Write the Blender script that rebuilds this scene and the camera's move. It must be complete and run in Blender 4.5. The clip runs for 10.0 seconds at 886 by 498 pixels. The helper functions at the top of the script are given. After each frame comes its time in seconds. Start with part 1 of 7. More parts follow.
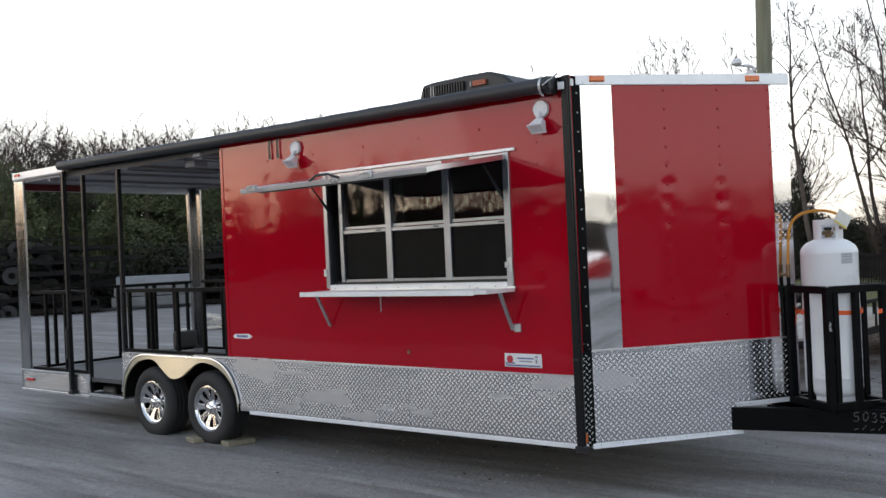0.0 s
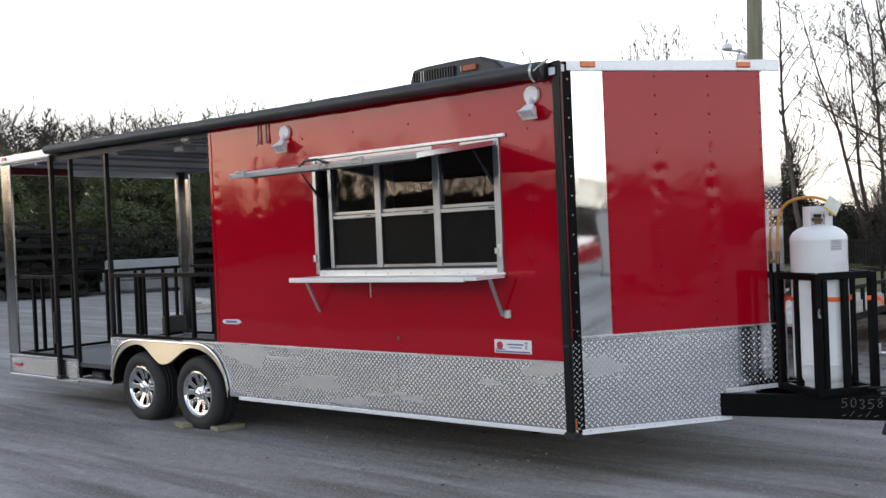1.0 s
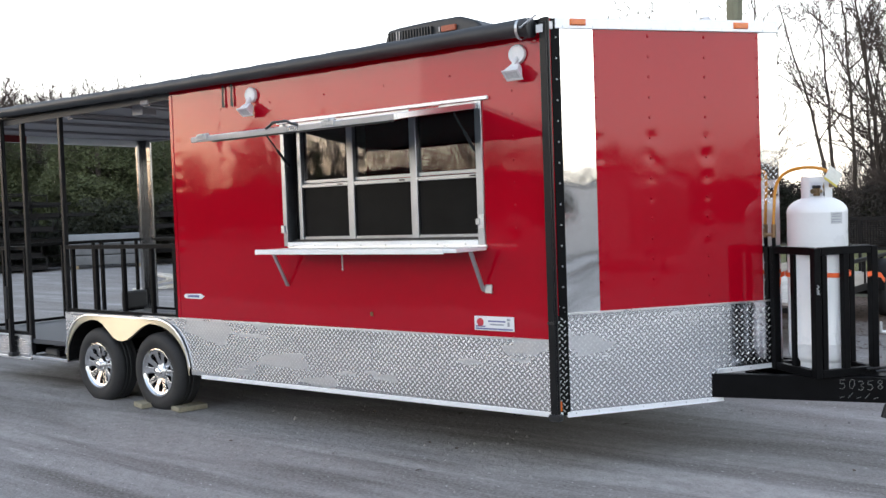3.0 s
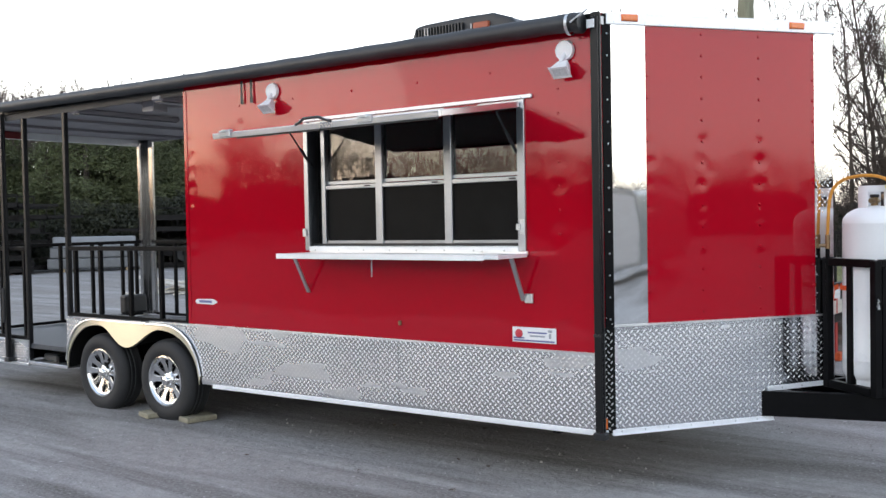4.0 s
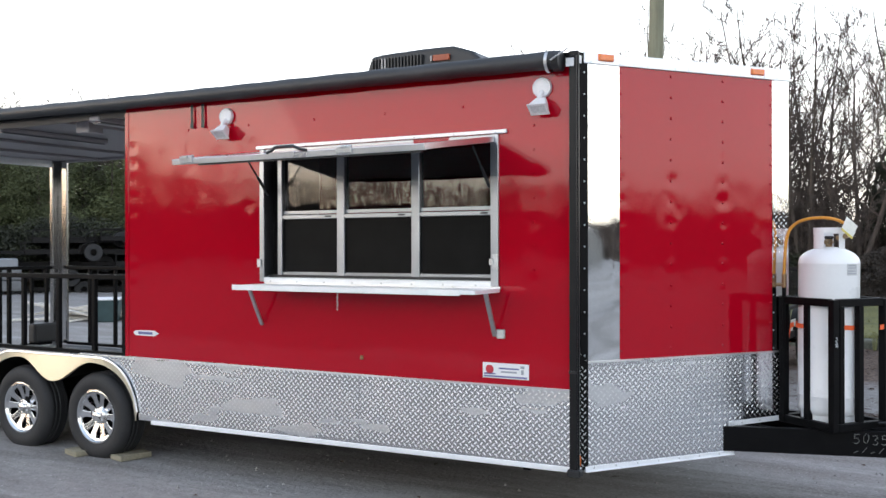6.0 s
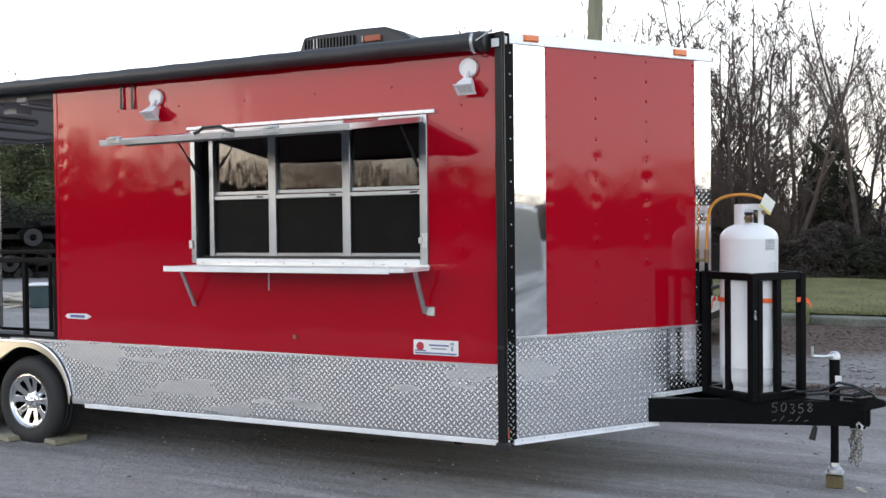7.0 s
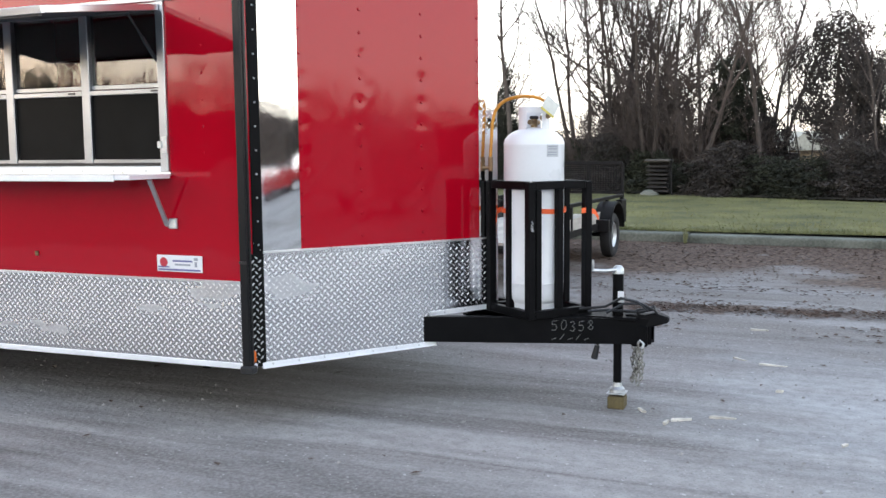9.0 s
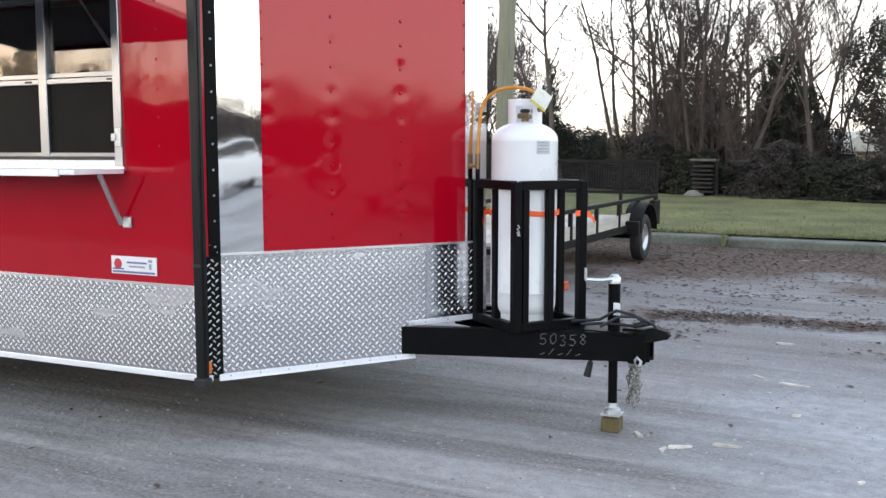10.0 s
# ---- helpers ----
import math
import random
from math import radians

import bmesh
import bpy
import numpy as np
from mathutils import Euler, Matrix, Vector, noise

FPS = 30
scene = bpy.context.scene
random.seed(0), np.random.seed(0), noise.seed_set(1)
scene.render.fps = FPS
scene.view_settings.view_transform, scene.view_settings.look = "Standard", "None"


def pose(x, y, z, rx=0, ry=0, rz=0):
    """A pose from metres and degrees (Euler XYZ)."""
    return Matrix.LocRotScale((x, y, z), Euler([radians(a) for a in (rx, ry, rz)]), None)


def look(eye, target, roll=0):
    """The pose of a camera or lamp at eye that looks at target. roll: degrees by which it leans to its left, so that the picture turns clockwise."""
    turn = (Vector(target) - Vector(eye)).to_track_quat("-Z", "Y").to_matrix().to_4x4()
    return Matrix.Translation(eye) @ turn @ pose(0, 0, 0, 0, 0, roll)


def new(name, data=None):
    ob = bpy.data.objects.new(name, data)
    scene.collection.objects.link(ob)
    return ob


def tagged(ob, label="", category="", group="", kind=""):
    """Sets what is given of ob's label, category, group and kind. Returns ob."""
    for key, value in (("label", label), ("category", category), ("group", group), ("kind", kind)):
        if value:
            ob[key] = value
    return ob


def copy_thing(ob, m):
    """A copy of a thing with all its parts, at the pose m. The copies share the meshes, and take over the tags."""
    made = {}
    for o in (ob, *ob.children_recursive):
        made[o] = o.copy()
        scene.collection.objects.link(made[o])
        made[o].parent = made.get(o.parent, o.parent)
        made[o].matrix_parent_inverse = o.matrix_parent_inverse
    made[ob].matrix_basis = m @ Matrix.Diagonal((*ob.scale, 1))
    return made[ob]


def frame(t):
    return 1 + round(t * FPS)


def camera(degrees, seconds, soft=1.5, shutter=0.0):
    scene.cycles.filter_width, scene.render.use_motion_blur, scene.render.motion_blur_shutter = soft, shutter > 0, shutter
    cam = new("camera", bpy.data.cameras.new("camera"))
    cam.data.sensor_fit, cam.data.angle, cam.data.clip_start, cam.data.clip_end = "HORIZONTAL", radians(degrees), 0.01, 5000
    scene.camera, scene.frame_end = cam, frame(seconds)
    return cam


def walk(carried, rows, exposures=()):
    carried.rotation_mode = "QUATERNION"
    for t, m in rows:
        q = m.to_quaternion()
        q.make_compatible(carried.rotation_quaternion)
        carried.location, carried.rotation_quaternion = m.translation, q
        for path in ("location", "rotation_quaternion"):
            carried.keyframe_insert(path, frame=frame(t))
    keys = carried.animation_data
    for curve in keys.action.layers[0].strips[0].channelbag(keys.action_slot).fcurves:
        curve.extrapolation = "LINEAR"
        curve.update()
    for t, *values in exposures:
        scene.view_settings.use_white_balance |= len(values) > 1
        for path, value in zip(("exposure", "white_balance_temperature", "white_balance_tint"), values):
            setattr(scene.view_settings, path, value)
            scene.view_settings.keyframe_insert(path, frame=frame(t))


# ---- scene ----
cam = camera(50.1, 10.0)
PATH = [
    (0, (0.428, -0.36, 1.779), (-0.853, 1.175, 1.781), -2.4),
    (0.5, (0.428, -0.36, 1.791), (-0.847, 1.181, 1.77), -2.5),
    (1, (0.416, -0.345, 1.795), (-0.85, 1.203, 1.762), -2.3),
    (1.5, (0.397, -0.328, 1.791), (-0.853, 1.232, 1.743), -2.4),
    (2, (0.363, -0.292, 1.782), (-0.893, 1.263, 1.707), -2.4),
    (2.5, (0.279, -0.154, 1.737), (-0.952, 1.419, 1.64), -2.0),
    (3.8, (-0.309, 0.011, 1.732), (-1.498, 1.619, 1.683), -1.3),
    (4, (-0.4, 0.021, 1.711), (-1.586, 1.63, 1.648), -0.9),
    (4.5, (-0.589, 0.077, 1.697), (-1.83, 1.642, 1.583), -0.2),
    (5, (-0.771, 0.08, 1.719), (-1.921, 1.713, 1.626), 0.4),
    (5.5, (-0.892, -0.093, 1.779), (-1.942, 1.609, 1.741), 0.4),
    (5.7, (-0.913, -0.164, 1.773), (-1.918, 1.565, 1.765), 0.3),
    (6.8, (-0.812, -0.243, 1.717), (-1.765, 1.515, 1.696), -0.2),
    (7, (-0.755, -0.219, 1.735), (-1.645, 1.571, 1.69), -0.4),
    (7.5, (-0.473, -0.089, 1.717), (-1.277, 1.74, 1.62), -0.2),
    (8, (-0.356, 0.162, 1.652), (-1.095, 2.013, 1.488), -0.2),
    (8.5, (-0.2, 0.461, 1.627), (-0.836, 2.347, 1.433), 0.2),
    (9, (0.037, 0.736, 1.613), (-0.735, 2.569, 1.406), -0.3),
    (9.5, (0.149, 1.044, 1.59), (-0.677, 2.851, 1.363), -0.0),
    (10, (0.218, 1.352, 1.602), (-0.652, 3.141, 1.39), 0.2),
]
walk(cam, [(t, look(eye, target, roll)) for t, eye, target, roll in PATH],
     exposures=[(0.0, -0.6), (1.2, -0.33), (2.5, 0.04), (4.0, 0.1), (4.5, 0.25), (5.0, 0.3), (5.5, 0.22), (7.0, 0.0), (7.5, 0.06), (8.0, 0.22), (8.5, 0.28), (10.0, 0.33)])

# ---- world, sun ----
SUN_AZ, SUN_EL = radians(-122), radians(3)
world = bpy.data.worlds.new("dusk_sky")
scene.world = world
world.use_nodes = True
wn, wl = world.node_tree.nodes, world.node_tree.links
wn.clear()
sky = wn.new("ShaderNodeTexSky")
sky.sky_type, sky.sun_disc = "NISHITA", False
sky.sun_elevation, sky.sun_rotation = SUN_EL, SUN_AZ
sky.air_density, sky.dust_density, sky.ozone_density = 1.0, 1.5, 2.0
bg_sky = wn.new("ShaderNodeBackground")
bg_sky.inputs["Strength"].default_value = 0.14
wl.new(sky.outputs["Color"], bg_sky.inputs["Color"])
# a thin bright haze over the whole dusk sky
bg_haze = wn.new("ShaderNodeBackground")
bg_haze.inputs["Strength"].default_value = 1.06
sky_way = wn.new("ShaderNodeTexCoord")
sky_sep = wn.new("ShaderNodeSeparateXYZ")
sky_ramp = wn.new("ShaderNodeValToRGB")
sky_ramp.color_ramp.elements[0].position, sky_ramp.color_ramp.elements[0].color = 0.0, (1.32, 1.18, 0.98, 1)
sky_ramp.color_ramp.elements[1].position, sky_ramp.color_ramp.elements[1].color = 1.0, (0.56, 0.68, 0.9, 1)
for at, tone in ((0.035, (1.8, 1.72, 1.6, 1)), (0.09, (2.5, 2.42, 2.32, 1)), (0.22, (2.2, 2.25, 2.3, 1)), (0.45, (0.9, 1.03, 1.25, 1))):
    sky_ramp.color_ramp.elements.new(at).color = tone
wl.new(sky_way.outputs["Generated"], sky_sep.inputs[0])
wl.new(sky_sep.outputs["Z"], sky_ramp.inputs[0])
wl.new(sky_ramp.outputs["Color"], bg_haze.inputs["Color"])
add = wn.new("ShaderNodeAddShader")
wout = wn.new("ShaderNodeOutputWorld")
wl.new(bg_sky.outputs[0], add.inputs[0])
wl.new(bg_haze.outputs[0], add.inputs[1])
wl.new(add.outputs[0], wout.inputs["Surface"])

sun_data = bpy.data.lights.new("sun", "SUN")
sun_data.energy, sun_data.angle, sun_data.color = 0.5, radians(40), (1.0, 0.9, 0.78)
sun = new("sun", sun_data)
sun_from = Vector((math.sin(SUN_AZ) * math.cos(SUN_EL), math.cos(SUN_AZ) * math.cos(SUN_EL), math.sin(SUN_EL)))
sun.matrix_basis = look(sun_from * 60, (0, 0, 0))

# ---- materials ----


def mat(name, color, rough=0.5, metal=0.0, coat=0.0, spec=0.5, vary=0.12, scale=6.0, fine=60.0, bump=0.0,
        bump_scale=40.0, rough_vary=0.1, tint=None, random_piece=0.0, transmission=0.0, ior=1.5, stretch=(1, 1, 1)):
    """A surface whose colour and gloss vary at two scales, with a fine relief."""
    m = bpy.data.materials.new(name)
    m.use_nodes = True
    n, l = m.node_tree.nodes, m.node_tree.links
    b = n["Principled BSDF"]
    co = n.new("ShaderNodeTexCoord")
    mp = n.new("ShaderNodeMapping")
    mp.inputs["Scale"].default_value = stretch
    l.new(co.outputs["Object"], mp.inputs["Vector"])
    big, small = n.new("ShaderNodeTexNoise"), n.new("ShaderNodeTexNoise")
    for t, s in ((big, scale), (small, fine)):
        t.inputs["Scale"].default_value = s
        t.inputs["Detail"].default_value = 4
        l.new(mp.outputs[0], t.inputs["Vector"])
    both = n.new("ShaderNodeMath")
    both.operation = "MULTIPLY_ADD"
    l.new(big.outputs["Fac"], both.inputs[0])
    both.inputs[1].default_value = 0.65
    half = n.new("ShaderNodeMath")
    half.operation = "MULTIPLY"
    half.inputs[1].default_value = 0.35
    l.new(small.outputs["Fac"], half.inputs[0])
    l.new(half.outputs[0], both.inputs[2])
    ramp = n.new("ShaderNodeMapRange")
    ramp.inputs["From Min"].default_value, ramp.inputs["From Max"].default_value = 0.3, 0.7
    l.new(both.outputs[0], ramp.inputs["Value"])
    mix = n.new("ShaderNodeMix")
    mix.data_type = "RGBA"
    dark = [c * (1 - vary) for c in color]
    light = [min(1, c * (1 + vary)) for c in (tint or color)]
    mix.inputs["A"].default_value, mix.inputs["B"].default_value = (*dark, 1), (*light, 1)
    l.new(ramp.outputs[0], mix.inputs["Factor"])
    out = mix.outputs["Result"]
    if random_piece:
        info = n.new("ShaderNodeObjectInfo")
        hsv = n.new("ShaderNodeHueSaturation")
        mr = n.new("ShaderNodeMapRange")
        mr.inputs["To Min"].default_value, mr.inputs["To Max"].default_value = 1 - random_piece, 1 + random_piece
        l.new(info.outputs["Random"], mr.inputs["Value"])
        l.new(mr.outputs[0], hsv.inputs["Value"])
        l.new(out, hsv.inputs["Color"])
        out = hsv.outputs["Color"]
    l.new(out, b.inputs["Base Color"])
    rr = n.new("ShaderNodeMapRange")
    rr.inputs["To Min"].default_value = max(0.0, rough * (1 - rough_vary))
    rr.inputs["To Max"].default_value = min(1.0, rough * (1 + rough_vary))
    l.new(big.outputs["Fac"], rr.inputs["Value"])
    l.new(rr.outputs[0], b.inputs["Roughness"])
    b.inputs["Metallic"].default_value = metal
    b.inputs["Coat Weight"].default_value = coat
    b.inputs["Coat IOR"].default_value = 1.5
    b.inputs["Coat Roughness"].default_value = 0.045
    b.inputs["Specular IOR Level"].default_value = spec
    b.inputs["Transmission Weight"].default_value = transmission
    b.inputs["IOR"].default_value = ior
    if bump:
        tex = n.new("ShaderNodeTexNoise")
        tex.inputs["Scale"].default_value = bump_scale
        tex.inputs["Detail"].default_value = 5
        l.new(mp.outputs[0], tex.inputs["Vector"])
        bp = n.new("ShaderNodeBump")
        bp.inputs["Strength"].default_value = bump
        bp.inputs["Distance"].default_value = 0.01
        l.new(tex.outputs["Fac"], bp.inputs["Height"])
        l.new(bp.outputs[0], b.inputs["Normal"])
    return m


RED = mat("red_paint", (0.375, 0.0016, 0.012), rough=0.4, coat=0.85, spec=0.0, vary=0.05, scale=1.5, fine=18, bump=0.012, bump_scale=7)
FRAME = mat("window_aluminium", (0.4, 0.42, 0.45), rough=0.32, metal=1.0, vary=0.08, scale=5, fine=80, rough_vary=0.3)
ALU = mat("mill_aluminium", (0.78, 0.79, 0.8), rough=0.3, metal=1.0, vary=0.06, scale=4, fine=70, rough_vary=0.3)
LOZENGE = mat("tread_ridges", (0.79, 0.805, 0.825), rough=0.3, metal=1.0, vary=0.08, scale=3)
TREAD_BRIGHT = mat("bright_tread_plate", (0.7, 0.715, 0.74), rough=0.15, metal=1.0, vary=0.1, scale=2.2)
TREAD = mat("tread_plate", (0.645, 0.66, 0.685), rough=0.26, metal=1.0, vary=0.14, scale=1.6, fine=30, rough_vary=0.4, stretch=(0.6, 0.6, 2.0))
CHROME = mat("polished_metal", (0.88, 0.88, 0.87), rough=0.035, metal=1.0, vary=0.03, scale=3, bump=0.02, bump_scale=5)
WHITE = mat("white_paint", (0.78, 0.79, 0.78), rough=0.3, coat=0.4, vary=0.05, scale=3)
TRIM = mat("white_aluminium_trim", (0.86, 0.88, 0.9), rough=0.33, metal=0.25, vary=0.06, scale=5)
BLACK = mat("black_paint", (0.0045, 0.0045, 0.005), rough=0.42, spec=0.07, vary=0.3, scale=8, bump=0.05, bump_scale=60)
VINYL = mat("black_vinyl", (0.022, 0.024, 0.027), rough=0.5, vary=0.3, scale=3, fine=40, bump=0.12, bump_scale=22)
# undercoat below; on corner_skirt its black stands in for a dark reflection
UNDER = mat("undercoat_and_dark_reflection", (0.008, 0.008, 0.008), rough=0.9, spec=0.08, vary=0.3)
POLISH = mat("polished_fender", (0.66, 0.62, 0.5), rough=0.36, metal=1.0, vary=0.04, scale=3)
RUBBER = mat("tyre_rubber", (0.018, 0.018, 0.019), rough=0.72, vary=0.3, scale=10, bump=0.1, bump_scale=90)
RIM = mat("machined_alloy", (0.78, 0.79, 0.8), rough=0.16, metal=1.0, vary=0.06, scale=9)
DARKALLOY = mat("grey_alloy", (0.22, 0.22, 0.23), rough=0.35, metal=0.9, vary=0.1)
GLASS = mat("tinted_glass", (0.28, 0.24, 0.2), rough=0.0, vary=0.0, transmission=1.0, ior=1.75, rough_vary=0.0)
SCREEN = mat("insect_screen", (0.007, 0.0068, 0.0066), rough=0.5, spec=0.08, vary=0.4, scale=5, fine=300)
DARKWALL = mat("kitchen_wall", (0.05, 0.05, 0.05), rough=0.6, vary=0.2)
FLOOR = mat("dark_deck_coating", (0.05, 0.055, 0.065), rough=0.55, vary=0.25, scale=4, bump=0.1, bump_scale=80)
CEIL = mat("ceiling_sheet", (0.26, 0.25, 0.265), rough=0.5, vary=0.06, scale=2)
TANK = mat("white_tank_paint", (0.8, 0.81, 0.82), rough=0.28, coat=0.3, vary=0.03, scale=5, bump=0.02, bump_scale=25)
STRAP = mat("orange_webbing", (0.85, 0.13, 0.03), rough=0.7, vary=0.12, scale=20, bump=0.2, bump_scale=200)
HOSE = mat("amber_hose", (0.62, 0.27, 0.03), rough=0.42, vary=0.15, scale=20)
BRASS = mat("brass", (0.3, 0.21, 0.12), rough=0.35, metal=1.0)
AMBER = mat("amber_lens", (0.75, 0.16, 0.02), rough=0.2, coat=0.5, vary=0.1, scale=60)
REDLENS = mat("red_lens", (0.5, 0.02, 0.02), rough=0.2, coat=0.5, vary=0.1, scale=60)
PLASTIC_W = mat("white_plastic", (0.75, 0.76, 0.78), rough=0.4, vary=0.05)
LENS = mat("lamp_lens", (0.62, 0.64, 0.66), rough=0.12, vary=0.2, scale=120, coat=0.5)
PLASTIC_K = mat("black_plastic", (0.012, 0.0125, 0.014), rough=0.42, vary=0.2, scale=10, bump=0.05)
LABELBLUE = mat("badge_blue", (0.12, 0.13, 0.3), rough=0.4)
LABELRED = mat("badge_red", (0.5, 0.03, 0.05), rough=0.4)
LABELGREY = mat("print_grey", (0.3, 0.32, 0.36), rough=0.5)
ORANGE = mat("orange_print", (0.3, 0.07, 0.03), rough=0.5)
CHALK = mat("chalk", (0.16, 0.16, 0.155), rough=0.9, vary=0.5, scale=60, fine=300)
FAINT = mat("faint_chalk", (0.1, 0.1, 0.1), rough=0.9, vary=0.5, scale=60, fine=300)
CHOCK = mat("grey_timber", (0.27, 0.245, 0.175), rough=0.85, vary=0.3, scale=7, fine=70, bump=0.3, stretch=(1, 5, 5), random_piece=0.1)
CHIP = mat("weathered_sliver", (0.52, 0.49, 0.43), rough=0.85, vary=0.3, scale=20, random_piece=0.25)
CHAIN = mat("dull_chain", (0.3, 0.29, 0.26), rough=0.45, metal=0.8, vary=0.3, scale=40)
POST = mat("polished_post", (0.4, 0.4, 0.4), rough=0.13, metal=1.0, vary=0.12, scale=6, bump=0.03, bump_scale=6)
ANODISED = mat("black_anodised", (0.01, 0.01, 0.011), rough=0.33, spec=0.22, vary=0.2, scale=8)
WOOD = mat("raw_wood", (0.36, 0.27, 0.16), rough=0.75, vary=0.3, scale=5, fine=60, bump=0.3, stretch=(1, 6, 6), random_piece=0.2)
PLY = mat("pale_deck_board", (0.52, 0.48, 0.42), rough=0.7, vary=0.2, scale=4, bump=0.2, stretch=(5, 0.7, 5), random_piece=0.15)
STEEL = mat("galvanised_steel", (0.55, 0.57, 0.58), rough=0.4, metal=0.9, vary=0.15, scale=30)
WORN = mat("worn_black_enamel", (0.03, 0.029, 0.028), rough=0.35, spec=0.5, vary=0.5, scale=6)
# LOZENGE darkened, for ridges that would mirror dark surroundings
LOZENGE_DIM = mat("dark_reflection_ridges", (0.42, 0.43, 0.45), rough=0.28, metal=1.0, vary=0.1, scale=3)
STOCK = mat("weathered_black_steel", (0.011, 0.010, 0.010), rough=0.55, spec=0.15, vary=0.5, scale=5, bump=0.15)
BARK = mat("grey_bark", (0.085, 0.068, 0.058), rough=0.9, vary=0.4, scale=4, fine=30, bump=0.6, bump_scale=25, random_piece=0.3)
TWIG = mat("bare_twigs", (0.085, 0.066, 0.058), rough=0.9, vary=0.35, scale=2, random_piece=0.3)
NEEDLE = mat("dark_needles", (0.017, 0.021, 0.011), rough=0.75, vary=0.5, scale=1.2, fine=9, tint=(0.03, 0.033, 0.017), random_piece=0.35)
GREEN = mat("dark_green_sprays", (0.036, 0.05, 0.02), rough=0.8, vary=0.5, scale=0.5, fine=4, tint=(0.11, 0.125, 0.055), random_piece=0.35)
BROWNLEAF = mat("brown_brush", (0.042, 0.034, 0.029), rough=0.85, vary=0.4, scale=1.0, fine=8, random_piece=0.3)
DUSKY = mat("dusky_sprays", (0.06, 0.05, 0.045), rough=0.85, vary=0.4, scale=1.0, fine=8, random_piece=0.3)
OLDLOG = mat("old_firewood", (0.024, 0.021, 0.019), rough=0.9, vary=0.5, scale=6)
LEAF = mat("dead_leaf", (0.085, 0.055, 0.04), rough=0.85, vary=0.5, scale=3, fine=40)
POLE = mat("weathered_pole", (0.2, 0.2, 0.14), rough=0.85, vary=0.3, scale=2, fine=30, bump=0.4, stretch=(6, 6, 0.6))
CONCRETE = mat("old_concrete", (0.045, 0.054, 0.034), rough=0.85, vary=0.4, scale=1.4, fine=25, bump=0.5, bump_scale=30, tint=(0.15, 0.155, 0.13))
PEBBLE = mat("pebble", (0.27, 0.26, 0.25), rough=0.85, vary=0.5, scale=6, fine=30)
TARP = mat("white_wrap", (0.24, 0.255, 0.275), rough=0.45, vary=0.12, scale=2, bump=0.3, bump_scale=5)
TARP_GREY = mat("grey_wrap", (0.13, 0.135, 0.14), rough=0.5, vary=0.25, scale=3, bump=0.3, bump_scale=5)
SIDING = mat("tan_siding", (0.42, 0.33, 0.22), rough=0.7, vary=0.15)
ROOFING = mat("pale_roofing", (0.44, 0.43, 0.36), rough=0.8, vary=0.3)
CARRED = mat("red_car_paint", (0.32, 0.01, 0.015), rough=0.25, coat=1.0, vary=0.05)


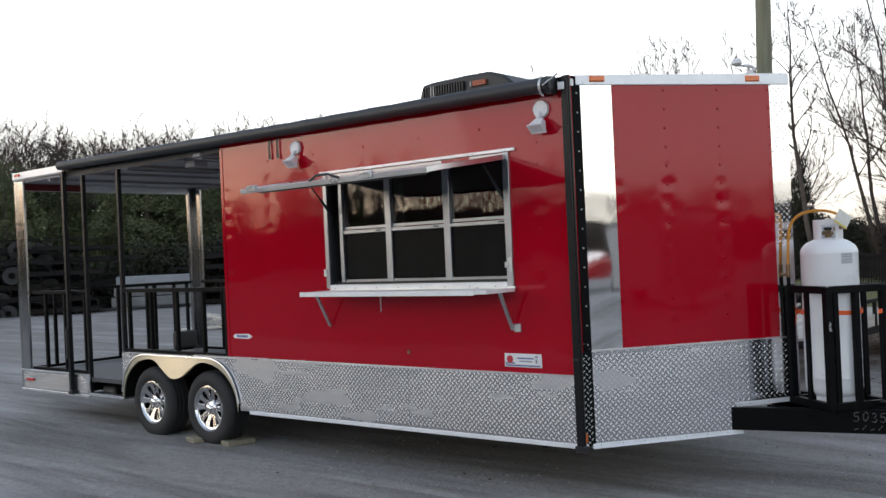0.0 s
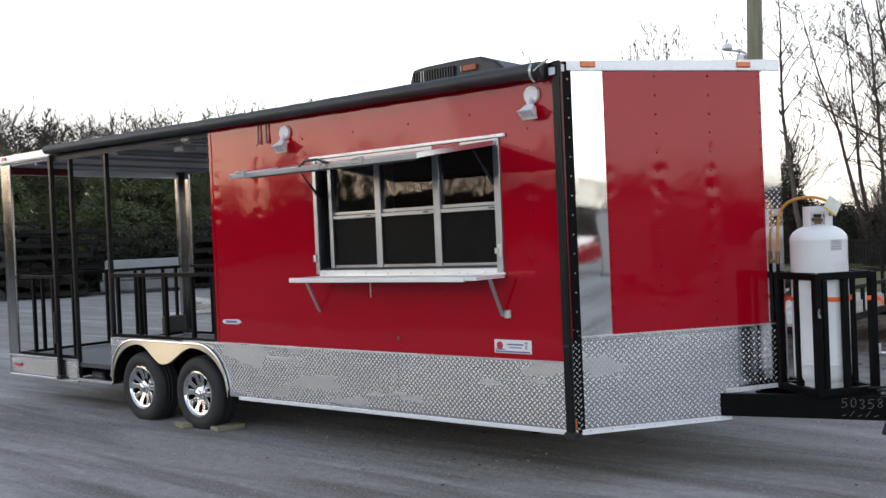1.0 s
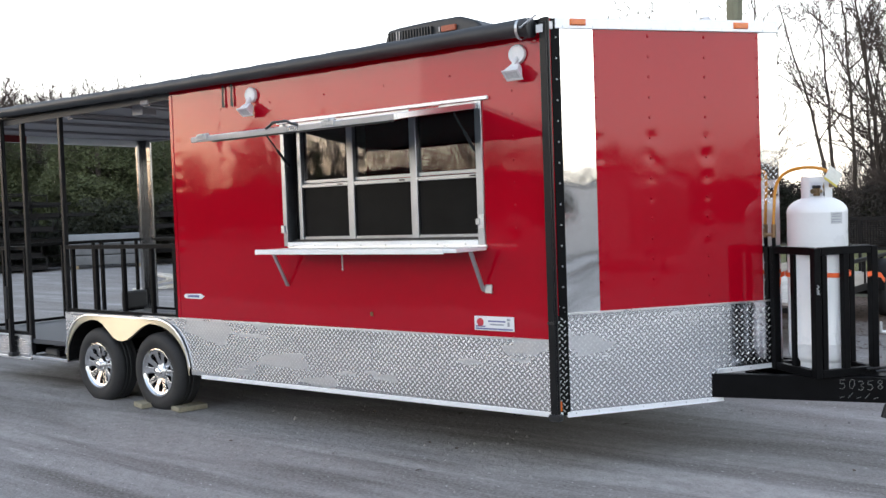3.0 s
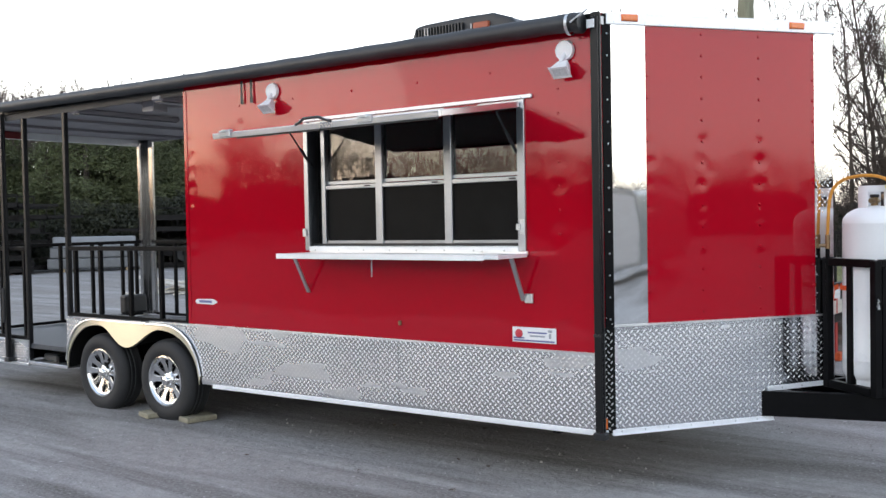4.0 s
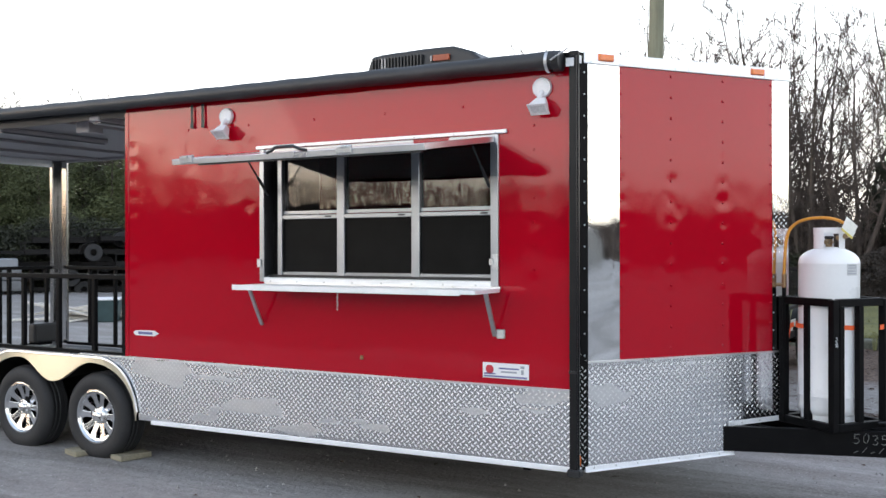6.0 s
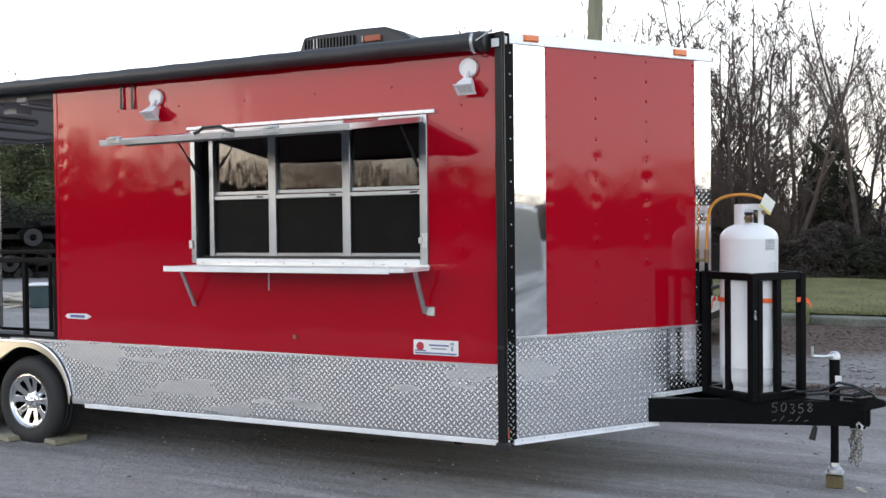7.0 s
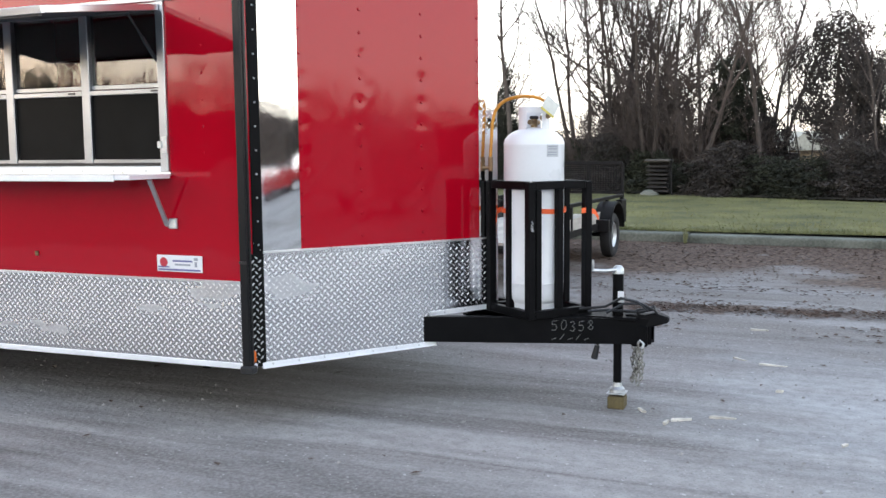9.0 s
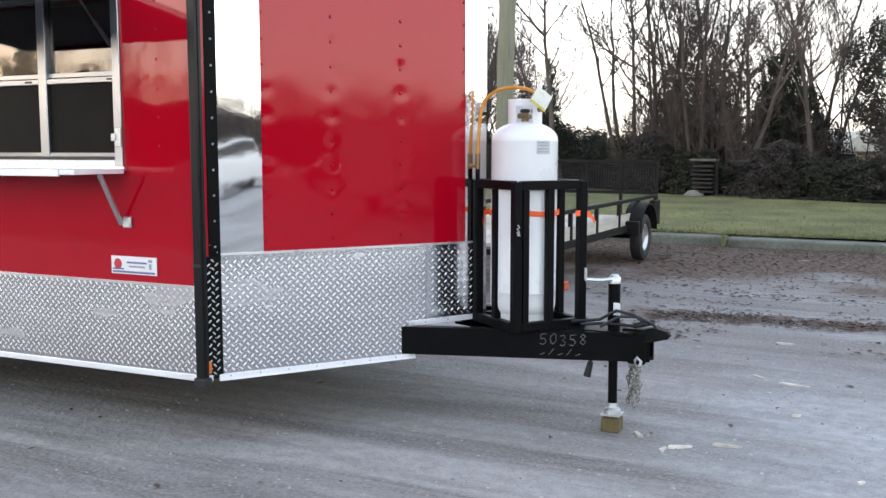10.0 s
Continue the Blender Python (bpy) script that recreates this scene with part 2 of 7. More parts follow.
def ground_material():
    m = bpy.data.materials.new("gravel_yard")
    m.use_nodes = True
    n, l = m.node_tree.nodes, m.node_tree.links
    b = n["Principled BSDF"]
    geo = n.new("ShaderNodeNewGeometry")

    def noise_at(scale, detail, stretch=(1, 1, 1), turn=0.0, bend=0.0):
        mp = n.new("ShaderNodeMapping")
        mp.inputs["Scale"].default_value = stretch
        mp.inputs["Rotation"].default_value = (0, 0, turn)
        l.new(geo.outputs["Position"], mp.inputs["Vector"])
        t = n.new("ShaderNodeTexNoise")
        t.inputs["Scale"].default_value, t.inputs["Detail"].default_value = scale, detail
        t.inputs["Distortion"].default_value = bend
        l.new(mp.outputs[0], t.inputs["Vector"])
        return t.outputs["Fac"]

    def rng(value, a, c, lo=0.0, hi=1.0):
        r = n.new("ShaderNodeMapRange")
        r.inputs["From Min"].default_value, r.inputs["From Max"].default_value = a, c
        r.inputs["To Min"].default_value, r.inputs["To Max"].default_value = lo, hi
        l.new(value, r.inputs["Value"])
        return r.outputs[0]

    def mixc(fac, a, c):
        x = n.new("ShaderNodeMix")
        x.data_type = "RGBA"
        l.new(fac, x.inputs["Factor"])
        for key, v in (("A", a), ("B", c)):
            if isinstance(v, tuple):
                x.inputs[key].default_value = (*v, 1)
            else:
                l.new(v, x.inputs[key])
        return x.outputs["Result"]

    def times(a, c):
        x = n.new("ShaderNodeMath")
        x.operation = "MULTIPLY"
        l.new(a, x.inputs[0])
        l.new(c, x.inputs[1])
        return x.outputs[0]

    tracks = rng(noise_at(1.0, 8, (0.26, 1.7, 1), radians(-14), 0.9), 0.38, 0.62)
    ruts = rng(noise_at(0.8, 7, (0.22, 2.8, 1), radians(8), 1.2), 0.42, 0.62)
    col = mixc(tracks, (0.115, 0.105, 0.099), (0.40, 0.385, 0.376))
    col = mixc(rng(ruts, 0.0, 1.0, 0.0, 0.55), col, (0.45, 0.44, 0.435))
    dark_ruts = rng(noise_at(0.9, 8, (0.35, 3.6, 1), radians(-22), 0.8), 0.53, 0.66, 0.0, 0.7)
    col = mixc(dark_ruts, col, (0.13, 0.12, 0.114))
    damp = rng(noise_at(0.35, 6), 0.45, 0.72, 0.0, 0.5)
    col = mixc(damp, col, (0.19, 0.175, 0.16))
    sep = n.new("ShaderNodeSeparateXYZ")
    l.new(geo.outputs["Position"], sep.inputs[0])
    dust = rng(noise_at(0.3, 7, (0.7, 1.5, 1)), 0.5, 0.72, 0.0, 0.6)
    col = mixc(dust, col, (0.43, 0.43, 0.435))
    # earth stained by leaves towards the kerb
    col = mixc(times(rng(sep.outputs["Y"], 5.5, 9.0, 0.0, 0.85), rng(noise_at(0.9, 6, (0.6, 1.8, 1)), 0.3, 0.6)), col, (0.2, 0.18, 0.165))
    # pale dust where cars turn in
    far_off = n.new("ShaderNodeVectorMath")
    far_off.operation = "DISTANCE"
    far_off.inputs[1].default_value = (0.9, 6.9, 0)
    l.new(geo.outputs["Position"], far_off.inputs[0])
    blot = n.new("ShaderNodeMath")
    blot.operation = "MULTIPLY_ADD"
    l.new(noise_at(1.3, 7, (0.8, 1.8, 1)), blot.inputs[0])
    blot.inputs[1].default_value = 2.6
    l.new(far_off.outputs["Value"], blot.inputs[2])
    col = mixc(rng(blot.outputs[0], 3.4, 1.8, 0.0, 0.65), col, (0.51, 0.525, 0.54))
    # unseen ground behind the camera, darkened to dim reflections and bounce on the trailer
    unseen_dark = n.new("ShaderNodeMath")
    unseen_dark.operation = "MULTIPLY_ADD"
    l.new(noise_at(0.5, 5), unseen_dark.inputs[0])
    unseen_dark.inputs[1].default_value = 1.5
    l.new(sep.outputs["Y"], unseen_dark.inputs[2])
    col = mixc(times(rng(unseen_dark.outputs[0], -1.6, -2.4, 0.0, 0.92), rng(sep.outputs["X"], 6.0, 3.0)), col, (0.075, 0.073, 0.072))
    mottle = rng(noise_at(11, 8), 0.36, 0.66)
    col = mixc(rng(mottle, 0.0, 1.0, 0.0, 0.38), col, (0.15, 0.14, 0.132))
    grit = rng(noise_at(42, 8), 0.4, 0.64)
    col = mixc(rng(grit, 0.0, 1.0, 0.0, 0.3), col, (0.45, 0.44, 0.43))
    pits = rng(noise_at(75, 5), 0.56, 0.66)
    col = mixc(rng(pits, 0.0, 1.0, 0.0, 0.4), col, (0.12, 0.112, 0.105))
    speck = rng(noise_at(24, 3), 0.67, 0.71)
    col = mixc(rng(speck, 0.0, 1.0, 0.0, 0.7), col, (0.55, 0.54, 0.53))
    # leaf litter strip along the kerb, and a drift before it
    wob = n.new("ShaderNodeMath")
    wob.operation = "MULTIPLY_ADD"
    l.new(noise_at(0.6, 6), wob.inputs[0])
    wob.inputs[1].default_value = 7.0
    l.new(sep.outputs["Y"], wob.inputs[2])
    strip = times(rng(wob.outputs[0], 16.0, 17.4), rng(sep.outputs["Y"], 17.8, 17.6))
    strip = times(strip, rng(sep.outputs["X"], -14.0, -12.0))
    strip = times(strip, rng(noise_at(3.5, 5), 0.22, 0.38))
    drift = n.new("ShaderNodeMath")
    drift.operation = "MULTIPLY_ADD"
    l.new(noise_at(1.1, 6), drift.inputs[0])
    drift.inputs[1].default_value = 1.6
    l.new(sep.outputs["Y"], drift.inputs[2])
    band = times(rng(drift.outputs[0], 11.0, 11.2), rng(drift.outputs[0], 11.75, 11.5))
    band = times(times(band, rng(sep.outputs["X"], -2.6, -1.9)), rng(sep.outputs["X"], 0.6, -0.1))
    band = times(band, rng(noise_at(4.0, 6), 0.38, 0.5, 0.0, 0.9))
    litter = mixc(rng(noise_at(14, 5), 0.35, 0.65), (0.055, 0.038, 0.029), (0.19, 0.135, 0.105))
    col = mixc(strip, col, litter)
    col = mixc(band, col, litter)
    l.new(col, b.inputs["Base Color"])
    b.inputs["Roughness"].default_value = 0.92
    b.inputs["Specular IOR Level"].default_value = 0.25
    bp = n.new("ShaderNodeBump")
    bp.inputs["Strength"].default_value, bp.inputs["Distance"].default_value = 0.55, 0.014
    hsum = n.new("ShaderNodeMath")
    hsum.operation = "MULTIPLY_ADD"
    hsum.inputs[1].default_value = 1.5
    l.new(times(noise_at(30, 10, (1, 1, 1), 0.0, 0.6), rng(mottle, 0.0, 1.0, 0.5, 1.0)), hsum.inputs[0])
    l.new(tracks, hsum.inputs[2])
    l.new(hsum.outputs[0], bp.inputs["Height"])
    l.new(bp.outputs[0], b.inputs["Normal"])
    return m


GROUND = ground_material()
GRASS = mat("winter_grass", (0.066, 0.078, 0.022), rough=0.9, vary=0.4, scale=0.9, fine=16, tint=(0.145, 0.14, 0.048), bump=0.6, bump_scale=60)
BLADE = mat("grass_blade", (0.15, 0.175, 0.07), rough=0.8, vary=0.4, scale=0.8, tint=(0.2, 0.19, 0.08))
SOIL = mat("woodland_floor", (0.05, 0.04, 0.03), rough=0.95, vary=0.4, scale=1.5, fine=15, bump=0.5)

# ---- mesh helpers ----


class Geo:
    """Collects vertices and faces for one mesh."""

    def __init__(self):
        self.v, self.f = [], []

    def add(self, verts, faces):
        k = len(self.v)
        self.v += [tuple(p) for p in verts]
        self.f += [tuple(i + k for i in q) for q in faces]
        return self

    def hexa(self, p):
        return self.add(p, [(0, 3, 2, 1), (4, 5, 6, 7), (0, 1, 5, 4), (1, 2, 6, 5), (2, 3, 7, 6), (3, 0, 4, 7)])

    def box(self, x0, x1, y0, y1, z0, z1, m=None):
        p = [Vector(q) for q in ((x0, y0, z0), (x1, y0, z0), (x1, y1, z0), (x0, y1, z0), (x0, y0, z1), (x1, y0, z1), (x1, y1, z1), (x0, y1, z1))]
        return self.hexa([m @ q for q in p] if m else p)

    def prism(self, ring_a, ring_b):
        n = len(ring_a)
        return self.add(list(ring_a) + list(ring_b),
                        [tuple(range(n))[::-1], tuple(range(n, 2 * n))] + [(i, (i + 1) % n, n + (i + 1) % n, n + i) for i in range(n)])

    def strip(self, rows, closed=False):
        """Quads between rows of equally many points."""
        n = len(rows[0])
        faces = []
        for j in range(len(rows) - 1):
            for i in range(n if closed else n - 1):
                faces.append((j * n + i, j * n + (i + 1) % n, (j + 1) * n + (i + 1) % n, (j + 1) * n + i))
        return self.add([p for r in rows for p in r], faces)

    def tube(self, path, radius, sides=8, cap=True):
        path = [Vector(p) for p in path]
        radii = radius if isinstance(radius, (list, tuple)) else [radius] * len(path)
        rows, up = [], None
        for i, p in enumerate(path):
            d = (path[min(i + 1, len(path) - 1)] - path[max(i - 1, 0)]).normalized()
            if up is None:
                up = d.orthogonal().normalized()
            up = (up - d * up.dot(d)).normalized()
            side = d.cross(up)
            rows.append([p + (up * math.cos(a) + side * math.sin(a)) * radii[i] for a in (2 * math.pi * k / sides for k in range(sides))])
        self.strip(rows, closed=True)
        if cap:
            self.add(rows[0], [tuple(range(sides))[::-1]])
            self.add(rows[-1], [tuple(range(sides))])
        return self

    def lathe(self, profile, m, sides=24, closed=False):
        """Turns (radius, height) pairs round the local z axis of m."""
        rows = [[m @ Vector((r * math.cos(a), r * math.sin(a), z)) for a in (2 * math.pi * k / sides for k in range(sides))] for r, z in profile]
        if closed:
            rows.append(rows[0])
        return self.strip(rows, closed=True)

    def bar(self, a, b, w, h=None, up=(0, 0, 1)):
        """A square bar from a to b."""
        a, b, h = Vector(a), Vector(b), h or w
        d = (b - a).normalized()
        s = d.cross(Vector(up))
        s = s.normalized() if s.length > 1e-4 else d.orthogonal().normalized()
        t = s.cross(d)
        c = [(-1, -1), (1, -1), (1, 1), (-1, 1)]
        return self.hexa([p + s * (i * w / 2) + t * (j * h / 2) for p in (a, b) for i, j in c])


OFFSET = {}


def mesh_of(name, g, material, smooth=False, bevel=0.0, segments=1):
    me = bpy.data.meshes.new(name)
    me.from_pydata(g.v, [], g.f)
    bm = bmesh.new()
    bm.from_mesh(me)
    if len(g.v) < 60000:
        bmesh.ops.remove_doubles(bm, verts=bm.verts, dist=1e-5)
    bmesh.ops.recalc_face_normals(bm, faces=bm.faces)
    if bevel:
        sharp = [e for e in bm.edges if e.is_manifold and e.calc_face_angle(0) > 0.6]
        bmesh.ops.bevel(bm, geom=sharp, offset=bevel, segments=segments, affect="EDGES", profile=0.6, clamp_overlap=True)
    bm.to_mesh(me)
    bm.free()
    me.materials.append(material)
    if smooth:
        me.polygons.foreach_set("use_smooth", [True] * len(me.polygons))
        me.set_sharp_from_angle(angle=radians(40))
    me.update()
    return me


def part(name, g, material, parent=None, label="", smooth=False, bevel=0.0, segments=1):
    """One mesh object under a thing or a part."""
    ob = new(name, g if isinstance(g, bpy.types.Mesh) else mesh_of(name, g, material, smooth, bevel, segments))
    if parent is not None:
        ob.parent = parent
        if parent in OFFSET:
            ob.matrix_parent_inverse = Matrix.Translation(-OFFSET[parent])
    if name in ("rivet_strip", "tread_relief"):
        tagged(ob, kind="stuff")
    return tagged(ob, label)


def thing(name, label, category, at=(0, 0, 0), group="", kind="", turn=None, world_coords=False):
    """An Empty that carries the parts of one thing."""
    ob = new(name)
    ob.empty_display_size = 0.1
    ob.matrix_basis = Matrix.Translation(at) @ (turn or Matrix())
    if world_coords:
        OFFSET[ob] = Vector(at)
    return tagged(ob, label, category, group, kind)

# ---- ground ----


def axis(lo, hi, near_lo, near_hi, step):
    a = list(np.arange(near_lo, near_hi + 1e-6, step))
    g, p = step, near_hi
    while p < hi:
        g *= 1.35
        p += g
        a.append(min(p, hi))
    g, p = step, near_lo
    while p > lo:
        g *= 1.35
        p -= g
        a.insert(0, max(p, lo))
    return a


def wood_edge(x):
    """The line where the lawn ends and the woods begin."""
    return 27.6 - 0.36 * max(-14.0, min(12.0, x))


def build_ground():
    xs, ys = axis(-600, 600, -14, 6, 0.25), axis(-600, 600, -2, 17, 0.25)
    g = Geo()
    rows = []
    for y in ys:
        row = []
        for x in xs:
            near = max(0.0, 1 - max(abs(x + 4) - 8, abs(y - 7) - 8, 0) / 6)
            rut = noise.noise(Vector((x * 0.12, y * 1.3 + 0.08 * x, 3.1))) * 0.007 + noise.noise(Vector((x * 0.9, y * 0.9, 0))) * 0.004
            row.append((x, y, near * rut))
        rows.append(row)
    g.strip(rows)
    ob = part("ground", g, GROUND, smooth=True)
    tagged(ob, "grey dusty gravel yard with tyre tracks and leaf litter", "ground", kind="structure")
    # lawn behind the kerb and the woodland floor behind it
    g = Geo()
    lx, ly = list(np.linspace(-14, 60, 90)), list(np.linspace(17.85, 33.0, 40))
    g.strip([[(x, y, 0.175 + 0.03 * noise.noise(Vector((x * 0.3, y * 0.3, 0))) + 0.008 * (y - 17.3)) for x in lx] for y in ly])
    tagged(part("lawn", g, GRASS, smooth=True), "short winter lawn, yellow-green", "lawn", kind="structure")
    g = Geo()
    g.strip([[(x, wood_edge(x) - 0.3 + (90 - wood_edge(x)) * q ** 1.6, 0.3 + 0.05 * noise.noise(Vector((x * 0.4, q * 30, 5)))) for x in np.linspace(-40, 60, 90)] for q in np.linspace(0, 1, 24)])
    tagged(part("woodland_floor", g, SOIL, smooth=True), "dark leaf-covered floor of the woods", "ground", kind="structure")


build_ground()

# ---- food trailer ----
YS, YF, XR, XF, XB = 5.19, 7.75, -10.95, -3.03, -6.88
Z_TOP, Z_BELT, Z_BOT = 2.80, 0.868, 0.40
PIVOT = Vector((-4.5, 6.47, 0))
trailer = thing("food_trailer", "red food trailer with open porch, tread-plate skirts and V-nose, on gravel", "food trailer",
                at=PIVOT, turn=pose(0, 0, 0, 0, -0.25, 0), world_coords=True)

NOSE0, NU, NN = Vector((-2.99, 5.268, 0)), Vector((0.599, 0.801, 0)), Vector((0.801, -0.599, 0))


def nose(s, z, out=0.0):
    return NOSE0 + NU * s + NN * out + Vector((0, 0, z))


def side(x, z, out=0.0):
    return Vector((x, YS - out, z))


def sheet(place, u0, u1, z0, z1, step, dents=(), hole=None, waves=0.0012, seed=0.0):
    """A thin wall sheet that bulges slightly and is drawn in round its rivets."""
    nu, nz = max(2, round((u1 - u0) / step)), max(2, round((z1 - z0) / step))
    us, zs = list(np.linspace(u0, u1, nu + 1)), list(np.linspace(z0, z1, nz + 1))
    if hole:
        for k, lst in ((0, us), (2, zs)):
            for e in (hole[k], hole[k + 1]):
                lst[min(range(len(lst)), key=lambda i: abs(lst[i] - e))] = e
    g, idx = Geo(), {}
    for j, z in enumerate(zs):
        for i, u in enumerate(us):
            o = waves * (noise.noise(Vector((u * 1.7, z * 1.7, seed))) + 0.35 * noise.noise(Vector((u * 4.5, z * 4.5, seed + 7))))
            for du, dz, depth, r in dents:
                q = ((u - du) ** 2 + (z - dz) ** 2) / (r * r)
                if q < 8:
                    o -= depth * math.exp(-q)
            idx[i, j] = len(g.v)
            g.v.append(tuple(place(u, z, o)))
    for j in range(nz):
        for i in range(nu):
            uc, zc = (us[i] + us[i + 1]) / 2, (zs[j] + zs[j + 1]) / 2
            if hole and hole[0] < uc < hole[1] and hole[2] < zc < hole[3]:
                continue
            g.f.append((idx[i, j], idx[i + 1, j], idx[i + 1, j + 1], idx[i, j + 1]))
    return g


def rivets(points, place, r=0.006, h=0.003):
    g = Geo()
    for u, z in points:
        ring = [place(u + r * math.cos(a), z + r * math.sin(a), 0.0) for a in (k * math.pi / 3 for k in range(6))]
        top = [place(u + 0.55 * r * math.cos(a), z + 0.55 * r * math.sin(a), h) for a in (k * math.pi / 3 for k in range(6))]
        g.prism(ring, top)
    return g


def tread(place, u0, u1, z0, z1, inside=None, cell=0.0213, height=0.0011):
    """Raised lozenges of tread plate: rows that lean alternately left and right, each row shifted by half."""
    g = Geo()
    nu, nz = int((u1 - u0) / (2 * cell)), int((z1 - z0) / cell)
    L, W = cell * 0.62, cell * 0.19
    for j in range(nz):
        a = radians(45 if j % 2 else -45)
        c, s = math.cos(a), math.sin(a)
        for i in range(nu):
            u, z = u0 + (i + 0.25 + 0.5 * (j % 2)) * 2 * cell, z0 + (j + 0.5) * cell
            if inside and not inside(u, z):
                continue

            def at(p, q, o):
                return place(u + p * c - q * s, z + p * s + q * c, o)
            g.add([at(-L, 0, 0), at(-L * 0.5, -W, 0), at(L * 0.5, -W, 0), at(L, 0, 0), at(L * 0.5, W, 0), at(-L * 0.5, W, 0),
                   at(-L * 0.6, 0, height), at(L * 0.6, 0, height)],
                  [(0, 1, 6), (1, 2, 7, 6), (2, 3, 7), (3, 4, 7), (4, 5, 6, 7), (5, 0, 6)])
    return g


WIN = (-5.455, -3.565, 1.515, 2.43)


def build_walls():
    # near side wall of the kitchen, with the serving opening
    dents = [(x, z, 0.0007, 0.045) for x in (-6.2, -5.6, -5.0, -4.4, -3.8) for z in np.arange(1.0, 2.75, 0.15) if not (WIN[0] < x < WIN[1] and WIN[2] < z < WIN[3])]
    dents += [(-6.8, z, 0.0018, 0.032) for z in np.arange(0.98, 2.75, 0.13)] + [(-3.3, z, 0.001, 0.05) for z in np.arange(1.0, 2.7, 0.3)]
    dents += [(-3.3, 2.05, 0.0012, 0.07)]
    wall = part("side_wall", sheet(side, XB, XF, Z_BELT, Z_TOP + 0.06, 0.025, dents, WIN, 0.0016), RED, trailer, "glossy red sheet-metal wall with rivets", smooth=True)
    rv = [(x, z) for x in (-6.2, -5.6, -5.0, -4.4, -3.8, -3.3) for z in np.arange(1.0, 2.79, 0.15)
          if z > 2.52 or (x == -3.3 and z > 1.5)]
    part("rivet_strip", rivets(rv, lambda u, z, o: side(u, z, o + 0.0002), 0.0095, 0.005), RED, wall)
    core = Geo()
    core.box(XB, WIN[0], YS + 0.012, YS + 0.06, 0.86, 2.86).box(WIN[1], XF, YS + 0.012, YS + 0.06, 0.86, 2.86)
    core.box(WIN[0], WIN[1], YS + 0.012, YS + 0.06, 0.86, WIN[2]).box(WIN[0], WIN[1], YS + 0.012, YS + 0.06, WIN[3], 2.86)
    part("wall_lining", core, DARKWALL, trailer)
    # end edge of the kitchen wall on the porch
    g = Geo().box(XB - 0.012, XB + 0.03, YS - 0.006, YS + 0.07, Z_BELT, 2.83)
    part("wall_edge_trim", g, RED, trailer, bevel=0.004)
    part("kitchen_rear_wall", Geo().box(XB, XB + 0.05, YS + 0.072, YF - 0.06, 0.5, 2.83), WHITE, trailer)
    part("far_wall", Geo().box(XB, -3.0, YF - 0.05, YF, 0.45, 2.86), RED, trailer)
    part("far_skirt", Geo().box(XR, -3.0, YF - 0.01, YF + 0.012, 0.34, 0.54), TREAD, trailer)
    # V-nose
    nd = [(s, z, 0.0012, 0.028) for s in (0.64, 1.055) for z in np.arange(1.1, 2.84, 0.133)]
    nd += [(0.27, z, 0.001, 0.03) for z in np.arange(1.1, 2.84, 0.133)]
    nd += [(0.655, 2.17, 0.0013, 0.05), (0.63, 2.07, 0.001, 0.035), (1.05, 2.33, 0.001, 0.04), (1.06, 2.05, 0.0012, 0.045), (0.68, 1.98, 0.0008, 0.04)]
    red_nose = part("nose_panel", sheet(nose, 0.242, 1.472, 1.036, 2.868, 0.02, nd, None, 0.0016, 4.0), RED, trailer, "glossy red nose panel with rivet dimples", smooth=True)
    pts = [(s, z) for s in (0.257, 0.64, 1.055, 1.46) for z in np.arange(1.1, 2.84, 0.133)]
    part("rivet_strip", rivets(pts, lambda u, z, o: nose(u, z, o - 0.0012), 0.011, 0.0075), RED, red_nose)
    strip = part("corner_strip", sheet(nose, 0.012, 0.244, 1.034, 2.868, 0.03, (), None, 0.0022, 9.0), CHROME, trailer, "mirror-polished metal corner strip", smooth=True)
    for v in strip.data.vertices:
        v.co += NN * 0.003
    tip = part("tip_strip", sheet(nose, 1.470, 1.612, 0.6, 2.868, 0.03, (), None, 0.001, 2.0), CHROME, trailer, "polished tread-plate strip at the nose tip", smooth=True)
    for v in tip.data.vertices:
        v.co += NN * 0.003
    part("tread_relief", tread(lambda u, z, o: nose(u, z, o + 0.003), 1.474, 1.61, 1.7, 2.86), CHROME, tip)
    part("rivet_strip", rivets([(1.48, z) for z in np.arange(0.7, 2.86, 0.12)], lambda u, z, o: nose(u, z, o + 0.003), 0.007), STEEL, tip)
    # closed far half of the nose
    tipx = nose(1.612, 0)
    far_half = Geo().prism([Vector((tipx.x, tipx.y, 0.62)), Vector((-2.99, 7.70, 0.62)), Vector((-3.04, 7.70, 0.62)), Vector((tipx.x - 0.06, tipx.y, 0.62))],
                           [Vector((tipx.x, tipx.y, 2.868)), Vector((-2.99, 7.70, 2.868)), Vector((-3.04, 7.70, 2.868)), Vector((tipx.x - 0.06, tipx.y, 2.868))])
    part("nose_far_panel", far_half, RED, trailer)


build_walls()


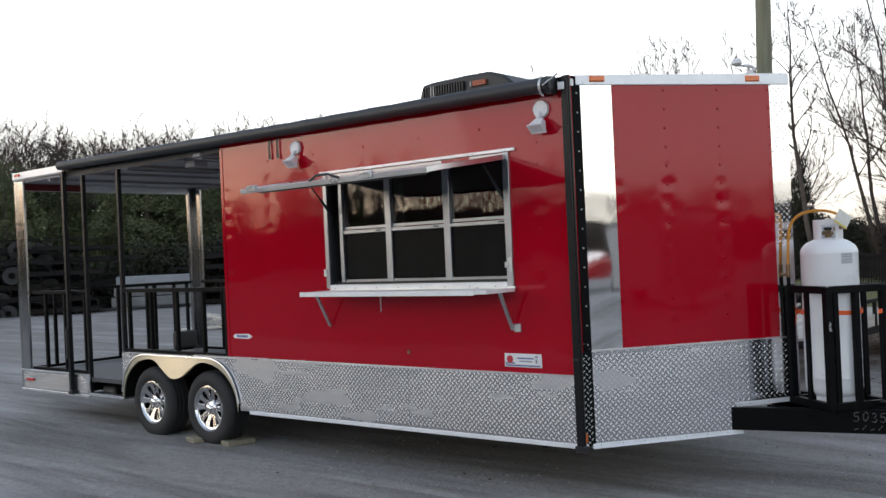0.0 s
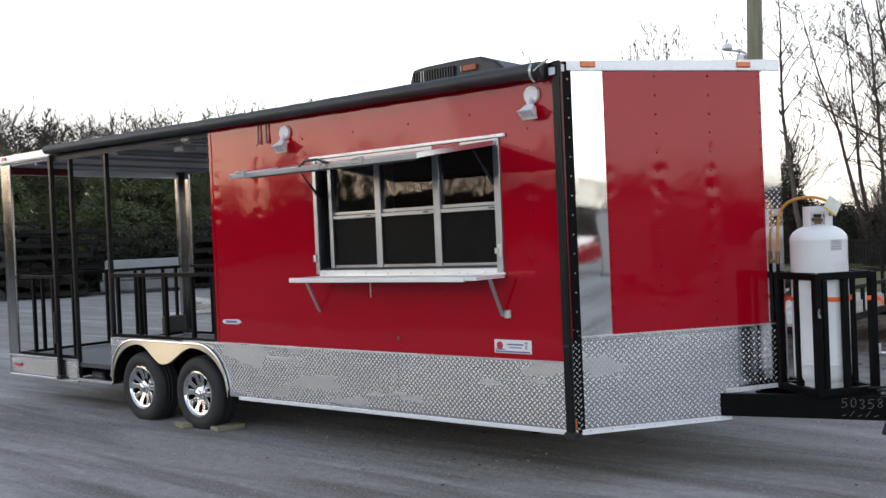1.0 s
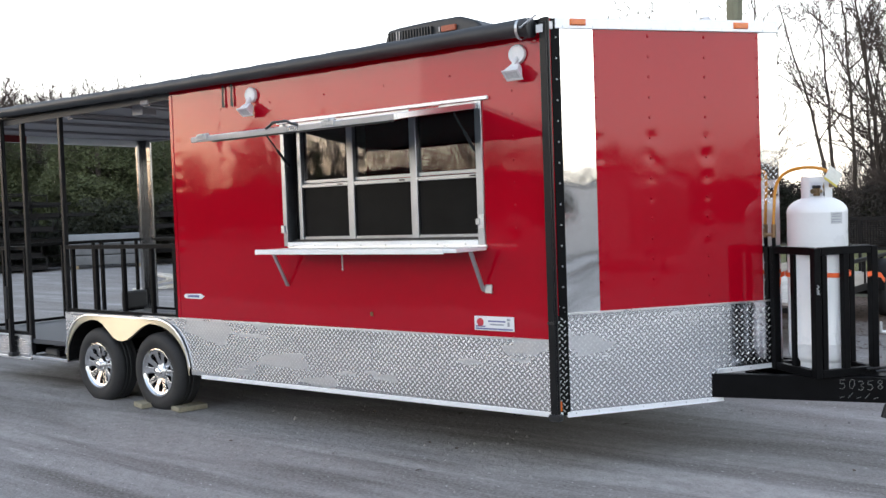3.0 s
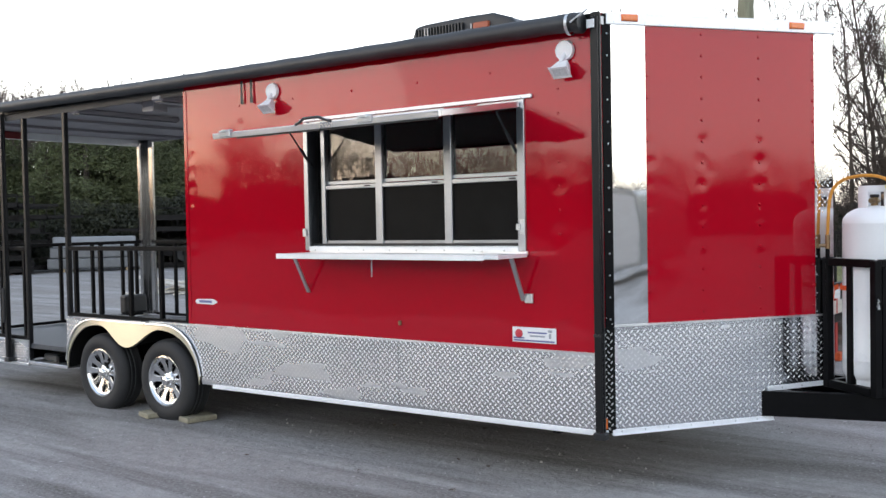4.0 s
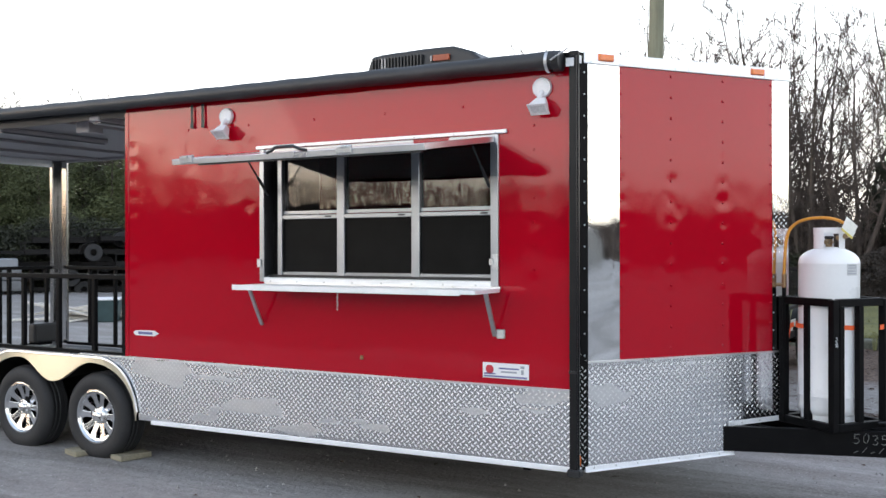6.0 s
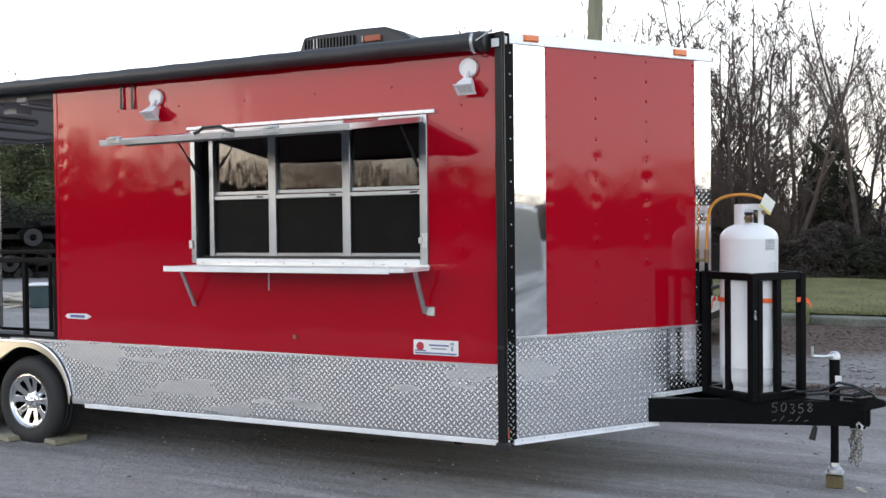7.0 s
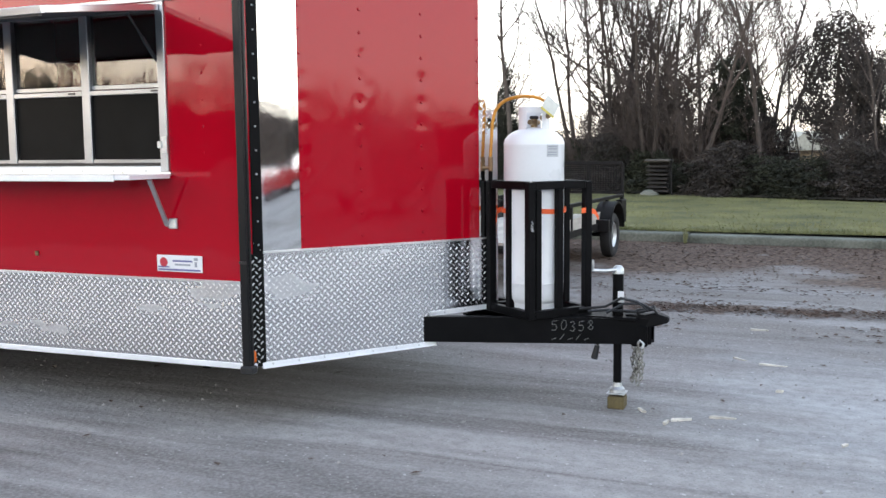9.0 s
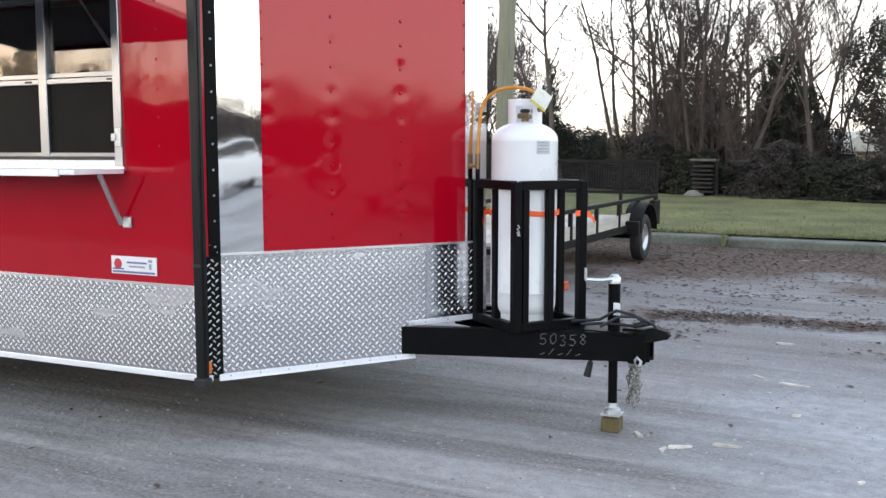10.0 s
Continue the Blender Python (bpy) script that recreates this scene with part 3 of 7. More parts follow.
def nose_skirt():
    def ok(s, z):
        return not (s > 1.085 and z < 0.59) and s < 1.205
    base = Geo()
    base.prism([nose(s, z, 0.004) for s, z in ((0.0, 0.40), (1.105, 0.40), (1.105, 0.575), (1.612, 0.575), (1.612, 1.036), (0.0, 1.036))],
               [nose(s, z, -0.008) for s, z in ((0.0, 0.40), (1.105, 0.40), (1.105, 0.575), (1.612, 0.575), (1.612, 1.036), (0.0, 1.036))])
    sk = part("nose_skirt", base, TREAD, trailer, "bright aluminium tread-plate nose skirt")
    part("tread_relief", tread(lambda u, z, o: nose(u, z, o + 0.004), 0.012, 1.6, 0.41, 1.026, ok), LOZENGE, sk)
    end = part("polished_end", Geo().prism([nose(s, z, 0.006) for s, z in ((1.213, 0.6), (1.612, 0.606), (1.612, 1.03), (1.213, 1.03))],
                                           [nose(s, z, 0.003) for s, z in ((1.213, 0.6), (1.612, 0.606), (1.612, 1.03), (1.213, 1.03))]), TREAD_BRIGHT, sk, "mirror-bright tread plate behind the cage")
    part("tread_relief", tread(lambda u, z, o: nose(u, z, o + 0.006), 1.22, 1.605, 0.61, 1.026, None, 0.0213, 0.0014), LOZENGE, end)
    edge = Geo()
    edge.prism([nose(s, z, 0.012) for s, z in ((-0.01, 0.372), (1.135, 0.380), (1.135, 0.402), (-0.01, 0.400))],
               [nose(s, z, -0.01) for s, z in ((-0.01, 0.372), (1.135, 0.380), (1.135, 0.402), (-0.01, 0.400))])
    edge.prism([nose(s, z, 0.014) for s, z in ((1.098, 0.402), (1.135, 0.402), (1.135, 0.585), (1.098, 0.585))],
               [nose(s, z, -0.01) for s, z in ((1.098, 0.402), (1.135, 0.402), (1.135, 0.585), (1.098, 0.585))])
    edge.prism([nose(s, z, 0.014) for s, z in ((1.1, 0.562), (1.6, 0.575), (1.6, 0.605), (1.1, 0.592))],
               [nose(s, z, -0.01) for s, z in ((1.1, 0.562), (1.6, 0.575), (1.6, 0.605), (1.1, 0.592))])
    trim = part("skirt_edge_trim", edge, TRIM, sk, "bare aluminium edge strip", bevel=0.002)
    part("trim_lip", Geo().prism([nose(s, z, 0.020) for s, z in ((-0.01, 0.366), (1.135, 0.374), (1.135, 0.380), (-0.01, 0.372))],
                                 [nose(s, z, 0.0) for s, z in ((-0.01, 0.366), (1.135, 0.374), (1.135, 0.380), (-0.01, 0.372))]), TRIM, trim)
    part("rivet_strip", rivets([(0.05 + 0.16 * k, 0.39) for k in range(7)] + [(1.116, 0.42), (1.116, 0.55), (1.2, 0.58), (1.35, 0.584)], lambda u, z, o: nose(u, z, o + 0.0145), 0.006), STEEL, trim)
    top = Geo().prism([nose(s, z, 0.008) for s, z in ((0.0, 1.03), (1.612, 1.03), (1.612, 1.042), (0.0, 1.042))],
                      [nose(s, z, 0.0) for s, z in ((0.0, 1.03), (1.612, 1.03), (1.612, 1.042), (0.0, 1.042))])
    part("skirt_top_bead", top, ALU, sk)
    part("rivet_strip", rivets([(0.04 + 0.12 * k, 1.02) for k in range(13)] + [(1.2, 0.58), (1.4, 0.585)], lambda u, z, o: nose(u, z, o + 0.006), 0.006), STEEL, sk)


nose_skirt()

XC, HW = -7.73, 0.472
HUB_Z, TYRE_R = 0.347, 0.36


def arch_in(u):
    u = abs(u)
    if u > 0.45:
        q = min(1.0, (u - 0.45) / 0.515)
        return 0.36 + 0.437 * math.sqrt(max(0.0, 1 - q ** 2.1))
    return 0.618 + 0.179 * (1 - math.cos(math.pi * u / 0.45)) / 2


def arch_out(u):
    u = abs(u)
    if u < 0.52:
        return 0.842
    q = min(1.0, (u - 0.52) / 0.47)
    return 0.36 + 0.482 * math.sqrt(max(0.0, 1 - q ** 2.2))


def side_skirt():
    # long skirt under the kitchen, cut out round the fender
    us = [XC + 0.3 + 0.02 * k for k in range(0, 36)]
    low = [(x, max(Z_BOT - 0.045, arch_out(x - XC) if x - XC < 0.99 else 0)) for x in us if x < XC + 0.99]
    outline = [(x, z) for x, z in low] + [(XC + 0.992, Z_BOT - 0.03), (-3.1, Z_BOT), (XF, Z_BOT), (XF, 0.872), (XC + 0.3, 0.872)]

    def ok(x, z):
        d = x - XC
        return z > (arch_out(d) + 0.02 if d < 1.0 else 0.0) and z > Z_BOT + 0.01 - 0.012 * (XF - x) / 3.5
    base = Geo().prism([side(x, z, 0.004) for x, z in outline], [side(x, z, -0.02) for x, z in outline])
    sk = part("side_skirt", base, TREAD, trailer, "aluminium tread-plate side skirt")
    part("tread_relief", tread(lambda u, z, o: side(u, z, o + 0.004), -6.98, XF, 0.37, 0.862, ok), LOZENGE, sk)
    e = Geo()
    e.prism([side(x, z, 0.012) for x, z in ((-6.6, 0.345), (-3.0, 0.372), (-3.0, 0.404), (-6.6, 0.377))],
            [side(x, z, -0.03) for x, z in ((-6.6, 0.345), (-3.0, 0.372), (-3.0, 0.404), (-6.6, 0.377))])
    part("skirt_edge_trim", e, TRIM, sk, "bare aluminium edge strip", bevel=0.002)
    b = Geo().prism([side(x, z, 0.008) for x, z in ((-8.7, 0.845), (XF, 0.864), (XF, 0.876), (-8.7, 0.857))],
                    [side(x, z, 0.0) for x, z in ((-8.7, 0.845), (XF, 0.864), (XF, 0.876), (-8.7, 0.857))])
    part("skirt_top_bead", b, ALU, sk)
    part("rivet_strip", rivets([(-6.9 + 0.13 * k, 0.856) for k in range(30)], lambda u, z, o: side(u, z, o + 0.005), 0.005), STEEL, sk)
    # patch of overlapping plate at mid length
    part("skirt_joint", Geo().box(-4.612, -4.606, YS - 0.0065, YS, 0.40, 0.86), TREAD, sk)
    # short plate behind the wheels
    pl = [(-8.715, 0.37), (XC - 0.985, 0.37)] + [(XC - u, arch_out(u)) for u in np.linspace(0.98, 0.3, 28)] + [(XC - 0.3, 0.85), (-8.715, 0.85)]
    rp = part("wheel_plate", Geo().prism([side(x, z, 0.004) for x, z in pl], [side(x, z, -0.02) for x, z in pl]), TREAD, trailer, "tread-plate panel beside the wheel arch")
    part("tread_relief", tread(lambda u, z, o: side(u, z, o + 0.004), -8.71, -7.9, 0.38, 0.845, lambda x, z: z > arch_out(x - XC) + 0.015), LOZENGE, rp)
    # polished double fender
    n = 72
    uu = list(np.linspace(-0.985, 0.985, n))
    outer = [(XC + u, arch_out(u)) for u in uu]
    inner = [(XC + u * 0.965 / 0.985, arch_in(u * 0.965 / 0.985)) for u in uu]
    g = Geo()
    g.strip([[side(x, z, 0.012) for x, z in outer], [side(x, z, 0.016) for x, z in outer], [side(x, z, 0.016 + 0.13 * (zo - z) * max(0.0, 1 - ((x - XC) / 0.75) ** 2)) for (x, z), (xo, zo) in zip(inner, outer)], [side(x, z, 0.004) for x, z in inner]])
    part("double_fender", g, POLISH, trailer, "polished aluminium double wheel arch", smooth=True)
    bead = Geo().tube([side(x, z, 0.02) for x, z in outer], 0.009, 6)
    part("fender_bead", bead, ALU, trailer, smooth=True)
    wb = Geo()
    wb.strip([[side(x, z, 0.004) for x, z in inner], [side(x, min(z + 0.04, 0.8), -0.45) for x, z in inner]])
    wb.box(XC - 0.96, XC + 0.96, YS + 0.45, YS + 0.47, 0.3, 0.83)
    part("wheel_box", wb, UNDER, trailer)


side_skirt()


def wheel(x):
    """Tyre with rounded shoulders and a split-spoke alloy rim; local z points out of the trailer's side."""
    m = Matrix.Translation((x, YS + 0.205, HUB_Z)) @ pose(0, 0, 0, 90, 0, 0)
    t = Geo()
    prof = [(0.205, 0.17), (0.235, 0.195), (0.28, 0.205), (0.325, 0.198), (0.350, 0.18), (0.362, 0.155), (0.365, 0.14)]
    for z in (0.115, 0.11, 0.075, 0.07, 0.03, 0.025):
        prof.append((0.365 if z in (0.11, 0.07, 0.03) else 0.357, z))
    prof += [(0.365, 0.0), (0.34, -0.03), (0.21, -0.03)]
    t.lathe(prof, m, 48)
    w = part("wheel", t, RUBBER, trailer, "black tyre on a split-spoke alloy rim", smooth=True)
    r = Geo()
    r.lathe([(0.228, 0.186), (0.224, 0.196), (0.212, 0.198), (0.205, 0.188), (0.200, 0.178), (0.186, 0.172), (0.183, 0.14), (0.180, 0.0)], m, 40)
    part("rim", r, RIM, w, "machined alloy rim", smooth=True)
    d = Geo().lathe([(0.186, 0.06), (0.0, 0.055)], m, 32)
    part("brake_drum", d, UNDER, w)
    for k in range(5):
        a0 = 2 * math.pi * k / 5 + 0.3
        for sgn in (-1, 1):
            s = Geo()

            def pt(rr, da, z):
                a = a0 + sgn * da
                return m @ Vector((rr * math.cos(a), rr * math.sin(a), z))
            ring = [(0.05, 0.0), (0.05, 0.62), (0.075, 0.61), (0.11, 0.5), (0.15, 0.44), (0.203, 0.5), (0.203, 0.12), (0.17, 0.115), (0.13, 0.1), (0.1, 0.0)]
            s.prism([pt(rr, da, 0.176 - 0.03 * (0.2 - rr) / 0.14) for rr, da in ring], [pt(rr, da, 0.138) for rr, da in ring])
            part("spoke", s, RIM, w, bevel=0.006, segments=2)
    h = Geo().lathe([(0.062, 0.13), (0.062, 0.166), (0.05, 0.172), (0.04, 0.174), (0.037, 0.196), (0.03, 0.202), (0.0, 0.203)], m, 24)
    part("hub_cap", h, CHROME, w, "chrome hub cap", smooth=True)
    for k in range(5):
        a = 2 * math.pi * k / 5 + 0.62
        c = m @ Vector((0.052 * math.cos(a), 0.052 * math.sin(a), 0.166))
        q = Geo().lathe([(0.009, 0.0), (0.009, 0.014), (0.0, 0.016)], Matrix.Translation(c) @ pose(0, 0, 0, 90, 0, 0), 6)
        part("lug_nut", q, CHROME, w)


wheel(XC - HW)
wheel(XC + HW)


def build_frame():
    g = Geo()
    g.box(XR + 0.1, -3.1, YS + 0.5, YS + 0.58, 0.30, 0.42).box(XR + 0.1, -3.1, YF - 0.58, YF - 0.5, 0.30, 0.42)
    for x in np.arange(-10.6, -3.1, 0.8):
        g.box(x, x + 0.05, YS + 0.05, YF - 0.05, 0.34, 0.44)
    part("chassis", g, BLACK, trailer, "black steel chassis rails")
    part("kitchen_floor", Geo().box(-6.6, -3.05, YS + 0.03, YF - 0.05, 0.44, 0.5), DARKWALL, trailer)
    axles = Geo()
    for x in (XC - HW, XC + HW):
        axles.tube([(x, YS + 0.15, HUB_Z), (x, YF - 0.15, HUB_Z)], 0.04, 10)
        part("axle", axles, BLACK, trailer, smooth=True)
        axles = Geo()
        t = Geo().lathe([(0.2, -0.1), (0.33, -0.1), (0.352, -0.06), (0.352, 0.06), (0.33, 0.1), (0.2, 0.1)], Matrix.Translation((x, YF - 0.12, HUB_Z)) @ pose(0, 0, 0, 90, 0, 0), 32)
        part("far_wheel", t, RUBBER, trailer, smooth=True)


build_frame()


def build_roof():
    g = Geo()
    n = 10
    ring = [(YS + (YF - YS) * k / n, 2.905 + 0.055 * (1 - ((k / n - 0.5) * 2) ** 2)) for k in range(n + 1)]
    a = [Vector((XR, y, z)) for y, z in ring] + [Vector((XR, YF, 2.86)), Vector((XR, YS, 2.86))]
    b = [Vector((-3.0, y, z)) for y, z in ring] + [Vector((-3.0, YF, 2.86)), Vector((-3.0, YS, 2.86))]
    g.prism(a, b)
    tp = nose(1.6, 0)
    g.prism([Vector((-3.0, YS + 0.06, 2.87)), Vector((tp.x, tp.y, 2.87)), Vector((-3.0, YF - 0.06, 2.87))],
            [Vector((-3.0, YS + 0.06, 2.93)), Vector((tp.x, tp.y, 2.935)), Vector((-3.0, YF - 0.06, 2.93))])
    part("roof", g, WHITE, trailer, "white sheet roof")
    # bright band round the nose top
    t = Geo()
    t.prism([nose(s, z, 0.016) for s, z in ((-0.02, 2.866), (1.618, 2.866), (1.618, 2.946), (-0.02, 2.934))],
            [nose(s, z, -0.02) for s, z in ((-0.02, 2.866), (1.618, 2.866), (1.618, 2.946), (-0.02, 2.934))])
    band = part("roof_band", t, TRIM, trailer, "white aluminium roof edge band", bevel=0.004, segments=2)
    part("rivet_strip", rivets([(0.03 + 0.105 * k, 2.878) for k in range(15)], lambda u, z, o: nose(u, z, o + 0.016), 0.004), STEEL, band)
    for s in (0.136, 1.33):
        m = Geo().prism([nose(s + a, z, 0.032) for a, z in ((-0.05, 2.89), (0.05, 2.89), (0.05, 2.924), (-0.05, 2.924))],
                        [nose(s + a, z, 0.014) for a, z in ((-0.057, 2.884), (0.057, 2.884), (0.057, 2.930), (-0.057, 2.930))])
        part("marker_light", m, AMBER, trailer, "amber clearance light", bevel=0.003)
    # band at the porch end
    t = Geo().box(XR - 0.01, -9.72, YS - 0.018, YS + 0.01, 2.87, 2.955)
    t.box(XR - 0.01, -9.72, YS - 0.026, YS - 0.018, 2.87, 2.885)
    part("roof_band", t, TRIM, trailer, "white aluminium roof edge band", bevel=0.004)
    part("marker_light", Geo().box(XR + 0.06, XR + 0.18, YS - 0.034, YS - 0.018, 2.902, 2.938), REDLENS, trailer, "red clearance light", bevel=0.004)
    part("roof_band", Geo().box(XR - 0.02, XR, YS, YF, 2.78, 2.935), TRIM, trailer, bevel=0.004)
    part("roof_band", Geo().box(XR, -3.0, YF, YF + 0.018, 2.85, 2.935), TRIM, trailer, bevel=0.004)
    # far half of the nose band
    tp = nose(1.612, 0)
    t = Geo().prism([Vector((tp.x + 0.016, tp.y, 2.866)), Vector((-2.97, 7.72, 2.866)), Vector((-3.0, 7.70, 2.866)), Vector((tp.x - 0.01, tp.y, 2.866))],
                    [Vector((tp.x + 0.016, tp.y, 2.946)), Vector((-2.97, 7.72, 2.934)), Vector((-3.0, 7.70, 2.934)), Vector((tp.x - 0.01, tp.y, 2.946))])
    part("roof_band", t, TRIM, trailer)


build_roof()


def build_corner():
    """Black riveted corner strip, awning arm and the tread-plate corner below."""
    a, b = Vector((XF, YS, 0)), nose(0.012, 0, 0.003)
    d = (b - a)
    nrm = Vector((d.y, -d.x, 0)).normalized()

    def cnr(s, z, out=0.0):
        return a + d * s + nrm * out + Vector((0, 0, z))
    g = Geo().prism([cnr(s, z, 0.006) for s, z in ((0.35, 1.03), (1.0, 1.03), (1.0, 2.93), (0.35, 2.93))],
                    [cnr(s, z, -0.02) for s, z in ((0.35, 1.03), (1.0, 1.03), (1.0, 2.93), (0.35, 2.93))])
    st = part("corner_post", g, BLACK, trailer, "black riveted corner strip", bevel=0.002)
    part("rivet_strip", rivets([(0.7, z) for z in np.arange(1.08, 2.88, 0.133)], lambda u, z, o: cnr(0.7 + (u - 0.7) / d.length, z, o + 0.006), 0.007, 0.004), STEEL, st)
    part("corner_fill", Geo().prism([cnr(s, z, 0.001) for s, z in ((0.0, 0.87), (0.36, 0.87), (0.36, 2.93), (0.0, 2.93))],
                                    [cnr(s, z, -0.02) for s, z in ((0.0, 0.87), (0.36, 0.87), (0.36, 2.93), (0.0, 2.93))]), RED, trailer)
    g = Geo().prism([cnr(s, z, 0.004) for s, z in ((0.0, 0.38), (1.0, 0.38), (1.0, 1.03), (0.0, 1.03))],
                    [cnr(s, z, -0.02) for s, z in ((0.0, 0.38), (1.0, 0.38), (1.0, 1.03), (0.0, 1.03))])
    # bare plate coloured black, with dimmed ridges, to paint in what it mirrors
    lo = part("corner_skirt", g, UNDER, trailer, "tread-plate corner with its dark reflection painted in")
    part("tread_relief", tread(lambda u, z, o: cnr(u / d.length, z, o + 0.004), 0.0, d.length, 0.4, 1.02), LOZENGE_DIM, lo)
    part("corner_light", Geo().prism([cnr(s, z, 0.022) for s, z in ((0.02, 0.415), (0.3, 0.415), (0.3, 0.475), (0.02, 0.475))],
                                     [cnr(s, z, 0.0) for s, z in ((0.0, 0.41), (0.34, 0.41), (0.34, 0.48), (0.0, 0.48))]), AMBER, trailer, "small orange side marker", bevel=0.003)
    part("rivet_strip", rivets([(0.4, 1.09), (0.25, 1.12), (0.5, 1.05), (0.4, 0.97), (0.45, 0.60)], lambda u, z, o: cnr(u + (u - 0.4) * 3, z, o + 0.005), 0.006), STEEL, st)


build_corner()


def build_awning():
    x0, x1 = -9.72, -3.125
    g = Geo()
    rows = []
    n = 60
    for i in range(n + 1):
        x = x0 + (x1 - x0) * i / n
        r = 0.049 + 0.009 * i / n + 0.002 * math.sin(i * 1.7)
        sag = 0.008 - 0.008 * math.sin(math.pi * i / n) + 0.055 * (1 - i / n)
        rows.append([(x, YS - 0.075 + r * math.cos(a), 2.865 + sag + r * (1.02 if k < 8 else 0.96) * math.sin(a)) for k, a in enumerate(2 * math.pi * q / 16 for q in range(16))])
    g.strip(rows, closed=True)
    g.add(rows[0], [tuple(range(16))[::-1]])
    g.add(rows[-1], [tuple(range(16))])
    aw = part("awning_roll", g, VINYL, trailer, "rolled black vinyl awning", smooth=True)
    part("awning_rail", Geo().box(x0, XF, YS - 0.02, YS - 0.004, 2.86, 2.925), BLACK, trailer)
    cap = Geo().lathe([(0.0, 0.0), (0.05, 0.0), (0.064, 0.006), (0.064, 0.05), (0.05, 0.055), (0.0, 0.055)], Matrix.Translation((x1 - 0.01, YS - 0.075, 2.865)) @ pose(0, 0, 0, 0, 90, 0), 20)
    part("awning_end_cap", cap, PLASTIC_K, aw, smooth=True)
    k = Geo().lathe([(0.066, 0.0), (0.066, 0.02)], Matrix.Translation((x1 - 0.05, YS - 0.075, 2.865)) @ pose(0, 0, 0, 0, 90, 0), 20)
    part("awning_collar", k, STEEL, aw)
    part("awning_tag", Geo().bar((x1 + 0.0, YS - 0.15, 2.86), (x1 + 0.1, YS - 0.12, 2.93), 0.03, 0.004), PLASTIC_W, aw, "small white paper tag")
    part("awning_tag", Geo().box(-3.06, -3.01, YS - 0.068, YS - 0.064, 2.83, 2.88), PLASTIC_W, aw, "small white paper label")
    # folded support arms on the wall
    for x, z0, z1 in ((-3.022, 0.38, 2.93), (-9.735, 0.37, 2.90)):
        a = Geo()
        a.box(x - 0.032, x + 0.028, YS - 0.03, YS - 0.008, z0, z1)
        a.box(x - 0.026, x + 0.022, YS - 0.05, YS - 0.03, z0 + 0.02, z1 - 0.03)
        arm = part("awning_arm", a, ANODISED, trailer, "black folded awning support arm", bevel=0.005, segments=2)
        part("arm_foot", Geo().box(x - 0.04, x + 0.045, YS - 0.06, YS + 0.0, z0 - 0.025, z0 + 0.02), PLASTIC_K, arm, bevel=0.008)
        part("arm_joint", Geo().box(x - 0.027, x + 0.023, YS - 0.054, YS - 0.05, 0.98, 0.996), PLASTIC_K, arm)
    part("arm_handle", Geo().box(-9.73, -9.7, YS - 0.09, YS - 0.06, 0.75, 1.1), PLASTIC_K, trailer, bevel=0.008)
    for x in (-6.15, -6.04):
        s = Geo()
        s.strip([[(x - 0.012, YS - 0.016, 2.84), (x + 0.012, YS - 0.016, 2.84)], [(x - 0.008, YS - 0.02, 2.74), (x + 0.010, YS - 0.02, 2.74)],
                 [(x - 0.014, YS - 0.018, 2.66), (x + 0.018, YS - 0.018, 2.655)]])
        s.strip([[(x - 0.012, YS - 0.013, 2.84), (x + 0.012, YS - 0.013, 2.84)], [(x - 0.008, YS - 0.017, 2.74), (x + 0.010, YS - 0.017, 2.74)],
                 [(x - 0.014, YS - 0.015, 2.66), (x + 0.018, YS - 0.015, 2.655)]])
        part("awning_strap", s, VINYL, aw, "short black hanging strap")


build_awning()


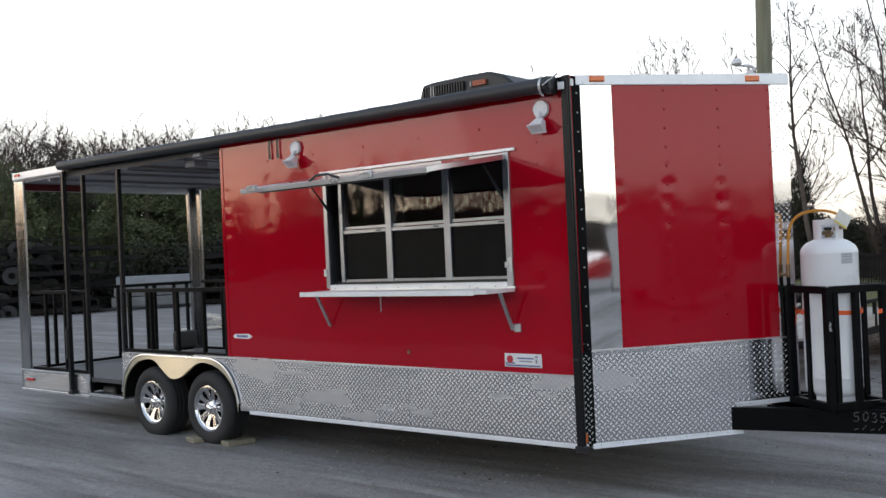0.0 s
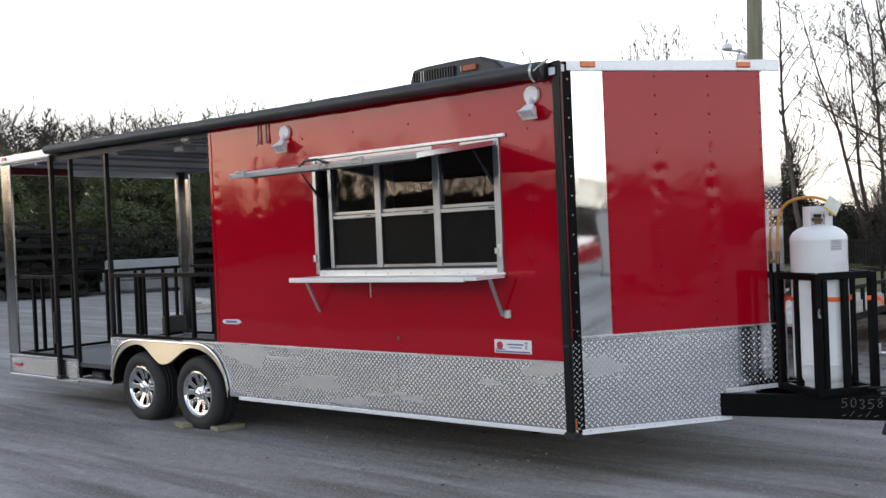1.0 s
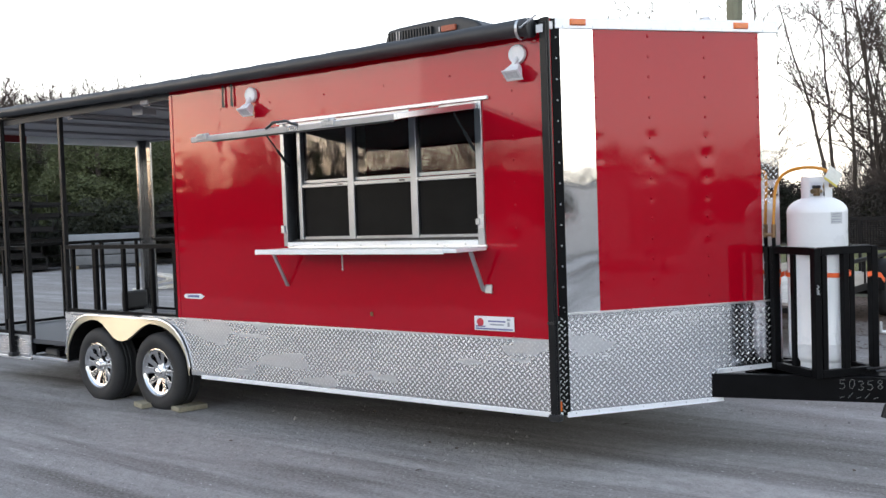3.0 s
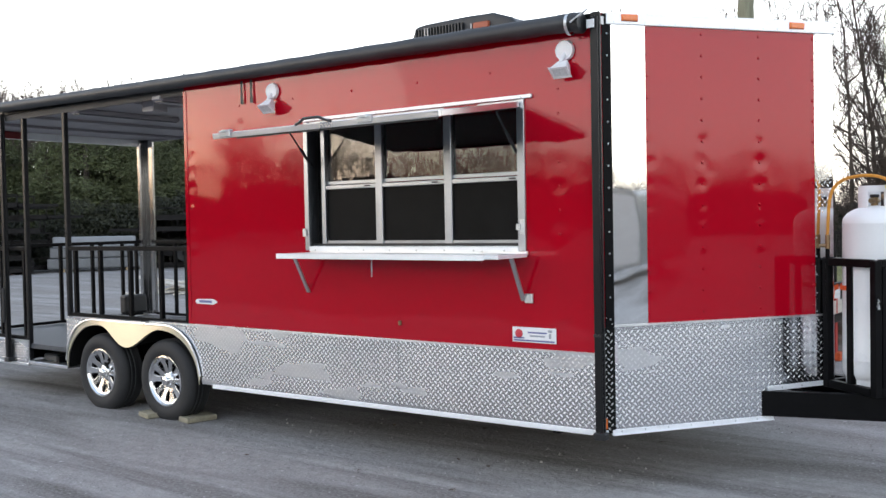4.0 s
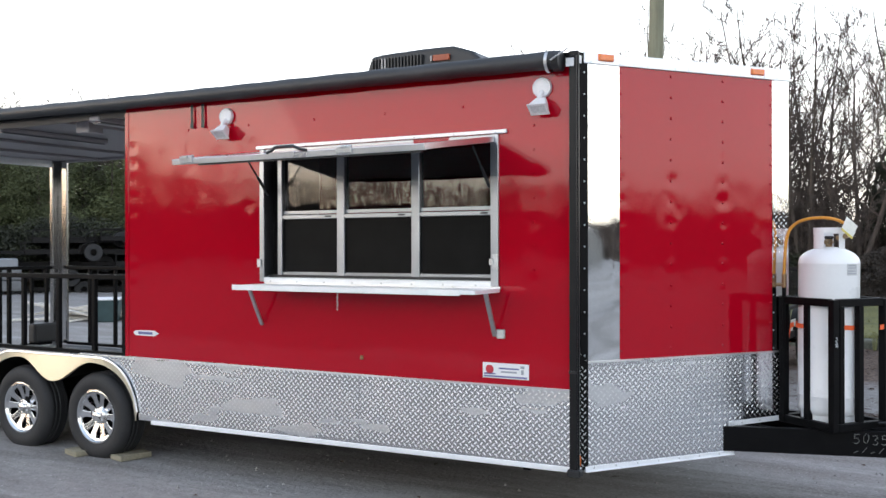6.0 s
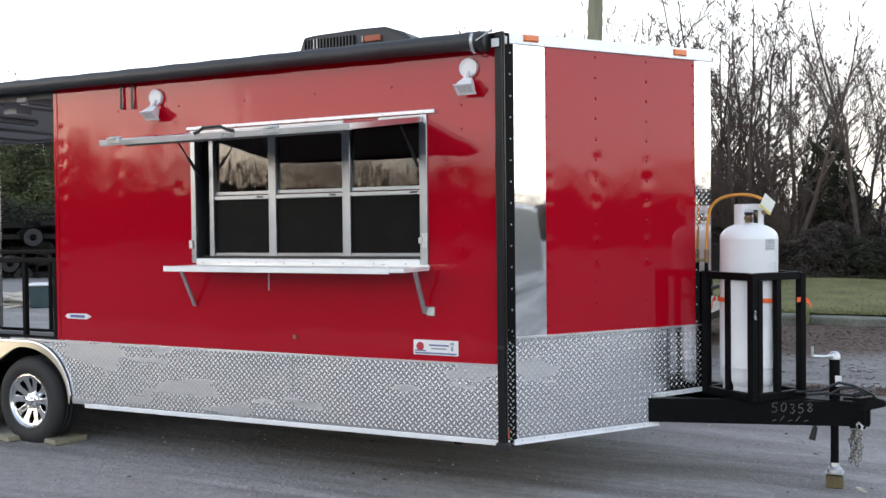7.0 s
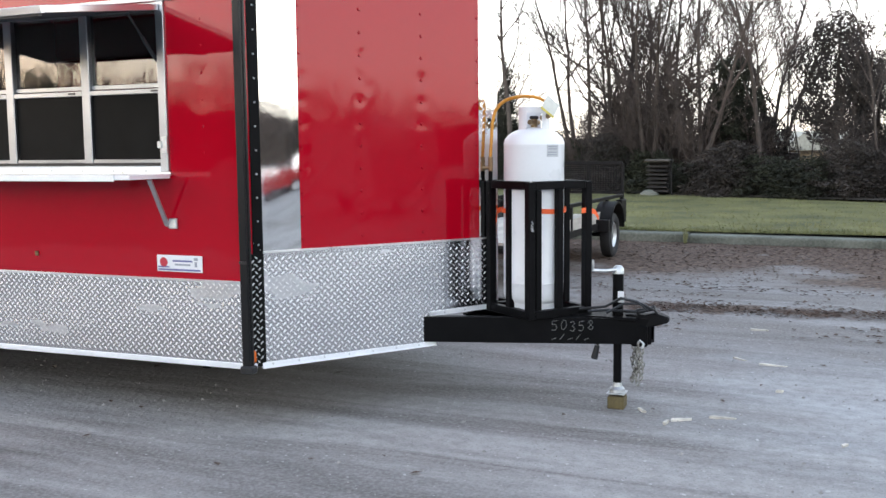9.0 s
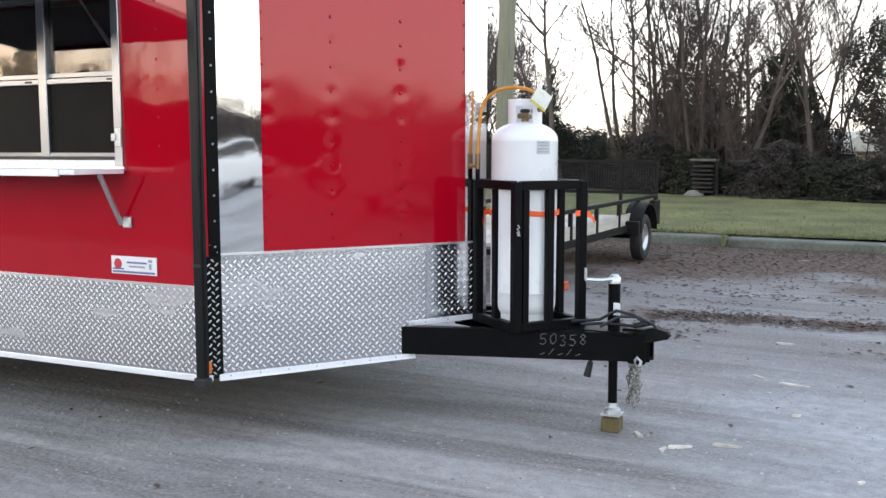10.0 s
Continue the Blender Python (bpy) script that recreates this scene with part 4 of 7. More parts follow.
def build_window():
    x0, x1, z0, z1 = WIN
    win = part("serving_window", Geo().box(x0 - 0.03, x0 + 0.012, YS - 0.016, YS + 0.10, z0 - 0.02, z1 + 0.03), FRAME, trailer, "open three-bay serving window in an aluminium frame", bevel=0.003)
    part("window_jamb", Geo().box(x1 - 0.03, x1 + 0.025, YS - 0.016, YS + 0.10, z0 - 0.02, z1 + 0.03), FRAME, win, bevel=0.003)
    part("window_sill", Geo().box(x0 + 0.012, x1 - 0.03, YS - 0.018, YS + 0.10, z0 - 0.03, z0 + 0.012), TRIM, win, bevel=0.003)
    part("window_header", Geo().box(x0 + 0.012, x1 - 0.03, YS + 0.0, YS + 0.10, z1 - 0.005, z1 + 0.03), FRAME, win)
    part("hinge_strip", Geo().box(x0 - 0.06, x1 + 0.085, YS - 0.022, YS - 0.003, 2.462, 2.486), TRIM, win, "white piano-hinge strip", bevel=0.003)
    part("rivet_strip", rivets([(x0 + 0.1 + 0.3 * k, 2.47) for k in range(7)], lambda u, z, o: side(u, z, o + 0.022), 0.006), STEEL, win)
    yp = YS + 0.085
    xs = [x0 + 0.085, -4.81, -4.195, x1 - 0.035]
    part("jamb_post", Geo().box(x0 + 0.085, x0 + 0.125, yp - 0.035, yp + 0.03, z0 + 0.012, z1 - 0.005), FRAME, win, bevel=0.003)
    part("jamb_recess", Geo().box(x0 + 0.012, x0 + 0.085, yp + 0.01, yp + 0.03, z0 + 0.012, z1 - 0.005), BLACK, win)
    part("track_rail", Geo().box(x0 + 0.012, x1 - 0.03, yp - 0.045, yp - 0.012, z0 + 0.012, z0 + 0.03), PLASTIC_K, win)
    for x in xs[1:3]:
        part("mullion", Geo().box(x - 0.032, x + 0.032, yp - 0.03, yp + 0.03, z0 + 0.012, z1 - 0.005), FRAME, win, "brushed aluminium mullion", bevel=0.004)
    zm = 1.964
    for i in range(3):
        a = xs[i] + (0.03 if i == 0 else 0.032)
        b = xs[i + 1] - (0.0 if i == 2 else 0.032)
        part("meeting_rail", Geo().box(a, b, yp - 0.028, yp + 0.02, zm - 0.014, zm + 0.016), FRAME, win, bevel=0.003)
        part("meeting_rail", Geo().box(a, b, yp - 0.006, yp + 0.02, zm + 0.022, zm + 0.045), FRAME, win)
        part("bottom_rail", Geo().box(a, b, yp - 0.024, yp + 0.02, z0 + 0.03, z0 + 0.052), FRAME, win, bevel=0.002)
        part("rail_clip", Geo().box(b - 0.1, b - 0.05, yp - 0.034, yp - 0.028, zm - 0.004, zm + 0.006), PLASTIC_K, win)
        part("pane", Geo().box(a, b, yp + 0.004, yp + 0.009, zm + 0.045, z1 - 0.005), GLASS, win, "tinted glass pane")
        part("pane", Geo().box(a, b, yp + 0.012, yp + 0.017, z0 + 0.052, zm - 0.014), GLASS, win, "tinted glass pane")
        part("insect_screen", Geo().box(a, b, yp - 0.010, yp - 0.008, z0 + 0.052, zm - 0.014), SCREEN, win, "black insect screen")
    # latches on both jambs
    part("latch", Geo().box(x1 - 0.01, x1 + 0.03, YS - 0.03, YS - 0.016, 1.60, 1.70).box(x1 - 0.03, x1 + 0.0, YS - 0.04, YS - 0.02, 1.63, 1.67), STEEL, win, bevel=0.003)
    part("latch", Geo().box(x0 - 0.045, x0 - 0.01, YS - 0.028, YS - 0.016, 1.60, 1.66), STEEL, win, bevel=0.003)
    # flap, propped nearly level
    hinge_z, out_y, out_z = 2.43, 4.315, 2.303
    tilt = math.atan2(hinge_z - out_z, YS - out_y)
    L = math.hypot(hinge_z - out_z, YS - out_y)
    m = Matrix.Translation((0, YS - 0.012, hinge_z)) @ pose(0, 0, 0, math.degrees(tilt), 0, 0)
    fx0, fx1 = x0 - 0.025, x1 + 0.0
    f = Geo().box(fx0 + 0.02, fx1 - 0.02, -L + 0.03, -0.01, -0.012, 0.012, m)
    flap = part("serving_flap", f, RED, trailer, "raised red serving flap with aluminium edges")
    ed = Geo().box(fx0, fx1, -L, -L + 0.03, -0.022, 0.016, m)
    part("flap_edge", ed, ALU, flap, "aluminium edge frame", bevel=0.003)
    for a, b in ((fx0, fx0 + 0.022), (fx1 - 0.022, fx1)):
        part("flap_edge", Geo().box(a, b, -L + 0.03, -0.01, -0.02, 0.016, m), ALU, flap, bevel=0.003)
    part("flap_lining", Geo().box(fx0 + 0.022, fx1 - 0.022, -L + 0.03, -0.02, -0.016, -0.013, m), mat("dark_lining", (0.045, 0.045, 0.05), rough=0.55, vary=0.15), flap, "dark underside lining")
    part("flap_seal", Geo().box(fx0 + 0.22, fx1 - 0.03, -L + 0.01, -L + 0.035, -0.034, -0.022, m), PLASTIC_K, flap, "black rubber seal")
    hx = fx0 + 0.80
    hp = [m @ Vector(p) for p in ((hx, -L + 0.0, 0.018), (hx + 0.04, -L - 0.005, 0.03), (hx + 0.08, -L - 0.008, 0.05), (hx + 0.21, -L - 0.008, 0.05), (hx + 0.25, -L - 0.005, 0.03), (hx + 0.30, -L + 0.0, 0.018))]
    part("flap_handle", Geo().tube(hp, 0.0095, 8), PLASTIC_K, flap, "black bow handle", smooth=True)
    for x in (fx0 + 0.08, fx0 + 1.32):
        part("flap_latch", Geo().box(x, x + 0.11, -L - 0.012, -L + 0.0, -0.012, 0.03, m).box(x + 0.03, x + 0.08, -L - 0.02, -L + 0.05, 0.016, 0.034, m), STEEL, flap, "zinc draw latch", bevel=0.004)
    for x, d in ((x0 + 0.03, 1), (x1 - 0.05, -1)):
        p0, p1 = Vector((x, YS + 0.01, 2.13)), m @ Vector((x, -L * 0.24, -0.03))
        mid = p0.lerp(p1, 0.5)
        part("gas_strut", Geo().tube([p0, mid], 0.011, 8).tube([mid, p1], 0.006, 8), PLASTIC_K, flap, "black gas strut", smooth=True)
    # counter shelf
    sx0, sx1, sz, sy = -5.43, -3.525, 1.482, 4.828
    sh = part("counter_shelf", Geo().box(sx0, sx1, sy, YS - 0.02, sz - 0.026, sz), TRIM, trailer, "folding white aluminium counter shelf", bevel=0.004, segments=2)
    part("shelf_edge", Geo().box(sx0, sx1 - 0.1, sy - 0.012, sy - 0.001, sz - 0.034, sz + 0.004), TRIM, sh, bevel=0.003)
    part("shelf_hinge", Geo().box(sx0, sx1, YS - 0.02, YS - 0.004, sz - 0.01, sz + 0.012), ALU, sh)
    for x in (-5.465, -3.565):
        b = Geo().bar((x, YS - 0.012, 1.18), (x + 0.015, YS - 0.17, sz - 0.03), 0.03, 0.016, up=(0, 1, 0))
        part("shelf_bracket", b, STEEL, sh, "grey steel folding bracket", bevel=0.003)
        part("bracket_plate", Geo().box(x + 0.012, x + 0.07, YS - 0.02, YS - 0.002, 1.165, 1.225), STEEL, sh, bevel=0.004) if x > -5 else None
    c = Geo()
    for k in range(9):
        z = sz - 0.04 - 0.013 * k
        mm = Matrix.Translation((-4.55, sy + 0.02, z)) @ pose(0, 0, 0, 90, 0, 90 * (k % 2))
        c.lathe([(0.004, -0.0015), (0.007, 0.0), (0.004, 0.0015), (0.0035, 0.0)], mm, 8, closed=True)
    part("shelf_chain", c, STEEL, sh, "short hanging chain")
    # bolts that hold the shelf to the sill
    part("rivet_strip", rivets([(sx0 + 0.05 + 0.24 * k, 1.497) for k in range(8)], lambda u, z, o: side(u, z, o + 0.018), 0.008), STEEL, win)


build_window()


def build_porch():
    part("porch_floor", Geo().box(XR + 0.02, -8.71, YS + 0.02, YF - 0.02, 0.50, 0.545).box(-8.71, XB, YS + 0.5, YF - 0.02, 0.50, 0.545), FLOOR, trailer, "dark coated porch floor")
    part("porch_ceiling", Geo().box(XR + 0.03, XB, YS + 0.02, YF - 0.02, 2.83, 2.855), CEIL, trailer, "pale grey sheet ceiling")
    for x in (-10.2, -9.36, -7.7):
        part("ceiling_rib", Geo().box(x, x + 0.05, YS + 0.03, YF - 0.03, 2.80, 2.83), CEIL, trailer, bevel=0.004)
    for x, y0 in ((-8.53, 5.2), (-7.25, 5.18)):
        l = part("strip_light", Geo().box(x - 0.06, x + 0.06, y0, y0 + 1.2, 2.785, 2.83), CEIL, trailer, "unlit grey ceiling strip light", bevel=0.01)
        part("diffuser", Geo().box(x - 0.05, x + 0.05, y0 + 0.03, y0 + 1.17, 2.77, 2.785), DARKALLOY, l, bevel=0.006)
    # ceiling-like sheet coloured near black to stand in for shade behind the awning
    part("fascia", Geo().box(-9.72, XB, YS + 0.0, YS + 0.018, 2.80, 2.90), mat("sheet_painted_shade", (0.03, 0.029, 0.03), rough=0.6, vary=0.1), trailer)
    part("ceiling_box", Geo().box(-7.66, -7.50, 5.34, 5.5, 2.73, 2.83), CEIL, trailer, bevel=0.006)
    part("inner_fascia", Geo().box(XR + 0.042, XR + 0.05, YS + 0.1, YS + 0.9, 2.745, 2.828), mat("dull_red_sheet", (0.14, 0.004, 0.008), rough=0.5, vary=0.15), trailer)
    # rear skirt and step
    rs = part("rear_skirt", Geo().box(XR, -9.395, YS - 0.004, YS + 0.02, 0.345, 0.565), TREAD, trailer, "ribbed aluminium rear skirt")
    for k in range(7):
        part("skirt_rib", Geo().box(XR + 0.01, -9.46, YS - 0.010, YS - 0.004, 0.372 + 0.026 * k, 0.382 + 0.026 * k), TREAD, rs)
    part("tread_relief", tread(lambda u, z, o: side(u, z, o + 0.004), -9.51, -9.4, 0.37, 0.55), LOZENGE, rs)
    part("skirt_edge_trim", Geo().box(XR - 0.005, -9.395, YS - 0.014, YS + 0.01, 0.322, 0.347), ALU, rs, bevel=0.003)
    part("skirt_edge_trim", Geo().box(XR - 0.005, -9.395, YS - 0.010, YS + 0.01, 0.565, 0.58), ALU, rs, bevel=0.003)
    part("tail_light", Geo().box(XR + 0.12, XR + 0.30, YS - 0.022, YS - 0.010, 0.44, 0.475), REDLENS, rs, "red side marker light", bevel=0.006)
    part("step_sill", Geo().box(-9.395, -8.71, YS - 0.014, YS + 0.25, 0.345, 0.375), ALU, trailer, "aluminium step sill", bevel=0.004)
    part("step_riser", Geo().box(-9.395, -8.71, YS + 0.25, YS + 0.28, 0.375, 0.50), BLACK, trailer)
    part("step_block", Geo().box(-9.28, -9.04, YS + 0.08, YS + 0.25, 0.375, 0.45), PLASTIC_K, trailer, bevel=0.015)
    part("wheel_bench", Geo().box(-8.71, XB, YS + 0.02, YS + 0.5, 0.812, 0.83).box(-8.71, XB, YS + 0.475, YS + 0.5, 0.545, 0.812), FLOOR, trailer, "dark box over the wheels")
    # polished corner posts
    for y0, y1 in ((YS - 0.008, YS + 0.10), (YF - 0.10, YF + 0.008)):
        p = Geo().box(XR - 0.008, XR + 0.05, y0, y1, 0.35, 2.86)
        yy = (y0, y0 + 0.035) if y0 < 6 else (y1 - 0.035, y1)
        p.box(XR + 0.05, XR + 0.22, yy[0], yy[1], 0.56, 2.85)
        part("corner_post", p, POST, trailer, "polished aluminium porch corner post", bevel=0.016, segments=3)
    part("header_beam", Geo().box(XR, XR + 0.04, YS + 0.1, YF - 0.1, 2.745, 2.83), TRIM, trailer, bevel=0.004)
    part("header_beam", Geo().box(XR + 0.2, XB, YF - 0.04, YF, 2.80, 2.86), CEIL, trailer)
    # black square posts
    for x in (-9.415, -8.695):
        part("porch_post", Geo().box(x - 0.022, x + 0.022, YS + 0.005, YS + 0.05, 0.36 if x < -9 else 0.85, 2.84), ANODISED, trailer, "slim black steel post", bevel=0.008, segments=2)
    part("porch_post", Geo().box(-8.72, -8.685, YF - 0.05, YF - 0.005, 0.5, 2.84), BLACK, trailer, bevel=0.004)
    part("porch_post", Geo().box(XR + 0.06, XR + 0.1, 7.0, 7.04, 0.545, 1.5), BLACK, trailer)

    def railing(name, a, b, z0, z1, offs, w=0.038):
        a, b = Vector(a), Vector(b)
        d = (b - a).normalized()
        g = Geo().bar(a + Vector((0, 0, z1)), b + Vector((0, 0, z1)), 0.045, 0.04)
        r = part(name, g, BLACK, trailer, "black square-tube railing", bevel=0.004)
        part("bottom_rail", Geo().bar(a + Vector((0, 0, z0)), b + Vector((0, 0, z0)), 0.04, 0.035), BLACK, r, bevel=0.003)
        for o in offs:
            p = a + d * o
            part("picket", Geo().bar(p + Vector((0, 0, z0 + 0.0175)), p + Vector((0, 0, z1 - 0.02)), w, up=(1, 0, 0)), BLACK, r, bevel=0.003)
    yn = YS + 0.028
    railing("railing", (-10.64, yn, 0), (-9.44, yn, 0), 0.60, 1.50, (0.28, 0.72, 1.16))
    railing("railing", (-8.67, yn, 0), (-6.85, yn, 0), 0.875, 1.505, (0.09, 0.49, 0.945, 1.385, 1.74))
    railing("railing", (XR + 0.05, YS + 0.12, 0), (XR + 0.05, YF - 0.12, 0), 0.575, 1.505, (0.30, 0.74, 1.18, 1.61, 2.04, 2.25))
    railing("railing", (XR + 0.24, YF - 0.03, 0), (-6.85, YF - 0.03, 0), 0.575, 1.505, (0.4, 0.84, 1.28, 1.72, 2.16, 2.6, 3.04, 3.48))
    bx = part("outlet_box", Geo().box(XR + 0.08, XR + 0.2, 7.27, 7.60, 0.60, 0.835), PLASTIC_K, trailer, "black weatherproof box on the railing", bevel=0.03, segments=3)
    part("box_lid", Geo().box(XR + 0.2, XR + 0.21, 7.29, 7.58, 0.62, 0.815), PLASTIC_K, bx, bevel=0.004)


build_porch()


def build_small_fittings():
    # twin-head flood lights
    for x in (-5.815, -3.25):
        base = Geo().lathe([(0.0, 0.022), (0.046, 0.022), (0.057, 0.012), (0.059, 0.0)], Matrix.Translation((x + 0.012, YS - 0.004, 2.725)) @ pose(0, 0, 0, 90, 0, 0), 28)
        lamp = part("flood_light", base, PLASTIC_W, trailer, "white flood light with a round plate and a square head", smooth=True)
        part("plate_rim", Geo().lathe([(0.049, 0.02), (0.059, 0.024), (0.063, 0.012), (0.063, 0.0)], Matrix.Translation((x + 0.012, YS - 0.004, 2.725)) @ pose(0, 0, 0, 90, 0, 0), 28), PLASTIC_W, lamp, smooth=True)
        part("lamp_arm", Geo().tube([(x + 0.012, YS - 0.02, 2.70), (x + 0.012, YS - 0.05, 2.67), (x + 0.012, YS - 0.06, 2.65)], 0.016, 10), PLASTIC_W, lamp, smooth=True)
        hm = Matrix.Translation((x + 0.022, YS - 0.07, 2.612)) @ pose(0, 0, 0, 50, 0, 0) @ Matrix.Diagonal((0.74, 0.74, 0.74, 1))
        h = Geo()
        # local -y is the lamp's face
        h.hexa([hm @ Vector(p) for p in ((-0.08, -0.05, -0.055), (0.08, -0.05, -0.055), (0.045, 0.06, -0.03), (-0.045, 0.06, -0.03),
                                         (-0.08, -0.05, 0.055), (0.08, -0.05, 0.055), (0.045, 0.06, 0.03), (-0.045, 0.06, 0.03))])
        part("lamp_head", h, PLASTIC_W, lamp, bevel=0.008, segments=2)
        part("lamp_lens", Geo().box(-0.066, 0.066, -0.054, -0.051, -0.042, 0.042, hm), LENS, lamp, "square glass lens", bevel=0.001)
        part("lamp_rim", Geo().box(-0.085, 0.085, -0.058, -0.05, 0.042, 0.06, hm).box(-0.085, 0.085, -0.058, -0.05, -0.06, -0.042, hm)
             .box(-0.085, -0.066, -0.058, -0.05, -0.042, 0.042, hm).box(0.066, 0.085, -0.058, -0.05, -0.042, 0.042, hm), PLASTIC_W, lamp)
    # dealer plate, its print as bars
    pl = part("dealer_plate", Geo().box(-3.655, -3.333, YS - 0.008, YS - 0.002, 0.913, 1.01), PLASTIC_W, trailer, "white dealer plate with small print", bevel=0.002)

    def bar(x0, x1, z0, z1, m, name="print_bar"):
        part(name, Geo().box(x0, x1, YS - 0.0095, YS - 0.0082, z0, z1), m, pl)
    part("print_emblem", Geo().lathe([(0.0, 0.001), (0.028, 0.001), (0.028, 0.0)], Matrix.Translation((-3.605, YS - 0.0085, 0.968)) @ pose(0, 0, 0, 90, 0, 0), 20), LABELRED, pl)
    bar(-3.645, -3.565, 0.936, 0.945, LABELBLUE)
    bar(-3.54, -3.40, 0.972, 0.982, LABELBLUE)
    bar(-3.525, -3.415, 0.950, 0.961, LABELGREY)
    bar(-3.645, -3.345, 0.920, 0.930, LABELBLUE)
    bar(-3.39, -3.362, 0.982, 0.998, LABELGREY)
    bar(-3.385, -3.368, 0.945, 0.975, LABELGREY)
    # maker's badge, an arrow-ended lozenge
    o = [(-6.80, 1.063), (-6.775, 1.045), (-6.57, 1.043), (-6.515, 1.066), (-6.57, 1.089), (-6.775, 1.084)]
    bd = part("badge", Geo().prism([side(x, z, 0.006) for x, z in o], [side(x, z, 0.0005) for x, z in o]), PLASTIC_W, trailer, "white pointed badge with a dark bar", bevel=0.001)
    part("print_bar", Geo().box(-6.74, -6.585, YS - 0.0085, YS - 0.0062, 1.056, 1.076), LABELBLUE, bd)
    part("vent_cap", Geo().box(-4.6, -4.575, YS - 0.014, YS - 0.001, 0.972, 1.002), BRASS, trailer, "small brass fitting", bevel=0.004)
    # roof air conditioner
    x0, x1, y0, y1 = -5.20, -4.07, 6.12, 6.84
    z0 = 2.925
    prof = [(x0, z0), (x0, z0 + 0.2), (x0 + 0.05, z0 + 0.35), (x0 + 0.16, z0 + 0.362), (x0 + 0.55, z0 + 0.37), (x0 + 0.80, z0 + 0.365), (x0 + 0.96, z0 + 0.31), (x1, z0 + 0.17), (x1, z0)]
    ac = Geo().prism([Vector((x, y0 + 0.03 * (z - z0) / 0.4, z)) for x, z in prof], [Vector((x, y1 - 0.03 * (z - z0) / 0.4, z)) for x, z in prof])
    acp = part("air_conditioner", ac, PLASTIC_K, trailer, "black roof air conditioner with side louvres", bevel=0.03, segments=3)
    for k in range(16):
        x = x0 + 0.075 + 0.03 * k
        part("louvre", Geo().box(x, x + 0.014, y0 - 0.006, y0 + 0.04, z0 + 0.06, z0 + 0.32), DARKALLOY if k in (3, 4) else PLASTIC_K, acp, bevel=0.002)
    part("shroud_emblem", Geo().box(x0 + 0.64, x0 + 0.78, y0 - 0.004, y0 + 0.03, z0 + 0.255, z0 + 0.30), ORANGE, acp, "faded orange emblem patch", bevel=0.002)
    part("shroud_emblem", Geo().box(x0 + 0.615, x0 + 0.63, y0 - 0.004, y0 + 0.03, z0 + 0.255, z0 + 0.30), DARKALLOY, acp, bevel=0.002)


build_small_fittings()


